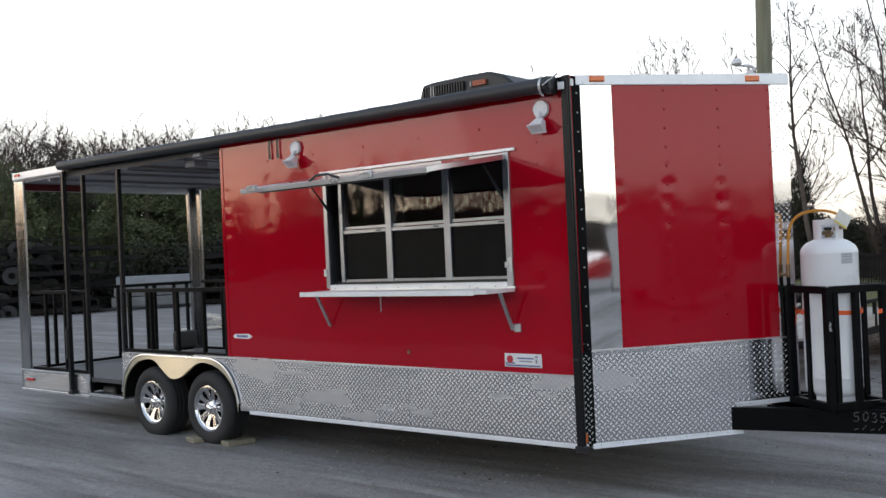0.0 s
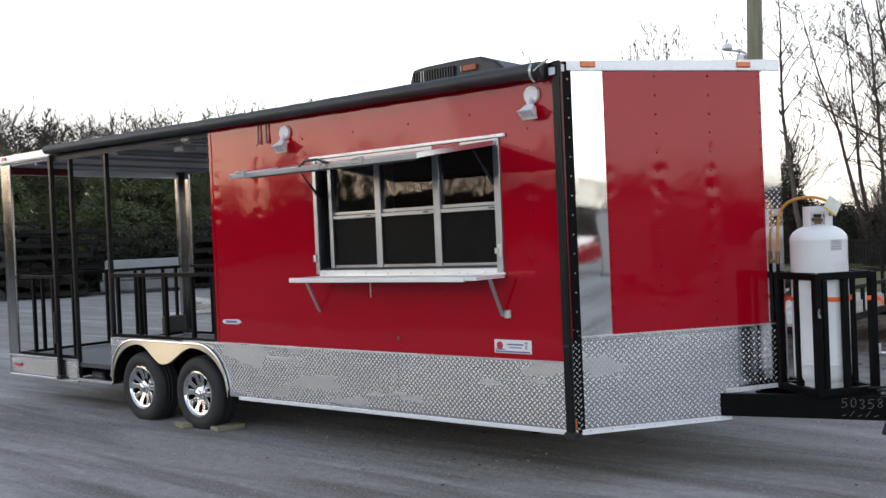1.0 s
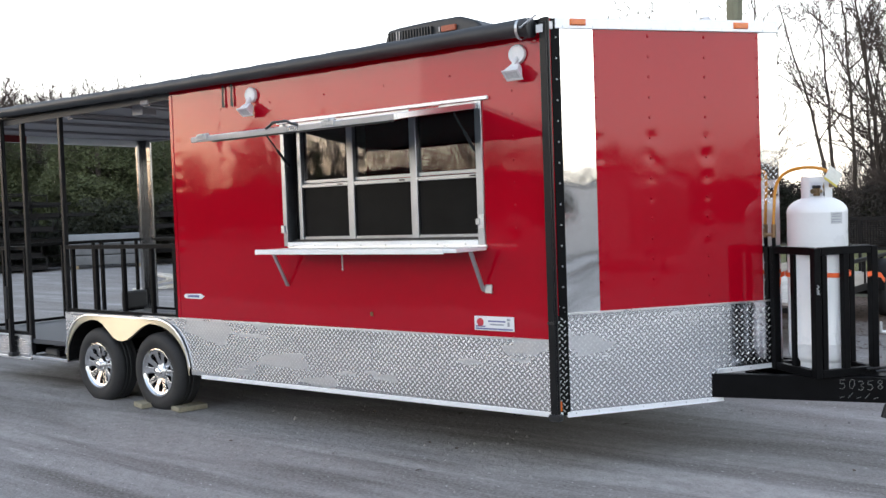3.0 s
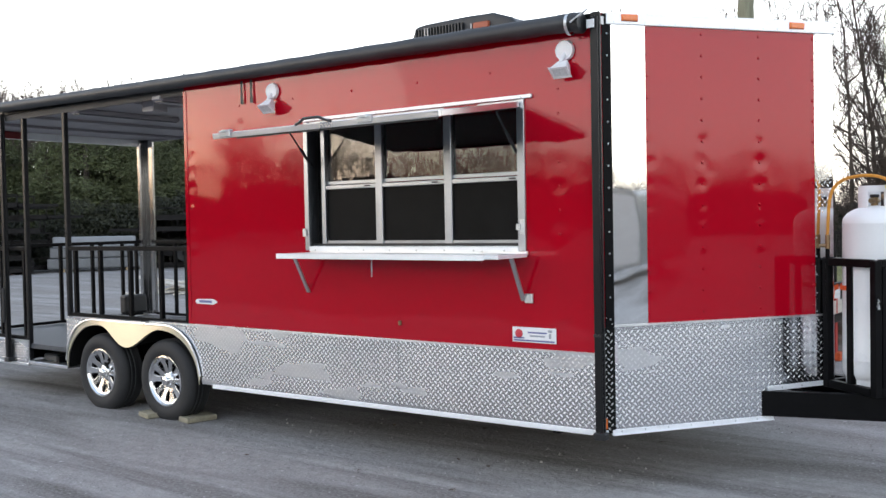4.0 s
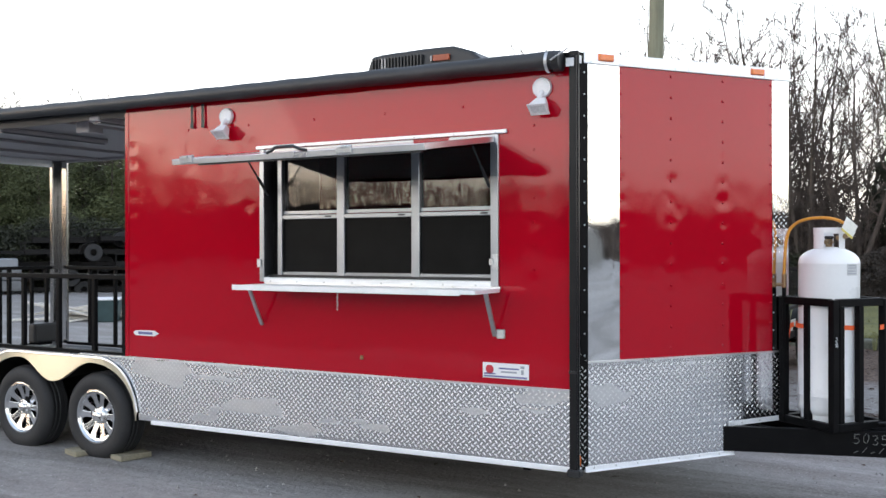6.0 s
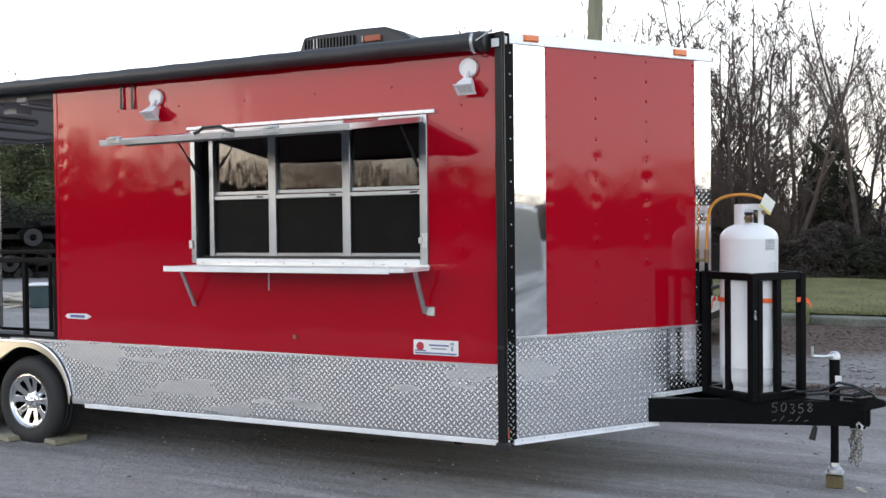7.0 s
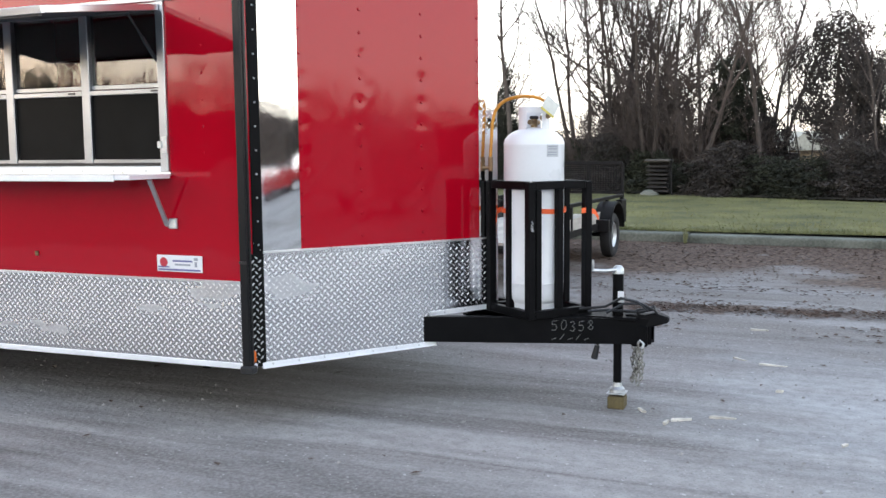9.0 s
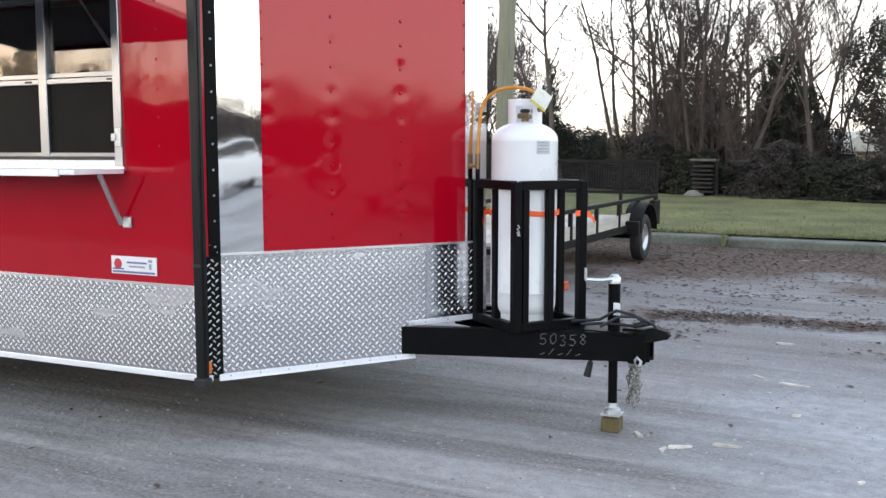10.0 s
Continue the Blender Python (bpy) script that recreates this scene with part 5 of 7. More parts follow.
def build_tongue():
    tip = Vector((-1, 6.55, 0))
    for y0, far in ((6.05, 1), (7.20, -1)):
        a = Vector((-2.55, y0, 0))
        d = (Vector((tip.x, tip.y - 0.04 * far, 0)) - a).normalized()
        s = Vector((-d.y, d.x, 0)) * far
        b = a + d * ((tip - a).dot(d) - 0.02)
        g = Geo()
        for z0, z1, w in ((0.405, 0.422, 0.06), (0.548, 0.565, 0.06), (0.422, 0.548, 0.012)):
            c = a + d * 0.09
            g.hexa([c + Vector((0, 0, z0)), b + Vector((0, 0, z0)), b + s * w + Vector((0, 0, z0)), c + s * w + Vector((0, 0, z0)),
                    c + Vector((0, 0, z1)), b + Vector((0, 0, z1)), b + s * w + Vector((0, 0, z1)), c + s * w + Vector((0, 0, z1))])
        beam = part("tongue_beam", g, BLACK, trailer, "black steel tongue beam")
        if far == 1:
            # stock number chalked on the beam, drawn stroke by stroke
            n = Vector((d.y, -d.x, 0))
            strokes = {"5": [[(0.9, 1.0), (0.15, 0.95), (0.1, 0.55), (0.6, 0.6), (0.85, 0.3), (0.5, 0.0), (0.0, 0.08)]],
                       "0": [[(0.5, 1.0), (0.1, 0.6), (0.15, 0.1), (0.55, 0.0), (0.9, 0.4), (0.85, 0.85), (0.5, 1.0)]],
                       "3": [[(0.1, 0.9), (0.6, 1.0), (0.8, 0.75), (0.4, 0.52), (0.85, 0.3), (0.55, 0.0), (0.05, 0.1)]],
                       "8": [[(0.55, 0.5), (0.15, 0.75), (0.5, 1.0), (0.85, 0.75), (0.5, 0.5), (0.1, 0.2), (0.5, 0.0), (0.9, 0.22), (0.55, 0.5)]]}
            ink = Geo()
            for q, ch in enumerate("50358"):
                for line in strokes[ch]:
                    pts = [a + d * (1.0 + 0.055 * q + 0.04 * u) + n * 0.0022 + Vector((0, 0, 0.487 + 0.006 * math.sin(q * 2.0) + 0.062 * w)) for u, w in line]
                    for p, r in zip(pts, pts[1:]):
                        ink.bar(p, r, 0.0035, 0.0025)
            tagged(part("chalk_number", ink, CHALK, beam, "number 50358 written in chalk"), kind="stuff")
            for k in range(5):
                x = 1.0 + 0.05 * k
                p = a + d * x + n * 0.003
                part("chalk_mark", Geo().bar(p + Vector((0, 0, 0.43)), p + d * 0.028 + Vector((0, 0, 0.465 if k % 2 else 0.44)), 0.004), FAINT, beam)
    # cross plate and coupler
    part("tongue_plate", Geo().box(-1.52, -1.09, 6.445, 6.665, 0.552, 0.572), BLACK, trailer, bevel=0.004)
    cp = Geo()
    rows = []
    for x, w, z0, z1 in ((-1.17, 0.06, 0.5, 0.585), (-1.05, 0.06, 0.5, 0.585), (-0.99, 0.055, 0.52, 0.60), (-0.94, 0.05, 0.535, 0.585), (-0.91, 0.035, 0.54, 0.575)):
        rows.append([(x, 6.555 - w, z0), (x, 6.555 + w, z0), (x, 6.555 + w * 0.8, z1), (x, 6.555 - w * 0.8, z1)])
    cp.strip(rows, closed=True)
    cp.add(rows[-1], [(0, 1, 2, 3)])
    cp.add(rows[0], [(3, 2, 1, 0)])
    part("coupler", cp, BLACK, trailer, "black ball coupler", bevel=0.008)
    part("coupler_latch", Geo().bar((-1.11, 6.535, 0.6), (-0.99, 6.535, 0.63), 0.03), PLASTIC_K, trailer, bevel=0.005)
    part("beam_end_plate", Geo().box(-1.13, -1.03, 6.485, 6.615, 0.39, 0.52), BLACK, trailer, bevel=0.008)
    # jack with crank
    j = Geo().tube([(-1.22, 6.525, 0.13), (-1.22, 6.525, 0.45)], 0.026, 14)
    jack = part("tongue_jack", j, BLACK, trailer, "black tongue jack with a zinc crank", smooth=True)
    part("jack_tube", Geo().tube([(-1.22, 6.525, 0.42), (-1.22, 6.525, 0.84)], 0.034, 14), BLACK, jack, smooth=True)
    part("jack_cap", Geo().lathe([(0.036, 0.0), (0.036, 0.03), (0.02, 0.05), (0.0, 0.052)], Matrix.Translation((-1.22, 6.525, 0.835)), 14), STEEL, jack, smooth=True)
    part("jack_crank", Geo().tube([(-1.22, 6.505, 0.862), (-1.28, 6.445, 0.858), (-1.345, 6.385, 0.866)], 0.011, 8).tube([(-1.345, 6.385, 0.866), (-1.345, 6.385, 0.93)], 0.008, 8), STEEL, jack, "zinc crank handle", smooth=True)
    part("jack_foot", Geo().box(-1.275, -1.165, 6.47, 6.58, 0.08, 0.088).lathe([(0.05, 0.089), (0.048, 0.11), (0.032, 0.125), (0.028, 0.15)], Matrix.Translation((-1.22, 6.525, 0)), 14), STEEL, jack, "zinc foot plate")
    part("jack_label", Geo().box(-1.213, -1.175, 6.485, 6.489, 0.66, 0.73), PLASTIC_W, jack)
    # safety chain
    ch = Geo()
    pts = []
    for strand, (x0, y0, top, n) in enumerate(((-1.115, 6.495, 0.39, 11), (-1.088, 6.48, 0.395, 12), (-1.062, 6.49, 0.385, 10), (-1.09, 6.51, 0.38, 9))):
        for k in range(n):
            pts.append(Vector((x0 + 0.008 * math.sin(k * 1.1 + strand), y0, top - 0.021 * k)))
    for k, p in enumerate(pts):
        mm = Matrix.Translation(p) @ pose(0, 0, 0, 90, 20 * math.sin(k), 90 * (k % 2)) @ Matrix.Diagonal((0.75, 1.3, 1, 1))
        ch.lathe([(0.0125, -0.005), (0.018, 0.0), (0.0125, 0.005), (0.0075, 0.0)], mm, 8, closed=True)
    part("safety_chain", ch, CHAIN, trailer, "doubled dull zinc safety chain hanging")
    hk = [(-1.1, 6.495, 0.40), (-1.07, 6.485, 0.43), (-1.05, 6.485, 0.41), (-1.06, 6.485, 0.38)]
    part("chain_hook", Geo().tube(hk, 0.009, 8), STEEL, trailer, smooth=True)
    # wiring lead and plug
    cable = [(-1.72, 6.545, 0.58), (-1.47, 6.505, 0.6), (-1.29, 6.485, 0.63), (-1.19, 6.465, 0.69), (-1.09, 6.475, 0.67), (-1.03, 6.495, 0.62), (-1.09, 6.525, 0.60), (-1.27, 6.485, 0.61), (-1.39, 6.445, 0.60)]
    part("wiring_lead", Geo().tube(cable, 0.009, 8), PLASTIC_K, trailer, "coiled black wiring lead", smooth=True)
    cable = [(-1.27, 6.425, 0.6), (-1.17, 6.445, 0.66), (-1.07, 6.485, 0.66), (-0.99, 6.505, 0.62), (-0.97, 6.525, 0.59)]
    part("wiring_lead", Geo().tube(cable, 0.008, 8), PLASTIC_K, trailer, smooth=True)
    part("plug", Geo().tube([(-1.33, 6.47, 0.42), (-1.335, 6.47, 0.385)], 0.007, 8).tube([(-1.335, 6.47, 0.385), (-1.355, 6.47, 0.30)], [0.016, 0.022], 10), PLASTIC_K, trailer, "black trailer plug", smooth=True)


build_tongue()


def build_cage():
    A = Vector((-1.695, 6.222, 0))
    u, v = NU, -NN
    LU, LV, z0, z1 = 0.437, 0.43, 0.578, 1.385
    P = {"a": A, "b": A + v * LV, "c": A + u * LU, "d": A + u * LU + v * LV}
    up = Vector((0, 0, 1))
    g = Geo()
    cage = part("tank_cage", Geo().bar(P["a"] + up * (z0 - 0.012), P["a"] + up * (z1 + 0.02), 0.05, up=u), BLACK, trailer, "black square-tube gas bottle cage", bevel=0.004)
    for k in ("b", "c", "d"):
        part("cage_post", Geo().bar(P[k] + up * (z0 - 0.012), P[k] + up * (z1 + 0.02), 0.05, up=u), BLACK, cage, bevel=0.004)
    for p, q in (("a", "b"), ("a", "c"), ("c", "d"), ("b", "d")):
        d = (P[q] - P[p]).normalized() * 0.026
        for z in (z0 + 0.013, z1):
            part("cage_rail", Geo().bar(P[p] + d + up * z, P[q] - d + up * z, 0.045, 0.05), BLACK, cage, bevel=0.004)
        m = (P[p] + P[q]) / 2
        part("cage_bar", Geo().bar(m + up * (z0 + 0.038), m + up * (z1 - 0.025), 0.042, up=u), BLACK, cage, bevel=0.003)
    part("cage_post", Geo().bar(A + u * 0.055 + up * (z0 + 0.04), A + u * 0.055 + up * (z1 - 0.027), 0.04, up=u), BLACK, cage, bevel=0.003)
    part("cage_floor", Geo().prism([P[k] + up * 0.566 for k in "acdb"], [P[k] + up * 0.574 for k in "acdb"]), BLACK, cage)
    cl = [A + NN * 0.03 - u * 0.01 + up * z for z in (1.17, 1.15, 1.13, 1.11)]
    part("gate_clip", Geo().tube([cl[0], cl[0] + u * 0.012 - up * 0.015, cl[1] - u * 0.004, cl[2] + u * 0.01, cl[3], cl[3] + u * 0.016, cl[2] - u * 0.006], 0.004, 6), STEEL, cage, "zinc spring clip", smooth=True)
    # orange ratchet strap round bottle and posts
    c = A + u * (LU / 2 - 0.034) + v * (LV / 2 + 0.012)
    ring = []
    for k in range(33):
        a = 2 * math.pi * k / 32
        rad = 0.197 + 0.01 * math.cos(2 * a)
        ring.append([(c.x + rad * math.cos(a), c.y + rad * math.sin(a), 1.222 + 0.004 * math.sin(3 * a)), (c.x + rad * math.cos(a), c.y + rad * math.sin(a), 1.252 + 0.004 * math.sin(3 * a))])
    st = Geo().strip(ring)
    strap = tagged(part("ratchet_strap", st, STRAP), "orange webbing strap round the gas bottle", "strap")
    tail = [P["c"] - u * 0.06 + NN * 0.015 + up * 1.25]
    pts = [tail[0] + u * t + NN * 0.01 * math.sin(8 * t) + up * z for t, z in ((0.0, 0.0), (0.05, 0.005), (0.10, -0.01), (0.13, -0.05))]
    g = Geo().strip([[p, p - up * 0.032] for p in pts])
    part("strap_tail", g, STRAP, strap)
    pts = [P["b"] + u * t + NN * 0.03 + up * z for t, z in ((0.05, 1.25), (0.02, 1.24), (0.01, 1.17), (0.02, 1.1))]
    part("strap_tail", Geo().strip([[p, p - up * 0.032 + u * 0.004] for p in pts]), STRAP, strap)
    return c


TANK_AT = build_cage()


def build_tank():
    c = TANK_AT
    tk = thing("gas_bottle", "tall white propane bottle strapped in the cage", "gas bottle", at=(c.x, c.y, 0.57))
    R = 0.191
    body = [(0.0, 0.045), (0.12, 0.05), (0.165, 0.075), (R - 0.002, 0.12), (R, 0.15), (R, 0.205), (R + 0.002, 0.21), (R, 0.215), (R, 1.07), (R + 0.0015, 1.075), (R, 1.08)]
    body += [(R * math.cos(a), 1.08 + 0.105 * math.sin(a)) for a in np.linspace(0.1, 1.45, 10)] + [(0.0, 1.186)]
    part("bottle_body", Geo().lathe(body, Matrix(), 48), TANK, tk, smooth=True)
    part("foot_ring", Geo().lathe([(0.165, 0.0), (0.168, 0.0), (0.172, 0.12), (0.160, 0.12), (0.162, 0.0)], Matrix(), 40), TANK, tk, smooth=True)
    # guard collar with cut-outs
    col = Geo()
    for a0, a1, z0, z1 in ((-2.75, -1.75, 1.16, 1.31), (-0.75, 0.9, 1.16, 1.31), (1.4, 2.7, 1.16, 1.31), (-3.6, 2.7, 1.272, 1.31)):
        rows = []
        for k in range(15):
            a = a0 + (a1 - a0) * k / 14
            rows.append([(r * math.cos(a), r * math.sin(a), z) for r, z in ((0.098, z0), (0.098, z1), (0.094, z1), (0.094, z0))])
        col.strip(rows, closed=True)
        col.add(rows[0], [(0, 1, 2, 3)]).add(rows[-1], [(3, 2, 1, 0)])
    part("guard_collar", col, TANK, tk, "white steel guard collar", smooth=True)
    part("valve", Geo().tube([(0, 0, 1.17), (0, 0, 1.24)], 0.022, 12).tube([(-0.01, -0.06, 1.215), (0.01, 0.05, 1.215)], 0.016, 10), BRASS, tk, "brass valve", smooth=True)
    part("valve_wheel", Geo().lathe([(0.0, 0.02), (0.026, 0.02), (0.03, 0.01), (0.026, 0.0), (0.0, 0.0)], Matrix.Translation((0, 0, 1.235)), 14), PLASTIC_K, tk, "dark hand wheel", smooth=True)
    lab = Geo().strip([[((R + 0.0015) * math.cos(a), (R + 0.0015) * math.sin(a), z) for z in (1.0, 1.075)] for a in np.linspace(-0.85, -0.38, 8)])
    lb = part("paper_label", lab, mat("grey_label", (0.5, 0.51, 0.52), rough=0.5, vary=0.2, scale=40), tk, "small grey printed label")
    for z in (1.06, 1.045, 1.025, 1.01):
        part("print_bar", Geo().strip([[((R + 0.0026) * math.cos(a), (R + 0.0026) * math.sin(a), zz) for zz in (z, z + 0.006)] for a in np.linspace(-0.8, -0.45, 6)]), LABELGREY, lb)
    # hose from the valve over to the wall fitting
    c = Vector((-1.745, 6.532, 0))
    h = [Vector((c.x + 0.10, c.y - 0.06, 1.83)), Vector((c.x + 0.13, c.y - 0.09, 1.86)), Vector((c.x + 0.05, c.y - 0.12, 1.925)), Vector((c.x - 0.06, c.y - 0.10, 1.945)),
         Vector((c.x - 0.18, c.y - 0.07, 1.93)), Vector((c.x - 0.255, c.y - 0.06, 1.88)), Vector((c.x - 0.285, c.y - 0.06, 1.80)), Vector((c.x - 0.293, c.y - 0.065, 1.68)), Vector((c.x - 0.297, c.y - 0.07, 1.57))]
    fine = []
    for i in range(len(h) - 1):
        p0, p1, p2, p3 = h[max(i - 1, 0)], h[i], h[i + 1], h[min(i + 2, len(h) - 1)]
        for t in (0, 0.25, 0.5, 0.75):
            fine.append(0.5 * ((2 * p1) + (p2 - p0) * t + (2 * p0 - 5 * p1 + 4 * p2 - p3) * t * t + (3 * p1 - p0 - 3 * p2 + p3) * t ** 3))
    fine.append(h[-1])
    hose = tagged(part("gas_hose", Geo().tube(fine, 0.0105, 10), HOSE, smooth=True), "amber gas hose arching from bottle to wall fitting", "hose")
    e = h[-1]
    part("hose_fitting", Geo().tube([e, e - Vector((0, 0, 0.09))], 0.016, 8).tube([e - Vector((0.05, 0.0, 0.07)), e - Vector((-0.01, 0, 0.07))], 0.012, 8), BRASS, hose, "brass fitting", smooth=True)
    part("gas_pipe", Geo().tube([e - Vector((0, 0, 0.09)), e - Vector((0, 0, 0.5))], 0.014, 8), BLACK, hose, "black gas pipe", smooth=True)
    part("hose_nut", Geo().tube([h[0] - Vector((0.07, -0.02, 0.02)), h[0]], 0.017, 8), BRASS, hose)
    tg = Matrix.Translation((c.x + 0.115, c.y - 0.13, 1.875)) @ pose(0, 0, 0, 0, 32, 55)
    part("paper_tag", Geo().box(-0.06, 0.055, -0.002, 0.0, -0.05, 0.05, tg), mat("tag_paper", (0.72, 0.72, 0.66), rough=0.7, vary=0.1, scale=30), hose, "creased white warning tag")
    part("tag_band", Geo().box(-0.06, 0.055, -0.004, -0.0025, -0.05, -0.036, tg), mat("tag_yellow", (0.6, 0.5, 0.1), rough=0.7), hose)


build_tank()


def build_ground_things():
    blk = thing("jack_block", "short sawn timber block under the jack foot", "wood block", at=(-1.22, 6.525, 0))
    part("timber", Geo().box(-0.052, 0.052, -0.05, 0.05, 0.0, 0.08), mat("yellow_timber", (0.11, 0.085, 0.035), rough=0.75, vary=0.35, scale=9, bump=0.3), blk, bevel=0.006)
    for x, y, a, w, d in ((-6.985, 5.33, -13, 0.085, 0.14), (-7.46, 5.25, -14, 0.1, 0.12)):
        b = thing("wheel_chock", "weathered timber offcut wedged at the tyre", "wheel chock", at=(x, y, 0), group="wheel chocks", turn=pose(0, 0, 0, 0, 0, a))
        part("timber", Geo().box(-w, w, -d, d, 0.0, 0.045), CHOCK, b, bevel=0.005)
    for x, y, a, L in ((-1.06, 6.50, 120, 0.1), (-0.875, 6.29, 82, 0.1), (-0.80, 6.375, 35, 0.15), (-0.575, 6.505, 8, 0.16), (-0.39, 8.07, -3, 0.2), (-0.64, 8.2, -40, 0.12), (-0.6, 9.5, 10, 0.16), (0.1, 6.2, 60, 0.07), (-0.3, 7.3, 20, 0.06)):
        s = Geo()
        w = 0.011 + 0.02 * (L - 0.06)
        m = Matrix.Translation((x, y, 0.006)) @ pose(0, 0, 0, 2, 3, a)
        s.hexa([m @ Vector(p) for p in ((-L / 2, -w, -0.008), (L / 2 - 0.012, -w * 0.7, -0.008), (L / 2, w, -0.008), (-L / 2 + 0.015, w * 0.8, -0.008),
                                        (-L / 2, -w, 0.006), (L / 2 - 0.012, -w * 0.6, 0.009), (L / 2, w, 0.006), (-L / 2 + 0.015, w * 0.8, 0.009))])
        tagged(part("wood_chip", s, CHIP), "split greyish wood sliver lying on gravel", "wood scrap", group="wood scraps")
    rng = random.Random(5)
    g = Geo()
    for k in range(2600):
        y = rng.uniform(0.8, 12) if k % 3 else rng.uniform(3, 9)
        x = rng.uniform(-10 - 0.3 * y, 4 + 0.4 * y)
        r = rng.choice((0.004, 0.005, 0.006, 0.007, 0.008, 0.01, 0.014)) * rng.uniform(0.7, 1.3)
        t = rng.uniform(0, 6.3)
        p = [(x + r * rng.uniform(0.7, 1.3) * math.cos(t + q), y + r * rng.uniform(0.7, 1.3) * math.sin(t + q), 0.0) for q in (0, 1.57, 3.14, 4.71)]
        g.add(p + [(x, y, r * 0.5 + 0.006)], [(0, 1, 4), (1, 2, 4), (2, 3, 4), (3, 0, 4)])
    tagged(part("pebbles", g, PEBBLE), "scattered grey pebbles on the yard", "pebbles", kind="stuff")
    g = Geo()
    for k in range(18660):
        if k < 14000:
            y = 17.35 - abs(rng.gauss(0, 2.3))
            x = rng.uniform(-9, 9)
        elif k < 15400:
            x = rng.uniform(-2.3, 1.5)
            if noise.noise(Vector((x * 1.6, 8, 1))) < -0.12:
                continue
            y = 10.55 + 0.1 * (x + 1) + 0.22 * noise.noise(Vector((x * 1.3, 3, 0))) + rng.gauss(0, 0.16)
        elif k < 18600:
            x, y = rng.uniform(-3, 4), rng.uniform(9.2, 13.2)
            if noise.noise(Vector((x * 0.9, y * 2.2, 6))) < 0.08:
                continue
        else:
            x, y = rng.uniform(-6, 4), rng.uniform(3, 11)
        s, t, tl = rng.uniform(0.016, 0.042), rng.uniform(0, 6.3), rng.uniform(0.0, 0.014)
        c, d = math.cos(t) * s, math.sin(t) * s
        z = 0.008
        g.add([(x - c, y - d, z), (x + d * 0.5, y - c * 0.5, z + tl), (x + c, y + d, z + tl * 0.4), (x - d * 0.5, y + c * 0.5, z + 0.004)], [(0, 1, 2), (0, 2, 3)])
    tagged(part("dead_leaves", g, LEAF), "brown dead leaves along the kerb", "leaves", kind="stuff")
    g = Geo()
    for k in range(16000):
        y = 17.85 + 12 * rng.random() ** 2.2 if k % 3 else 17.75 + 0.4 * rng.random() ** 2
        x = rng.uniform(-7, 7)
        if y > wood_edge(x):
            continue
        h, t = rng.uniform(0.02, 0.06), rng.uniform(0, 6.3)
        z = 0.165 + 0.008 * (y - 17.3) + 0.03 * noise.noise(Vector((x * 0.3, y * 0.3, 0)))
        g.add([(x - 0.016 * math.cos(t), y - 0.016 * math.sin(t), z), (x + 0.016 * math.cos(t), y + 0.016 * math.sin(t), z), (x + rng.uniform(-0.03, 0.03), y + rng.uniform(-0.03, 0.03), z + h)], [(0, 1, 2)])
    tagged(part("grass_tufts", g, BLADE), "short winter grass blades", "grass", kind="stuff")
    # low kerb of long concrete blocks
    for k in range(9):
        x = -11.2 + 4.4 * k
        y = 17.4 + 0.05 * math.sin(k * 1.9)
        kb = Geo().box(x, x + 4.385, y, y + 0.5, -0.05, 0.15 + 0.008 * math.sin(k * 2.3))
        tagged(part("kerb_block", kb, CONCRETE, bevel=0.05, segments=3), "weathered grey concrete kerb block", "kerb", group="kerb blocks")
    wd = Geo()
    for q in range(7):
        a = q * 0.9
        wd.bar((-2.42 + 0.02 * math.cos(a), 17.3 + 0.02 * math.sin(a), 0.0), (-2.42 + 0.05 * math.cos(a), 17.3 + 0.04 * math.sin(a), 0.17 + 0.015 * q), 0.018, 0.006)
    tagged(part("kerb_weed", wd, BLADE), "yellow-green weed stalks at the kerb", "weed")


build_ground_things()


def build_pole():
    base = Vector((-6.12, 16.75, 0))
    p = thing("utility_pole", "weathered wooden utility pole behind the trailer", "utility pole", at=base)
    part("pole_shaft", Geo().tube([(0, 0, -0.2), (0.04, 0, 3), (0.1, 0, 6), (0.2, 0, 10.5)], [0.155, 0.145, 0.135, 0.12], 16), POLE, p, smooth=True)
    f = part("yard_light", Geo().lathe([(0.0, 0.1), (0.06, 0.09), (0.09, 0.05), (0.10, 0.0), (0.085, -0.02), (0.0, -0.05)], Matrix.Translation((-0.38, -0.15, 4.98)), 16), PLASTIC_W, p, "pale round yard light on an arm", smooth=True)
    part("light_arm", Geo().tube([(0.05, 0, 4.8), (-0.2, -0.08, 4.92), (-0.38, -0.15, 4.95)], 0.02, 8), STEEL, p, smooth=True)
    part("light_box", Geo().box(-0.2, -0.08, -0.14, 0.02, 4.72, 4.84), PLASTIC_W, p, bevel=0.01)
    for dz, to in ((9.6, (30, 26, 5.6)), (9.9, (30, 30, 7.5))):
        pts = []
        for k in range(25):
            t = k / 24
            q = Vector((0.18, 0, dz)).lerp(Vector(to) - base, t)
            q.z -= 1.2 * math.sin(math.pi * t)
            pts.append(q)
        part("cable", Geo().tube(pts, 0.012, 5), PLASTIC_K, p, "thin overhead cable")


build_pole()


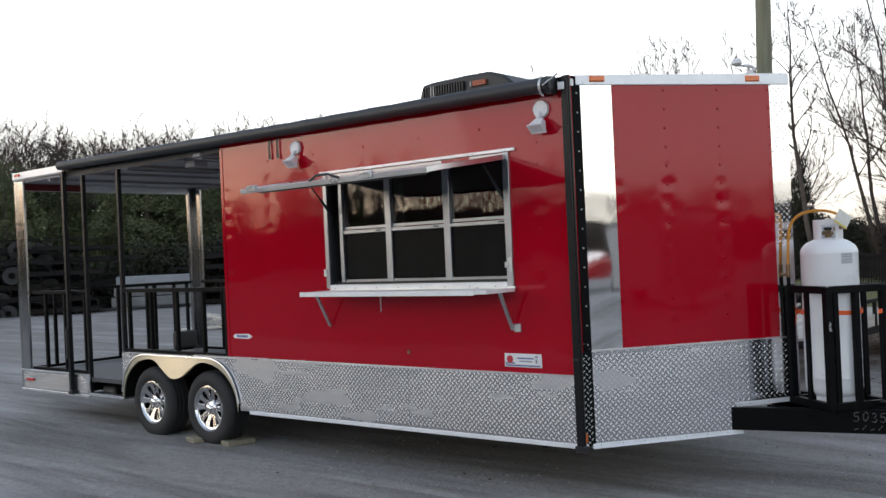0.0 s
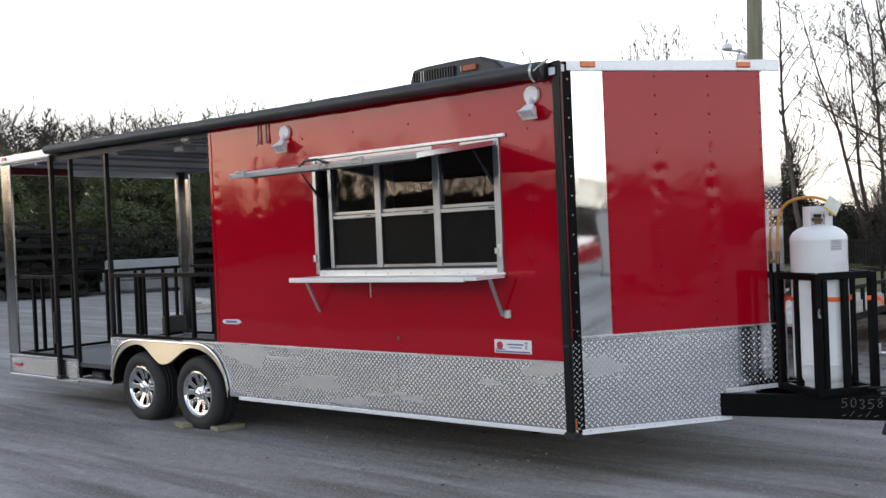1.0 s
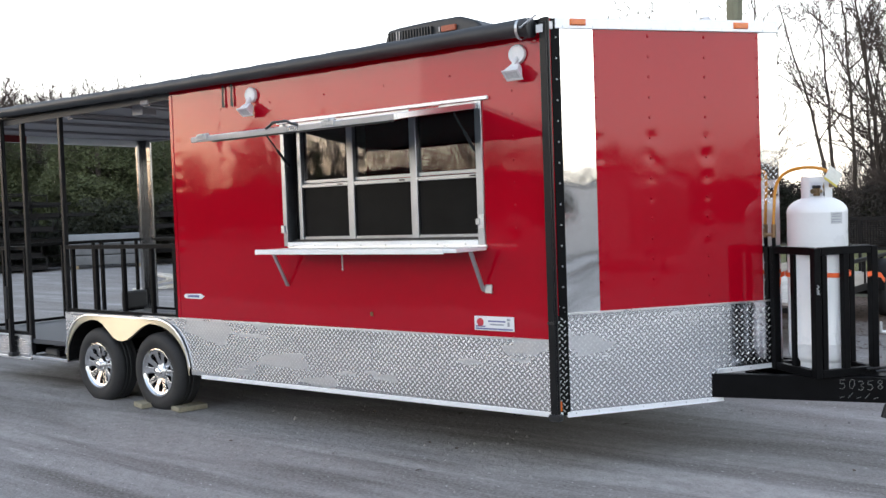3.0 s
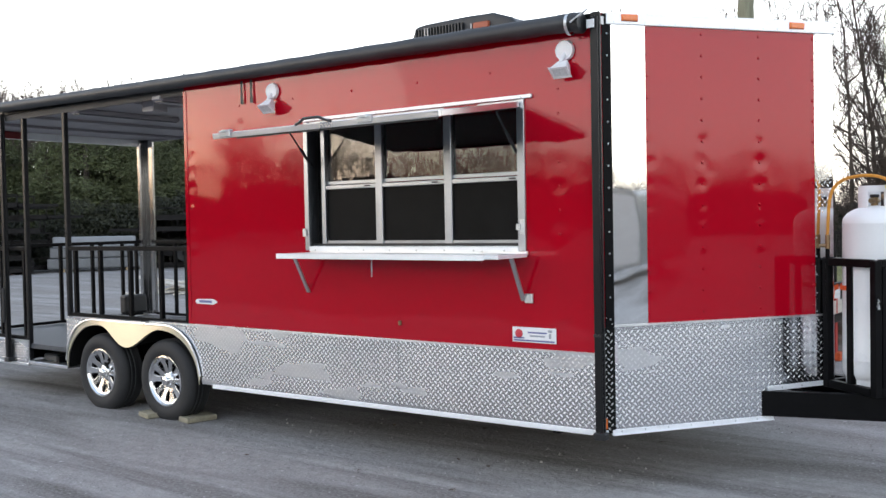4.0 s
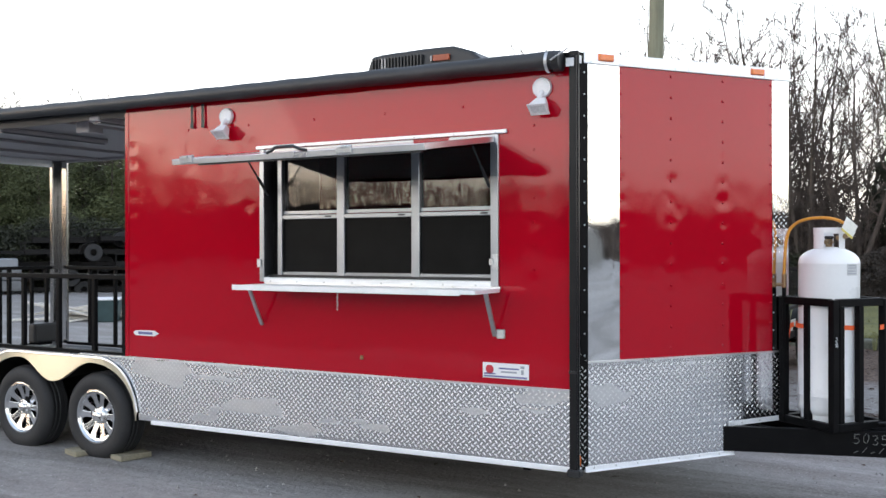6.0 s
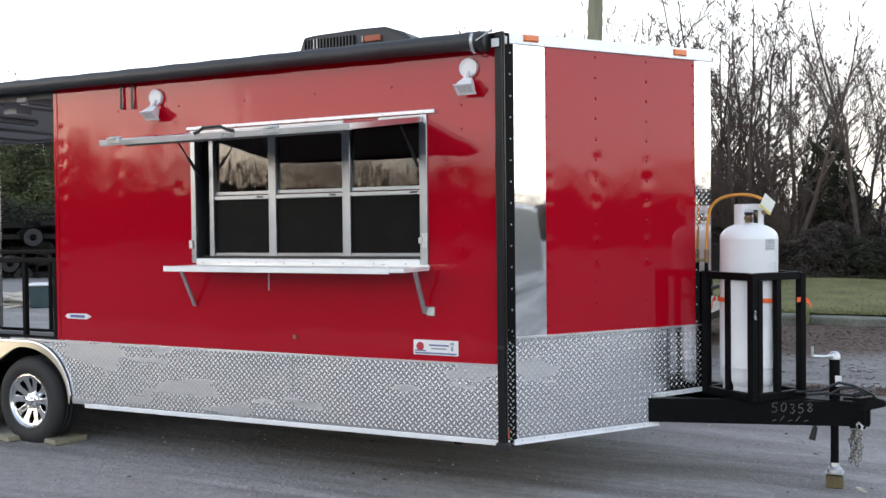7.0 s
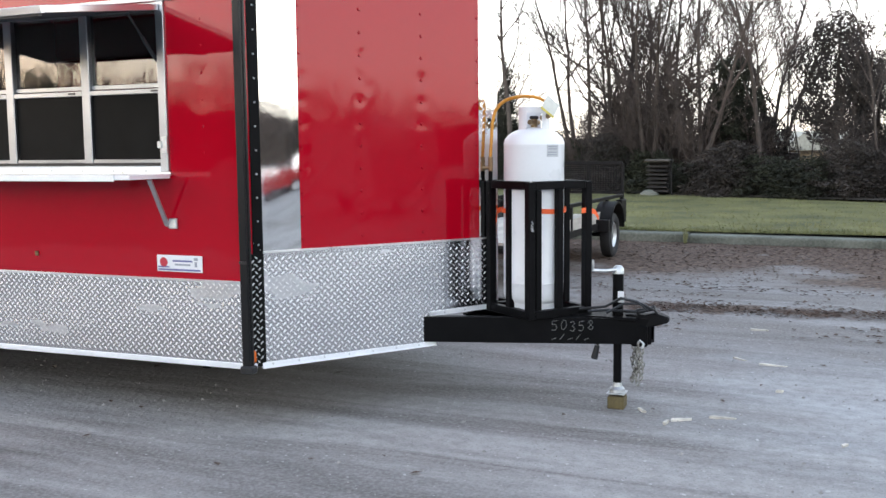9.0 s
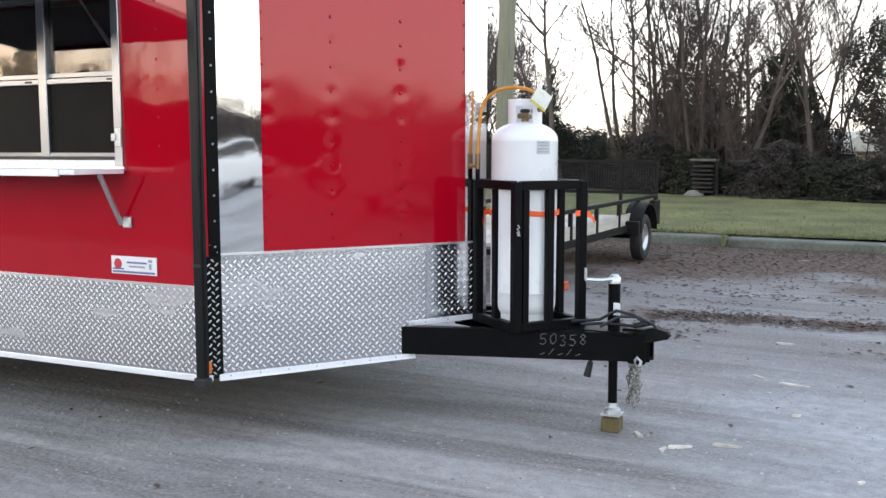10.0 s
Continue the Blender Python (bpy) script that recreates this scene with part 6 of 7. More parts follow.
def build_utility_trailer():
    xr, xl, yb, yf = -3.24, -4.92, 15.95, 10.8
    u = thing("utility_trailer", "black open utility trailer with a mesh ramp and pale deck", "trailer", at=(-4.08, 13.4, 0), world_coords=True)
    fr = Geo()
    for x in (xr, xl):
        fr.bar((x, yf, 0.50), (x, yb, 0.50), 0.06, 0.09)
    for y in np.linspace(yf, yb, 7):
        fr.bar((xl, y, 0.48), (xr, y, 0.48), 0.05, 0.06)
    part("deck_frame", fr, STOCK, u)
    for k in range(8):
        x = xl + 0.04 + (xr - xl - 0.08) * k / 8
        part("deck_board", Geo().box(x, x + 0.19, yf + 0.05, yb - 0.05, 0.532, 0.565), PLY, u)
    for x in (xr, xl):
        part("side_rail", Geo().bar((x, yf, 0.88), (x, yb, 0.88), 0.05, 0.05), STOCK, u, bevel=0.004)
        for y in np.linspace(yf, yb, 6):
            part("stake", Geo().bar((x, y, 0.545), (x, y, 0.856), 0.045, up=(1, 0, 0)), STOCK, u)
        part("kick_plate", Geo().box(x - 0.004, x + 0.004, yf, yb, 0.545, 0.70), PLY, u, "pale side board")
    # upright mesh ramp gate
    gate = part("ramp_gate", Geo().bar((xl, yb + 0.06, 1.40), (xr, yb + 0.06, 1.40), 0.05, 0.05), STOCK, u, "upright steel ramp gate")
    for z in (0.47, 0.92):
        part("gate_rail", Geo().bar((xl, yb + 0.06, z), (xr, yb + 0.06, z), 0.05, 0.05), STOCK, gate)
    for k in range(4):
        x = xl + (xr - xl) * k / 3
        part("gate_stile", Geo().bar((x, yb + 0.06, 0.5), (x, yb + 0.06, 1.375), 0.045, up=(1, 0, 0)), STOCK, gate)
    mesh = Geo()
    for k in range(40):
        x = xl + (xr - xl) * (k + 0.5) / 40
        mesh.bar((x, yb + 0.06, 0.9), (x, yb + 0.06, 1.39), 0.012, up=(1, 0, 0))
    for k in range(14):
        mesh.bar((xl, yb + 0.05, 0.93 + 0.034 * k), (xr, yb + 0.05, 0.93 + 0.034 * k), 0.012)
    tagged(part("gate_mesh", mesh, STOCK, gate), kind="stuff")
    part("gate_latch", Geo().box(xr - 0.02, xr + 0.07, yb - 0.3, yb + 0.05, 0.45, 0.82), STOCK, u, bevel=0.01)
    # wheels and fenders
    for x, s in ((xr + 0.06, 1), (xl - 0.06, -1)):
        y = 14.85
        m = Matrix.Translation((x, y, 0.335)) @ pose(0, 0, 0, 0, 90 * s, 0)
        w = part("wheel", Geo().lathe([(0.19, 0.06), (0.22, 0.085), (0.29, 0.09), (0.325, 0.07), (0.335, 0.04), (0.335, -0.04), (0.325, -0.07), (0.2, -0.08)], m, 32), RUBBER, u, "dark tyre on a pale steel rim", smooth=True)
        part("rim", Geo().lathe([(0.192, 0.06), (0.18, 0.07), (0.165, 0.05), (0.12, 0.03), (0.06, 0.05), (0.0, 0.055)], m, 24), STEEL, w, smooth=True)
        rows = []
        for k in range(15):
            a = math.pi * (0.02 + 0.96 * k / 14)
            yy, zz = y + 0.46 * math.cos(a), 0.40 + 0.44 * math.sin(a) ** 0.8
            rows.append([(x - 0.13, yy, zz), (x + 0.13, yy, zz), (x + 0.13 * 1.0, yy * 0.995 + y * 0.005, zz - 0.03 if s > 0 else zz), (x - 0.13, yy, zz - 0.008)])
        part("fender", Geo().strip(rows, closed=True), STOCK, u, "rounded black fender", smooth=True)
        part("axle", Geo().tube([(x, y, 0.335), (-4.08, y, 0.335)], 0.03, 8), STOCK, u)
    part("fender_step", Geo().box(xr - 0.05, xr + 0.19, 14.23, 14.33, 0.42, 0.60), STOCK, u, bevel=0.01)
    part("stand_leg", Geo().bar((-3.27, 11.55, 0.1), (-3.27, 11.55, 0.72), 0.07, up=(1, 0, 0)), mat("red_enamel", (0.35, 0.03, 0.02), rough=0.5), u, "red steel stand leg", bevel=0.005)
    part("stand_foot", Geo().box(-3.36, -3.18, 11.47, 11.63, 0.0, 0.1), mat("orange_enamel", (0.5, 0.08, 0.02), rough=0.5), u, bevel=0.01)


build_utility_trailer()


def build_stock_trailers():
    """Stacked bare trailer frames at the far side of the yard."""
    def frame_unit():
        t = thing("trailer_frame", "bare black trailer frame in a stack", "trailer frame", group="stacked trailer frames")
        g = Geo()
        for y in (-0.95, 0.95):
            g.bar((-2.7, y, 0.42), (2.7, y, 0.42), 0.06, 0.14)
            g.bar((-2.7, y, 0.78), (2.7, y, 0.78), 0.04, 0.04)
            for x in (-2.7, -1.4, 1.4, 2.7):
                g.bar((x, y, 0.45), (x, y, 0.78), 0.04, up=(1, 0, 0))
        for x in np.linspace(-2.6, 2.6, 8):
            g.bar((x, -0.95, 0.45), (x, 0.95, 0.45), 0.05, 0.08)
        g.bar((2.7, -0.8, 0.42), (3.8, 0, 0.42), 0.06, 0.1).bar((2.7, 0.8, 0.42), (3.8, 0, 0.42), 0.06, 0.1)
        part("steel_frame", g, STOCK, t)
        part("deck_sheet", Geo().box(-2.66, 2.66, -0.91, 0.91, 0.50, 0.52), STOCK, t)
        for x in (-1.9, 1.9):
            part("bearer", Geo().box(x - 0.06, x + 0.06, -0.95, 0.95, 0.29, 0.35), STOCK, t)
        part("axle", Geo().tube([(0.0, -1.05, 0.38), (0.0, 1.05, 0.38)], 0.04, 8), STOCK, t)
        for y in (-1.1, 1.1):
            rows = []
            for k in range(13):
                a = math.pi * k / 12
                rows.append([(0.9 * math.cos(a), y - 0.13, 0.40 + 0.42 * math.sin(a) ** 0.6), (0.9 * math.cos(a), y + 0.13, 0.40 + 0.42 * math.sin(a) ** 0.6)])
            part("fender", Geo().strip(rows), WORN, t, "worn black fender", smooth=True)
            part("wheel", Geo().lathe([(0.12, 0.1), (0.2, 0.11), (0.31, 0.1), (0.33, 0.06), (0.33, -0.06), (0.31, -0.1), (0.12, -0.1)], Matrix.Translation((0.42, y, 0.4)) @ pose(0, 0, 0, 90, 0, 0), 20), RUBBER, t, smooth=True)
        return t
    first = frame_unit()
    rng = random.Random(11)
    spots = [(-40.0, 9.0, 62), (-37.2, 12.8, 57), (-35.4, 15.2, 58), (-34.4, 17.2, 52), (-30.2, 25.0, 52), (-28.2, 26.6, 50), (-25.8, 28.6, 40)]
    made = False
    for i, (x, y, a) in enumerate(spots):
        for k in range((7, 7, 6, 6, 5, 5, 4)[i]):
            m = Matrix.Translation((x + rng.uniform(-0.5, 0.5), y + rng.uniform(-0.5, 0.5), 0.46 * k - 0.29)) @ pose(0, 0, 0, rng.uniform(-0.8, 0.8), rng.uniform(-0.8, 0.8), a + rng.choice((0, 0, 180)) + rng.uniform(-11, 11))
            if not made:
                first.matrix_basis, made = m, True
            else:
                copy_thing(first, m)
    # white wrapped bundles and timber at the yard's edge
    for x, y, a, L in ((-31.7, 20.7, 58, 3.3),):
        w = thing("wrapped_bundle", "long bundle in white wrap on the gravel", "bundle", at=(x, y, 0), group="wrapped bundles", turn=pose(0, 0, 0, 0, 0, a))
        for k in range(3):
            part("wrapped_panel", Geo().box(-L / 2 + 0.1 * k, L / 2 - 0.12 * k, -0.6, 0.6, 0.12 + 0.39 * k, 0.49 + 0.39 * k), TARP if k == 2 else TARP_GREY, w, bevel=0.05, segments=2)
        for q in (-L / 3, L / 3):
            part("bearer", Geo().box(q - 0.05, q + 0.05, -0.6, 0.6, 0.0, 0.12), WOOD, w)
    rng = random.Random(3)
    wp = thing("timber_pile", "low untidy pile of sawn boards and offcuts", "timber pile", at=(-19.4, 15.4, 0), turn=pose(0, 0, 0, 0, 0, 35))
    for k in range(24):
        m = Matrix.Translation((rng.uniform(-0.6, 0.6), rng.uniform(-0.7, 0.7), 0.03 + 0.035 * (k // 3))) @ pose(0, 0, 0, rng.uniform(-5, 5), rng.uniform(-9, 9), rng.uniform(-45, 45))
        L = rng.uniform(0.5, 1.4)
        part("board", Geo().box(-L, L, -0.07, 0.07, -0.02, 0.02, m), PLY if k % 2 else CHIP, wp)
    bn = thing("storage_bin", "dark teal plastic bin with a pale rim", "bin", at=(-18.35, 14.95, 0), turn=pose(0, 0, 0, 0, 0, 40))
    teal = mat("teal_plastic", (0.03, 0.06, 0.062), rough=0.5, vary=0.2)
    part("bin_body", Geo().prism([(-0.27, -0.27, 0.0), (0.27, -0.27, 0.0), (0.27, 0.27, 0.0), (-0.27, 0.27, 0.0)], [(-0.32, -0.32, 0.5), (0.32, -0.32, 0.5), (0.32, 0.32, 0.5), (-0.32, 0.32, 0.5)]), teal, bn, bevel=0.02)
    part("bin_rim", Geo().box(-0.34, 0.34, -0.34, 0.34, 0.5, 0.545), PLASTIC_W, bn, "pale rim", bevel=0.012)


build_stock_trailers()

# ---- trees ----


def bare_tree_meshes(seed, height, stems=1, limbs=12, twig=1.0, lean=0.0, low=0.25, fine=0.0095, girth=1.0, spread=1.0, extra=()):
    """A leafless tree: tapered, wandering stems, arching limbs, branches and fine twigs."""
    r = random.Random(seed)
    trunk, crown = Geo(), Geo()

    def wander(start, way, length, k, bend, up):
        pts, w = [start], way.normalized()
        for _ in range(k):
            w = (w + Vector((r.gauss(0, bend), r.gauss(0, bend), r.gauss(0, bend) * 0.6 + up))).normalized()
            pts.append(pts[-1] + w * length / k)
        return pts

    def along(pts, t):
        i = min(len(pts) - 2, int(t * (len(pts) - 1)))
        return pts[i].lerp(pts[i + 1], t * (len(pts) - 1) - i), (pts[i + 1] - pts[i]).normalized()

    def thin(r0, r1, k):
        return [r0 + (r1 - r0) * (i / k) ** 0.8 for i in range(k + 1)]

    def offshoot(way, out, up):
        side_way = Vector((r.uniform(-1, 1), r.uniform(-1, 1), r.uniform(-0.5, 0.7)))
        side_way = (side_way - way * side_way.dot(way)).normalized()
        return (way + side_way * out + Vector((0, 0, up))).normalized()

    def branch(start, way, length, radius, level):
        k = (6, 4, 2)[level]
        pts = wander(start, way, length, k, (0.14, 0.14, 0.13)[level], (0.06, 0.05, 0.02)[level])
        radius = max(radius, fine)
        crown.tube(pts, thin(radius, max(fine * 0.45, radius * 0.2), k), 4 if level == 0 else 3, cap=False)
        if level == 2:
            for _ in range(2):
                p, w = along(pts, r.uniform(0.3, 1.0))
                q = p + offshoot(w, 0.8, 0.0) * length * r.uniform(0.4, 0.7)
                e = (q - p).orthogonal().normalized() * fine * 0.6
                crown.add([p - e, p + e, q], [(0, 1, 2)])
            return
        for c in range(int((7, 6)[level] * twig + 0.5)):
            t = 0.2 + 0.8 * (c + r.random()) / (int((7, 6)[level] * twig + 0.5))
            p, w = along(pts, min(t, 0.99))
            branch(p, offshoot(w, r.uniform(0.5, 1.0), 0.1), length * r.uniform(0.3, 0.5) * (1.2 - 0.5 * t), radius * (0.6 - 0.3 * t), level + 1)

    for st in range(stems):
        a = 2 * math.pi * st / stems + r.uniform(-0.5, 0.5)
        off = (0.0 if stems == 1 else 1.0)
        start = Vector((0.13 * off * math.cos(a), 0.13 * off * math.sin(a), -0.2))
        tall = height * (1.0 if st == 0 else r.uniform(0.75, 1.0))
        pts = wander(start, Vector((lean + 0.14 * off * math.cos(a), 0.14 * off * math.sin(a), 1)), tall, 10, 0.075, 0.03)
        r0 = height * 0.0115 * girth * (0.78 if stems > 1 else 1.0)
        trunk.tube(pts, thin(r0, r0 * 0.08, 10), 8, cap=False)
        count = max(4, int(limbs * (1.0 if stems == 1 else 0.7)))
        for i in range(count):
            t = low + (0.97 - low) * (i + r.random()) / count
            p, w = along(pts, t)
            b = i * 2.4 + r.uniform(-0.7, 0.7)
            rise = r.uniform(0.35, 0.9) + 0.7 * t
            branch(p, Vector((math.cos(b), math.sin(b), rise)), tall * (1.08 - t) * r.uniform(0.38, 0.62) * spread, r0 * (1 - 0.85 * t) * 0.5, 0)
        if st == 0:
            for t, b, rise, length in extra:
                p, w = along(pts, t)
                branch(p, Vector((math.cos(b), math.sin(b), rise)), length, r0 * 0.55, 0)
    return mesh_of("trunk", trunk, BARK, smooth=True), mesh_of("crown", crown, TWIG)


def foliage(seed, shape, count, size, material, lift=0.0):
    """A crown of small tufts, thicker towards its outside, with gaps."""
    r = random.Random(seed)
    g = Geo()
    made = 0
    while made < count:
        p = Vector((r.uniform(-1, 1), r.uniform(-1, 1), r.uniform(0, 1)))
        w = shape(p.z)
        d = math.hypot(p.x, p.y)
        lump = 0.72 + 0.5 * noise.noise(Vector((p.x * 2.3 + seed, p.y * 2.3, p.z * 5)))
        if d > w * lump or (d < w * lump * 0.45 and r.random() < 0.6):
            continue
        if noise.noise(Vector((p.x * 3.5, p.y * 3.5 + seed, p.z * 9))) < -0.22:
            continue
        made += 1
        s = size * r.uniform(0.5, 1.3)
        a, b = Vector((r.gauss(0, 1), r.gauss(0, 1), r.gauss(0, 0.7))).normalized(), Vector((r.gauss(0, 1), r.gauss(0, 1), r.gauss(0, 1))).normalized()
        c = a.cross(b).normalized()
        g.f.append((len(g.v), len(g.v) + 1, len(g.v) + 2))
        g.v += [(p.x, p.y, p.z + lift, a * s, c * s * 0.35)]
        g.v += [None, None]
    return g


def foliage_mesh(name, seed, shape, width, height, count, size, material, lift=0.0):
    g = foliage(seed, shape, count, size, material)
    out = Geo()
    for i in range(0, len(g.v), 3):
        x, y, z, a, c = g.v[i]
        p = Vector((x * width, y * width, z * height + lift))
        out.v += [tuple(p - a * 0.4 - c), tuple(p - a * 0.4 + c), tuple(p + a * 0.8)]
    out.f = [(i, i + 1, i + 2) for i in range(0, len(out.v), 3)]
    me = bpy.data.meshes.new(name)
    me.from_pydata(out.v, [], out.f)
    me.materials.append(material)
    return me


def cone_shape(z):
    return max(0.05, 1.0 - z ** 1.3) * (0.75 if z < 0.08 else 1)


def round_shape(z):
    return math.sqrt(max(0.0, 1 - (2 * z - 1) ** 2)) * 0.95 + 0.05


def mound_shape(z):
    return math.sqrt(max(0.0, 1 - z * z))


BARE = [bare_tree_meshes(100 + i, 10.0, (1, 2, 3, 1, 2, 1)[i], 13, 1.0, (-0.08, 0.05, 0.0, 0.12, -0.03, 0.03)[i], (0.3, 0.22, 0.25, 0.2, 0.3, 0.26)[i]) for i in range(6)]
FAR = [bare_tree_meshes(150 + i, 9.6, (2, 1, 3)[i], 12, 0.85, (0.08, -0.06, 0.0)[i], 0.3, 0.0125, 1.0, 1.6) for i in range(3)]
THICKET = [bare_tree_meshes(170 + i, 5.0, 4, 12, 1.0, (0.1, -0.1)[i], 0.05, 0.010, 0.8) for i in range(2)]
FORKED = bare_tree_meshes(211, 10.5, 3, 13, 1.0, 0.0, 0.35, 0.011, 1.0, 1.0, ((0.40, 3.3, 0.62, 3.2), (0.55, 0.3, 0.9, 2.6)))
LEANING = bare_tree_meshes(214, 10.5, 1, 15, 0.9, -0.15, 0.4, 0.010, 1.0, 0.75, ((0.52, 3.0, 1.1, 2.4),))
stem = mesh_of("trunk", Geo().tube([(0, 0, -0.2), (0, 0, 3), (0.05, 0, 6.2)], [0.14, 0.09, 0.02], 7), BARK, smooth=True)
CEDAR = [(stem, foliage_mesh("crown", 20 + i, cone_shape, 1.9, 6.6, 14000, 0.11, NEEDLE, 0.3)) for i in range(3)]
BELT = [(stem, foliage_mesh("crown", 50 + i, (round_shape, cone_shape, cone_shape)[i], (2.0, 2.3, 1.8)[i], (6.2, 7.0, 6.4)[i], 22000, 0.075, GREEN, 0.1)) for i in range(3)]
CLUMP = [(stem, foliage_mesh("crown", 40 + i, round_shape, 1.7, 4.2, 15000, 0.1, NEEDLE, 2.0)) for i in range(1)]
SHRUB = [foliage_mesh("shrub", 60 + i, mound_shape, 1.5, 2.1, 9000, 0.075, NEEDLE) for i in range(3)]
BRUSH = [foliage_mesh("brush", 80 + i, mound_shape, 1.7, 2.2, 11000, 0.075, BROWNLEAF) for i in range(2)]


def tree(name, meshes, x, y, s, sz=None, label="", group="", turn=None, ground=0.0):
    r = random.Random(int(x * 71 + y * 913))
    ob = new(name)
    ob.empty_display_size = 0.1
    ob.matrix_basis = Matrix.Translation((x, y, ground)) @ pose(0, 0, 0, 0, 0, r.uniform(0, 360) if turn is None else turn) @ Matrix.Diagonal((s, s, sz or s, 1))
    tagged(ob, label, "tree", group)
    for nm, me in zip(("trunk", "crown"), meshes):
        o = new(nm, me)
        o.parent = ob


def shrub(me, x, y, s, label, group, z=0.0, sz=None):
    r = random.Random(int(x * 71 + y * 913))
    o = new("shrub", me)
    o.matrix_basis = Matrix.Translation((x, y, z)) @ pose(0, 0, 0, 0, 0, r.uniform(0, 360)) @ Matrix.Diagonal((s, s, sz or s, 1))
    tagged(o, label, "shrub", group)


def plant_woods():
    r = random.Random(77)
    bare = "tall leafless tree with fine twigs"
    ever = "dark green cedar with dense needles"
    # woods beyond the lawn; a gap of open sky is left beside the forked tree
    def bearing(x, y):
        return (x - 0.2) / (y - 1.3)

    def open_gap(x, y):
        return -0.07 < bearing(x, y) < -0.005 or -0.183 < bearing(x, y) < -0.145

    def grow(meshes, x, y, s, sz=None, turn=None, label=bare, name="bare_tree", group="trees of the woods"):
        tree(name, meshes, x, y, s, sz, label, group, turn=turn, ground=0.25)

    for k in range(14):
        x = -8.2 + 9.2 * (k + r.random()) / 14
        y = wood_edge(x) + 1.2 + 11 * r.random() ** 1.4
        b = bearing(x, y)
        if -0.34 < b < -0.262 or b > -0.07:
            continue
        s = r.uniform(0.8, 1.1)
        grow(BARE[k % 6], x, y, s, s * r.uniform(0.85, 1.05))
    for k in range(13):
        x = 1.5 + 17 * (k + r.random()) / 13
        y = wood_edge(x) + 2 + 13 * r.random()
        s = r.uniform(0.6, 0.95)
        grow(BARE[(k + 2) % 6], x, y, s, s * r.uniform(0.85, 1.05))
    for k in range(9):
        x = -20 + 8.2 * (k + r.random()) / 9
        y = wood_edge(x) + 2 + 9 * r.random()
        if bearing(x, y) > -0.34:
            continue
        s = r.uniform(0.6, 0.85)
        grow(BARE[(k + 1) % 6], x, y, s, s * r.uniform(0.85, 1.0))
    # the forked tree with a long low limb, and the leaning one in the cedar
    grow(FORKED, -8.15, 32.2, 1.0, 1.0, 0)
    grow(BARE[3], -7.1, 32.6, 0.95, 1.05, 150)
    grow(LEANING, -10.15, 31.8, 1.0, 1.0, 0)
    grow(BARE[0], -11.3, 33.6, 0.75, 0.95, 40)
    # slight bare trees in front of the house
    for x, y, s, sz, i in ((-1.9, 35.0, 0.45, 0.8, 0), (-1.2, 36.5, 0.4, 0.62, 4), (0.9, 36.5, 0.45, 0.6, 5)):
        grow(BARE[i], x, y, s, sz)
    # dark many-stemmed group and single trunks along the edge
    for x, y, s, sz, i, t in ((-5.75, 31.3, 1.05, 1.0, 2, 20), (-5.2, 32.6, 1.1, 1.05, 1, 80), (-6.4, 33.2, 1.0, 1.05, 2, 200), (-3.95, 30.8, 0.8, 1.0, 5, 10), (-2.2, 30.6, 0.8, 0.95, 3, 100), (1.0, 29.6, 0.5, 0.72, 5, 60), (2.5, 30.5, 0.55, 0.85, 0, 30)):
        grow(BARE[i], x, y, s, sz, t)
    for k in range(26):
        x = (-7.6 + 3.6 * (k + r.random()) / 12) if k < 12 else (-13 + 24 * (k - 12 + r.random()) / 14)
        y = wood_edge(x) + 1.3 + 3.2 * r.random()
        if -0.335 < bearing(x, y) < -0.268 or -0.07 < bearing(x, y) < -0.005:
            continue
        s = r.uniform(0.75, 1.1) if k < 12 else r.uniform(0.45, 0.8)
        grow(THICKET[k % 2], x, y, s, s * r.uniform(0.9, 1.1), None, "dense leafless young tree at the wood edge", "young_tree", "young trees")
    grow(CLUMP[0], -3.15, 31.6, 0.66, 0.68, None, "dark rounded juniper among bare trunks", "cedar", "cedars")
    for x, y, s, sz in ((-10.9, 32.6, 0.62, 0.68), (-12.0, 33.4, 0.6, 0.6), (-6.9, 34.5, 0.6, 0.6), (-15.5, 36.0, 0.9, 0.75)):
        grow(CEDAR[int(abs(x)) % 3], x, y, s, sz, None, ever, "cedar", "cedars")
    brown = (CEDAR[0][0], foliage_mesh("crown", 33, round_shape, 1.9, 4.9, 24000, 0.085, DUSKY, 1.4))
    for x, y, s, sz in ((-0.2, 31.5, 0.8, 0.86), (1.0, 33.5, 0.7, 0.7), (6.8, 31, 1.0, 0.85), (10.5, 33, 1.1, 0.95)):
        grow(brown, x, y, s, sz, None, "broad dusky brown-green cedar", "broad_cedar", "cedars")

    for k in range(44):
        x = -14 + 34 * (k + r.random()) / 44
        y = wood_edge(x) + 0.5 + 1.6 * r.random()
        low = 0.78 if open_gap(x, y) else 1.0
        shrub((SHRUB + BRUSH)[k % 5 if k % 4 else 0], x, y, r.uniform(0.65, 1.05), "dark evergreen shrub at the wood edge", "hedge shrubs", 0.2, low * r.uniform(0.62, 0.9))
    for k in range(36):
        x = -16 + 36 * (k + r.random()) / 36
        y = wood_edge(x) + 3.5 + 5 * r.random()
        if open_gap(x, y):
            continue
        shrub((SHRUB + BRUSH)[k % 5], x, y, r.uniform(1.0, 1.5), "tangled dark undergrowth inside the woods", "undergrowth", 0.2, r.uniform(0.8, 1.15))
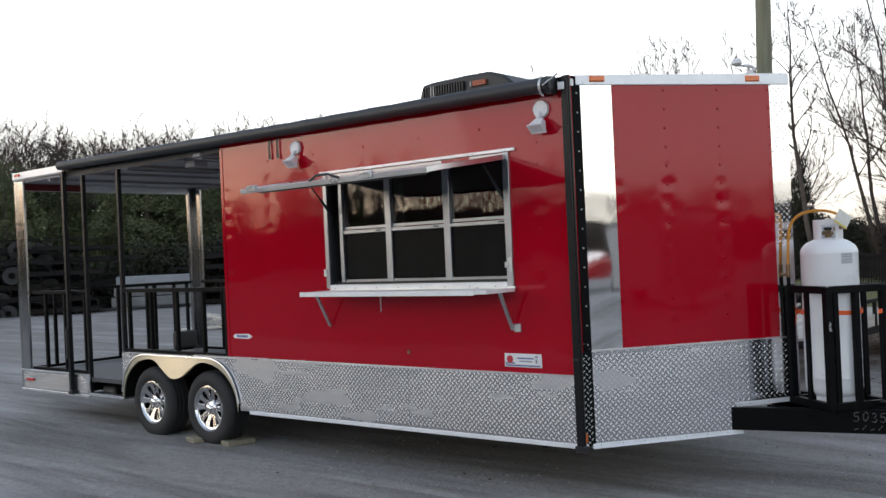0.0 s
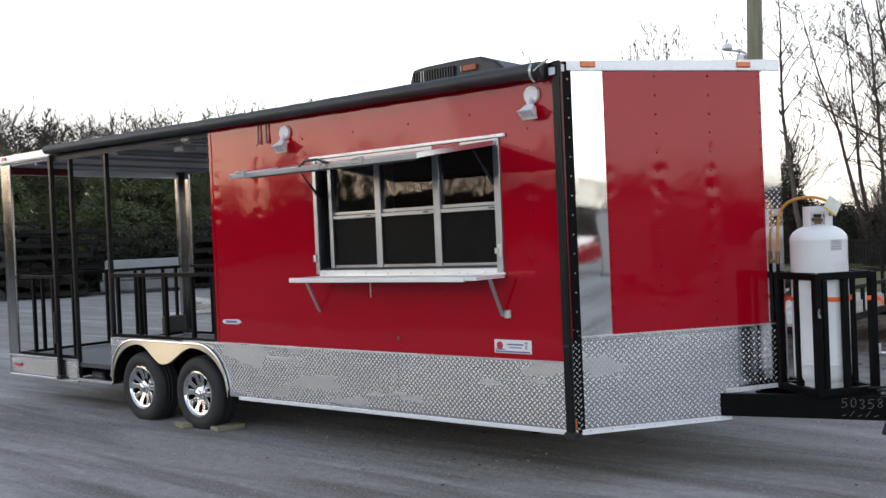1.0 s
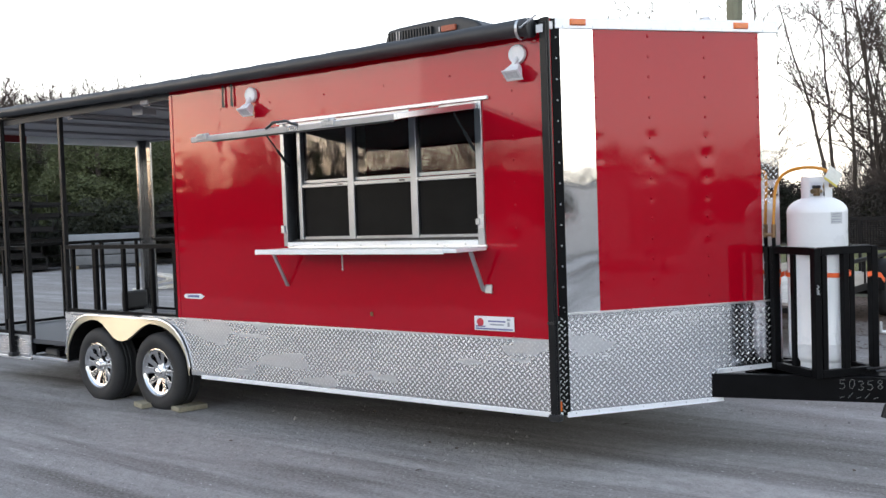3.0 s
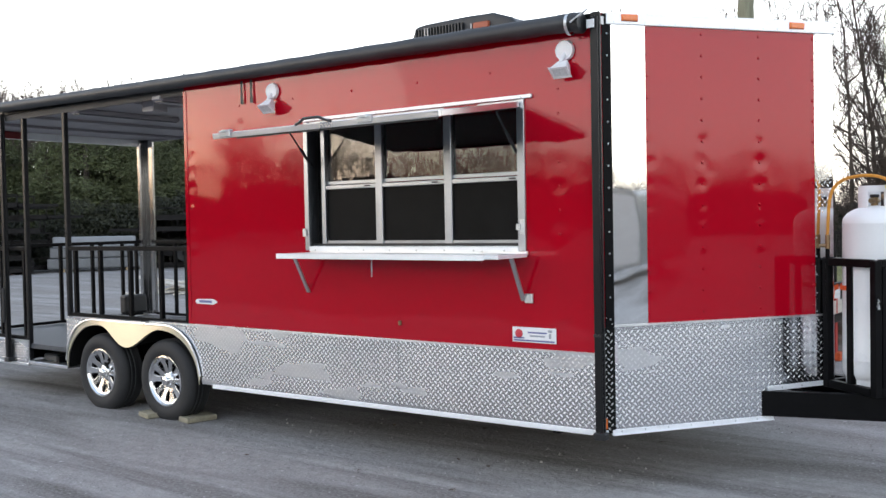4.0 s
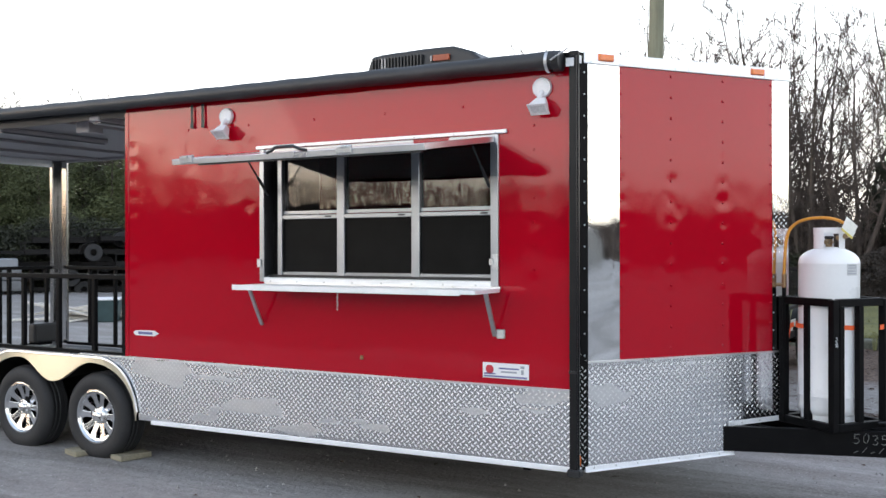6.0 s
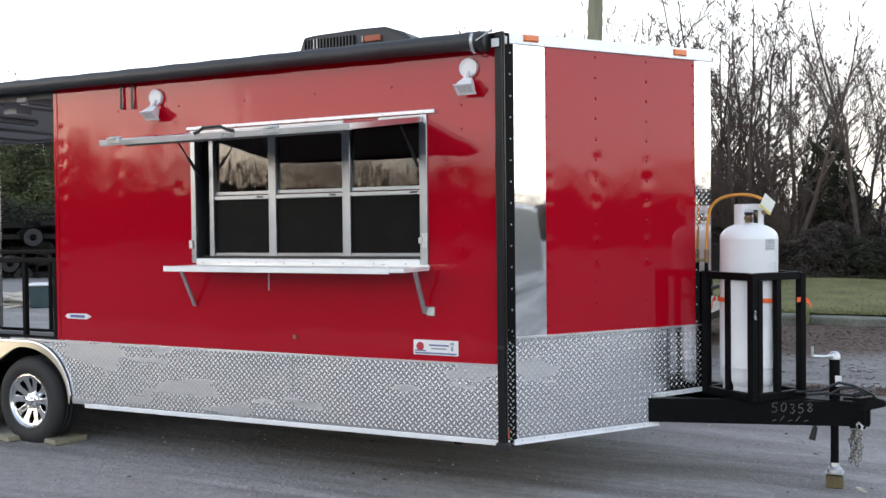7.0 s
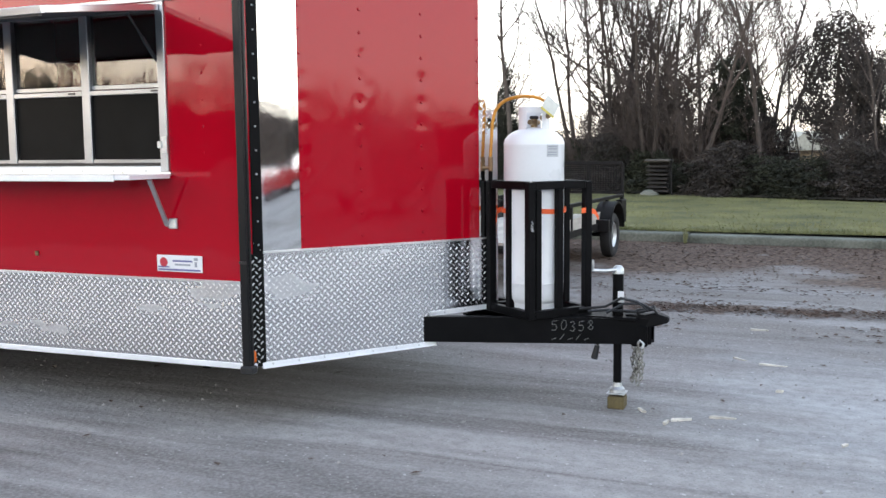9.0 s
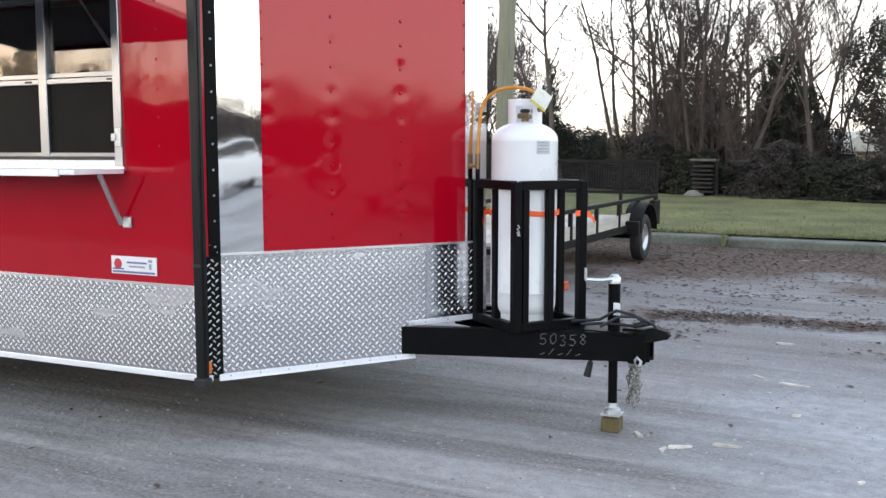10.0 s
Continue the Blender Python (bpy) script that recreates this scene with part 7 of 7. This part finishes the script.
    for x, y, s, sz in ((-3.5, 33.0, 1.0, 1.5), (-2.75, 33.6, 0.9, 1.3), (-2.3, 34.4, 0.8, 1.15)):
        shrub(BRUSH[0], x, y, s, "tangled dark undergrowth inside the woods", "undergrowth", 0.2, sz)
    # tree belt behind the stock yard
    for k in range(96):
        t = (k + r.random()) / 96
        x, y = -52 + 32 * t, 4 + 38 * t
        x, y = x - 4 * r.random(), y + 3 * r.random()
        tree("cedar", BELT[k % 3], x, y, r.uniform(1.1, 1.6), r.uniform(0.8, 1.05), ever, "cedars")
    for k in range(150):
        t = (k + r.random()) / 150
        x, y = -56 + 38 * t - 4 * r.random(), 4 + 44 * t + 4 * r.random()
        tree("bare_tree", FAR[k % 3], x, y, r.uniform(0.85, 1.1), r.uniform(0.82, 0.95) * (1.0 - 0.08 * t), bare, "trees behind the yard")
    for k in range(34):
        t = (k + r.random()) / 34
        shrub(SHRUB[k % 3], -46 + 26 * t, 9 + 30 * t, r.uniform(1.0, 1.5), "dark evergreen undergrowth behind the stacks", "undergrowth")
    # trees seen over the roof
    for x, y, s, sz, i in ((-22.4, 36.0, 0.8, 1.1, 0), (-19.0, 37.5, 0.95, 1.08, 1), (-17.4, 36.0, 0.95, 1.1, 4), (-15.9, 38.0, 0.9, 1.08, 5)):
        tree("bare_tree", BARE[i], x, y, s, sz, bare, "trees behind the yard")
    # belts on the open sides behind the camera
    for k in range(84):
        a = radians(110 + 175 * (k + r.random()) / 84)
        far = r.uniform(60, 86)
        x, y = -2 + far * math.sin(a), far * math.cos(a)
        if k % 6 == 1:
            tree("cedar", BELT[k % 3], x, y, r.uniform(1.2, 1.9), r.uniform(0.8, 1.1), ever, "far cedars")
        else:
            tree("bare_tree", FAR[k % 3], x, y, r.uniform(0.9, 1.3), r.uniform(0.75, 1.1), bare, "far bare trees")
    for x, y, s, sz in ((-58.6, -41.5, 1.3, 1.5), (-55.5, -44.2, 1.05, 1.25), (-34.6, -59.0, 1.5, 1.1)):
        tree("cedar", BELT[0], x, y, s, sz, "tall rounded dark evergreen", "far cedars")
    for k in range(34):
        a = radians(55 + 70 * (k + r.random()) / 34)
        far = r.uniform(48, 66)
        tree("bare_tree", FAR[k % 3], far * math.sin(a), far * math.cos(a), r.uniform(0.7, 1.1), r.uniform(0.32, 0.45) if a < radians(95) else r.uniform(0.5, 0.72), bare, "far bare trees")
    # unbroken woods far off on all sides
    g = Geo()
    def skyline(a):
        h = 8.4 + 2.6 * noise.noise(Vector((math.cos(a) * 9, math.sin(a) * 9, 0))) + 1.2 * noise.noise(Vector((math.cos(a) * 40, math.sin(a) * 40, 3))) + 0.8 * noise.noise(Vector((math.cos(a) * 150, math.sin(a) * 150, 5)))
        return h * (0.3 if math.cos(a + 0.15) > 0.4 else 1.0)
    ring = []
    for k in range(3600):
        a = 2 * math.pi * k / 3600
        R = 106 + 2 * noise.noise(Vector((math.cos(a) * 60, math.sin(a) * 60, 9)))
        ring.append([(R * math.sin(a), R * math.cos(a), -0.5), (R * math.sin(a), R * math.cos(a), skyline(a) * 0.7 + r.uniform(0, 0.5))])
    g.strip(ring + [ring[0]])
    for k in range(40000):
        a, R = r.uniform(0, 2 * math.pi), r.uniform(94, 105)
        h = skyline(a)
        z = h * (0.55 + 0.4 * r.random())
        w, t = r.uniform(0.03, 0.09), r.uniform(0.4, 1.3)
        p = Vector((R * math.sin(a), R * math.cos(a), z))
        e = Vector((r.gauss(0, 1), r.gauss(0, 1), 0)).normalized() * w
        g.add([p - e, p + e, p + Vector((r.uniform(-0.5, 0.5), r.uniform(-0.5, 0.5), t))], [(0, 1, 2)])
    me = bpy.data.meshes.new("far_woods")
    me.from_pydata(g.v, [], g.f)
    me.materials.append(BROWNLEAF)
    tagged(new("far_woods", me), "distant winter woods round the place", "woods", kind="stuff")


plant_woods()


def build_distance():
    h = thing("house", "low tan house with a pale roof behind the trees", "house", at=(-1.0, 62, 0))
    part("wall", Geo().box(-2.9, 1.7, 0, 6, 0, 1.7), SIDING, h)
    rf = Geo()
    rf.prism([(-3.2, -0.5, 1.6), (-3.2, 6.5, 1.6), (-3.2, 3, 2.7)], [(2.0, -0.5, 1.6), (2.0, 6.5, 1.6), (2.0, 3, 2.7)])
    part("roof", rf, ROOFING, h, "pale grey roof")
    part("gable", Geo().prism([(-2.6, -1.0, 1.5), (0.4, -1.0, 1.5), (-1.1, -1.0, 2.55)], [(-2.6, 2.0, 1.5), (0.4, 2.0, 1.5), (-1.1, 2.0, 2.55)]), ROOFING, h)
    for x in (-2.4, 0.3):
        w = part("window", Geo().box(x, x + 1.0, -0.06, 0.0, 0.6, 1.4), WHITE, h)
        part("pane", Geo().box(x + 0.06, x + 0.94, -0.08, -0.06, 0.66, 1.34), PLASTIC_K, w)
    # slatted stack with a leaning post at the wood edge
    c = thing("wood_stack", "grey slatted stack with a pale cover", "wood stack", at=(-4.98, 29.1, 0.28))
    rr = random.Random(8)
    for j in range(7):
        z = 0.08 + 0.12 * j
        part("slat", Geo().box(-0.3 + rr.uniform(-0.03, 0.03), 0.3 + rr.uniform(-0.03, 0.03), -0.28, 0.28, z, z + 0.06 + rr.uniform(-0.01, 0.01)), OLDLOG, c, bevel=0.008)
    part("post", Geo().tube([(0.4, -0.1, -0.1), (0.38, -0.1, 1.05)], 0.024, 8), OLDLOG, c, smooth=True)
    part("backing", Geo().box(-0.3, 0.3, 0.1, 0.3, 0.0, 0.95), OLDLOG, c)
    part("cover", Geo().box(-0.36, 0.38, -0.32, 0.32, 0.96, 1.04), mat("pale_cover", (0.085, 0.075, 0.065), rough=0.8, vary=0.3, scale=5, bump=0.4), c, bevel=0.03)
    rk = Geo().lathe([(0.26, 0.0), (0.25, 0.08), (0.15, 0.17), (0.0, 0.2)], Matrix.Translation((-5.2, 28.9, 0.24)) @ Matrix.Diagonal((1.1, 0.7, 1, 1)), 9)
    tagged(part("boulder", rk, CONCRETE, smooth=True), "small pale boulder on the lawn", "boulder")


build_distance()


def build_car():
    """A parked red hatchback across the yard, seen in the polished strip."""
    c = thing("parked_car", "red hatchback parked across the yard", "car", at=(29.0, -2.6, 0), turn=pose(0, 0, 0, 0, 0, 60))
    prof = [(-2.05, 0.35), (-2.1, 0.7), (-1.95, 0.95), (-1.2, 1.02), (-0.7, 1.38), (0.2, 1.46), (1.2, 1.4), (1.75, 1.0), (2.0, 0.9), (2.02, 0.4)]
    b = Geo().prism([(x, -0.85 + 0.12 * max(0, z - 0.9), z) for x, z in prof], [(x, 0.85 - 0.12 * max(0, z - 0.9), z) for x, z in prof])
    part("body", b, CARRED, c, bevel=0.06, segments=3)
    for s in (-1, 1):
        y = 0.80 * s
        part("side_window", Geo().prism([(x, y + 0.02 * s, z) for x, z in ((-0.95, 1.04), (-0.6, 1.33), (0.2, 1.38), (1.1, 1.33), (1.4, 1.04))],
                                        [(x, y - 0.03 * s, z) for x, z in ((-0.95, 1.04), (-0.6, 1.33), (0.2, 1.38), (1.1, 1.33), (1.4, 1.04))]), PLASTIC_K, c)
        for x in (-1.3, 1.3):
            m = Matrix.Translation((x, 0.86 * s, 0.31)) @ pose(0, 0, 0, 90 * -s, 0, 0)
            w = part("wheel", Geo().lathe([(0.2, 0.01), (0.3, 0.01), (0.31, -0.02), (0.31, -0.2)], m, 24), RUBBER, c, smooth=True)
            part("rim", Geo().lathe([(0.2, 0.012), (0.12, 0.0), (0.0, 0.01)], m, 16), STEEL, w)
        part("headlight", Geo().box(-2.1, -2.02, 0.5 * s - 0.15, 0.5 * s + 0.15, 0.68, 0.82), LENS, c, bevel=0.02)


build_car()


def build_far_vehicles():
    """A grey box trailer and a white pickup across the yard, mirrored in the polished strip."""
    b = thing("cargo_trailer", "dark grey enclosed cargo trailer parked across the yard", "trailer", at=(18.6, 1.9, 0), turn=pose(0, 0, 0, 0, 0, 14))
    prof = [(-1.05, 0.45), (-1.05, 2.45), (-0.9, 2.62), (0.9, 2.62), (1.05, 2.45), (1.05, 0.45)]
    part("body", Geo().prism([(-2.2, y, z) for y, z in prof], [(2.2, y, z) for y, z in prof]), mat("grey_sheet", (0.16, 0.17, 0.18), rough=0.35, vary=0.12, coat=0.4, scale=1.5), b, bevel=0.05, segments=3)
    part("skirt_strip", Geo().box(-2.22, 2.22, -1.07, -1.05, 0.45, 0.75), TREAD, b)
    part("rear_door", Geo().box(-2.235, -2.2, -0.95, 0.95, 0.55, 2.4), mat("pale_grey_door", (0.3, 0.31, 0.33), rough=0.4, vary=0.1), b, bevel=0.01)
    for s in (-1, 1):
        m = Matrix.Translation((0.0, 1.0 * s, 0.36)) @ pose(0, 0, 0, 90 * -s, 0, 0)
        w = part("wheel", Geo().lathe([(0.2, 0.08), (0.34, 0.08), (0.36, 0.05), (0.36, -0.12)], m, 24), RUBBER, b, smooth=True)
        part("rim", Geo().lathe([(0.2, 0.08), (0.12, 0.06), (0.0, 0.07)], m, 16), STEEL, w)
    p = thing("pickup_truck", "white pickup truck parked across the yard", "truck", at=(27.5, -7.6, 0), turn=pose(0, 0, 0, 0, 0, 25))
    prof = [(-2.7, 0.45), (-2.75, 1.0), (-1.55, 1.12), (-0.95, 1.8), (0.55, 1.85), (0.75, 1.15), (2.7, 1.12), (2.72, 0.5)]
    part("body", Geo().prism([(x, -0.95 + 0.14 * max(0, z - 1.1), z) for x, z in prof], [(x, 0.95 - 0.14 * max(0, z - 1.1), z) for x, z in prof]), WHITE, p, bevel=0.07, segments=3)
    for s in (-1, 1):
        pts = ((-1.25, 1.2), (-0.85, 1.72), (0.45, 1.76), (0.58, 1.2))
        part("side_window", Geo().prism([(x, 0.93 * s, z) for x, z in pts], [(x, 0.80 * s, z) for x, z in pts]), PLASTIC_K, p)
        part("headlight", Geo().box(-2.78, -2.7, 0.62 * s - 0.16, 0.62 * s + 0.16, 0.78, 0.96), LENS, p, bevel=0.02)
        for x in (-1.75, 1.65):
            m = Matrix.Translation((x, 0.95 * s, 0.37)) @ pose(0, 0, 0, 90 * -s, 0, 0)
            w = part("wheel", Geo().lathe([(0.22, 0.02), (0.35, 0.02), (0.37, -0.02), (0.37, -0.22)], m, 24), RUBBER, p, smooth=True)
            part("rim", Geo().lathe([(0.22, 0.02), (0.12, 0.0), (0.0, 0.02)], m, 16), STEEL, w)


build_far_vehicles()
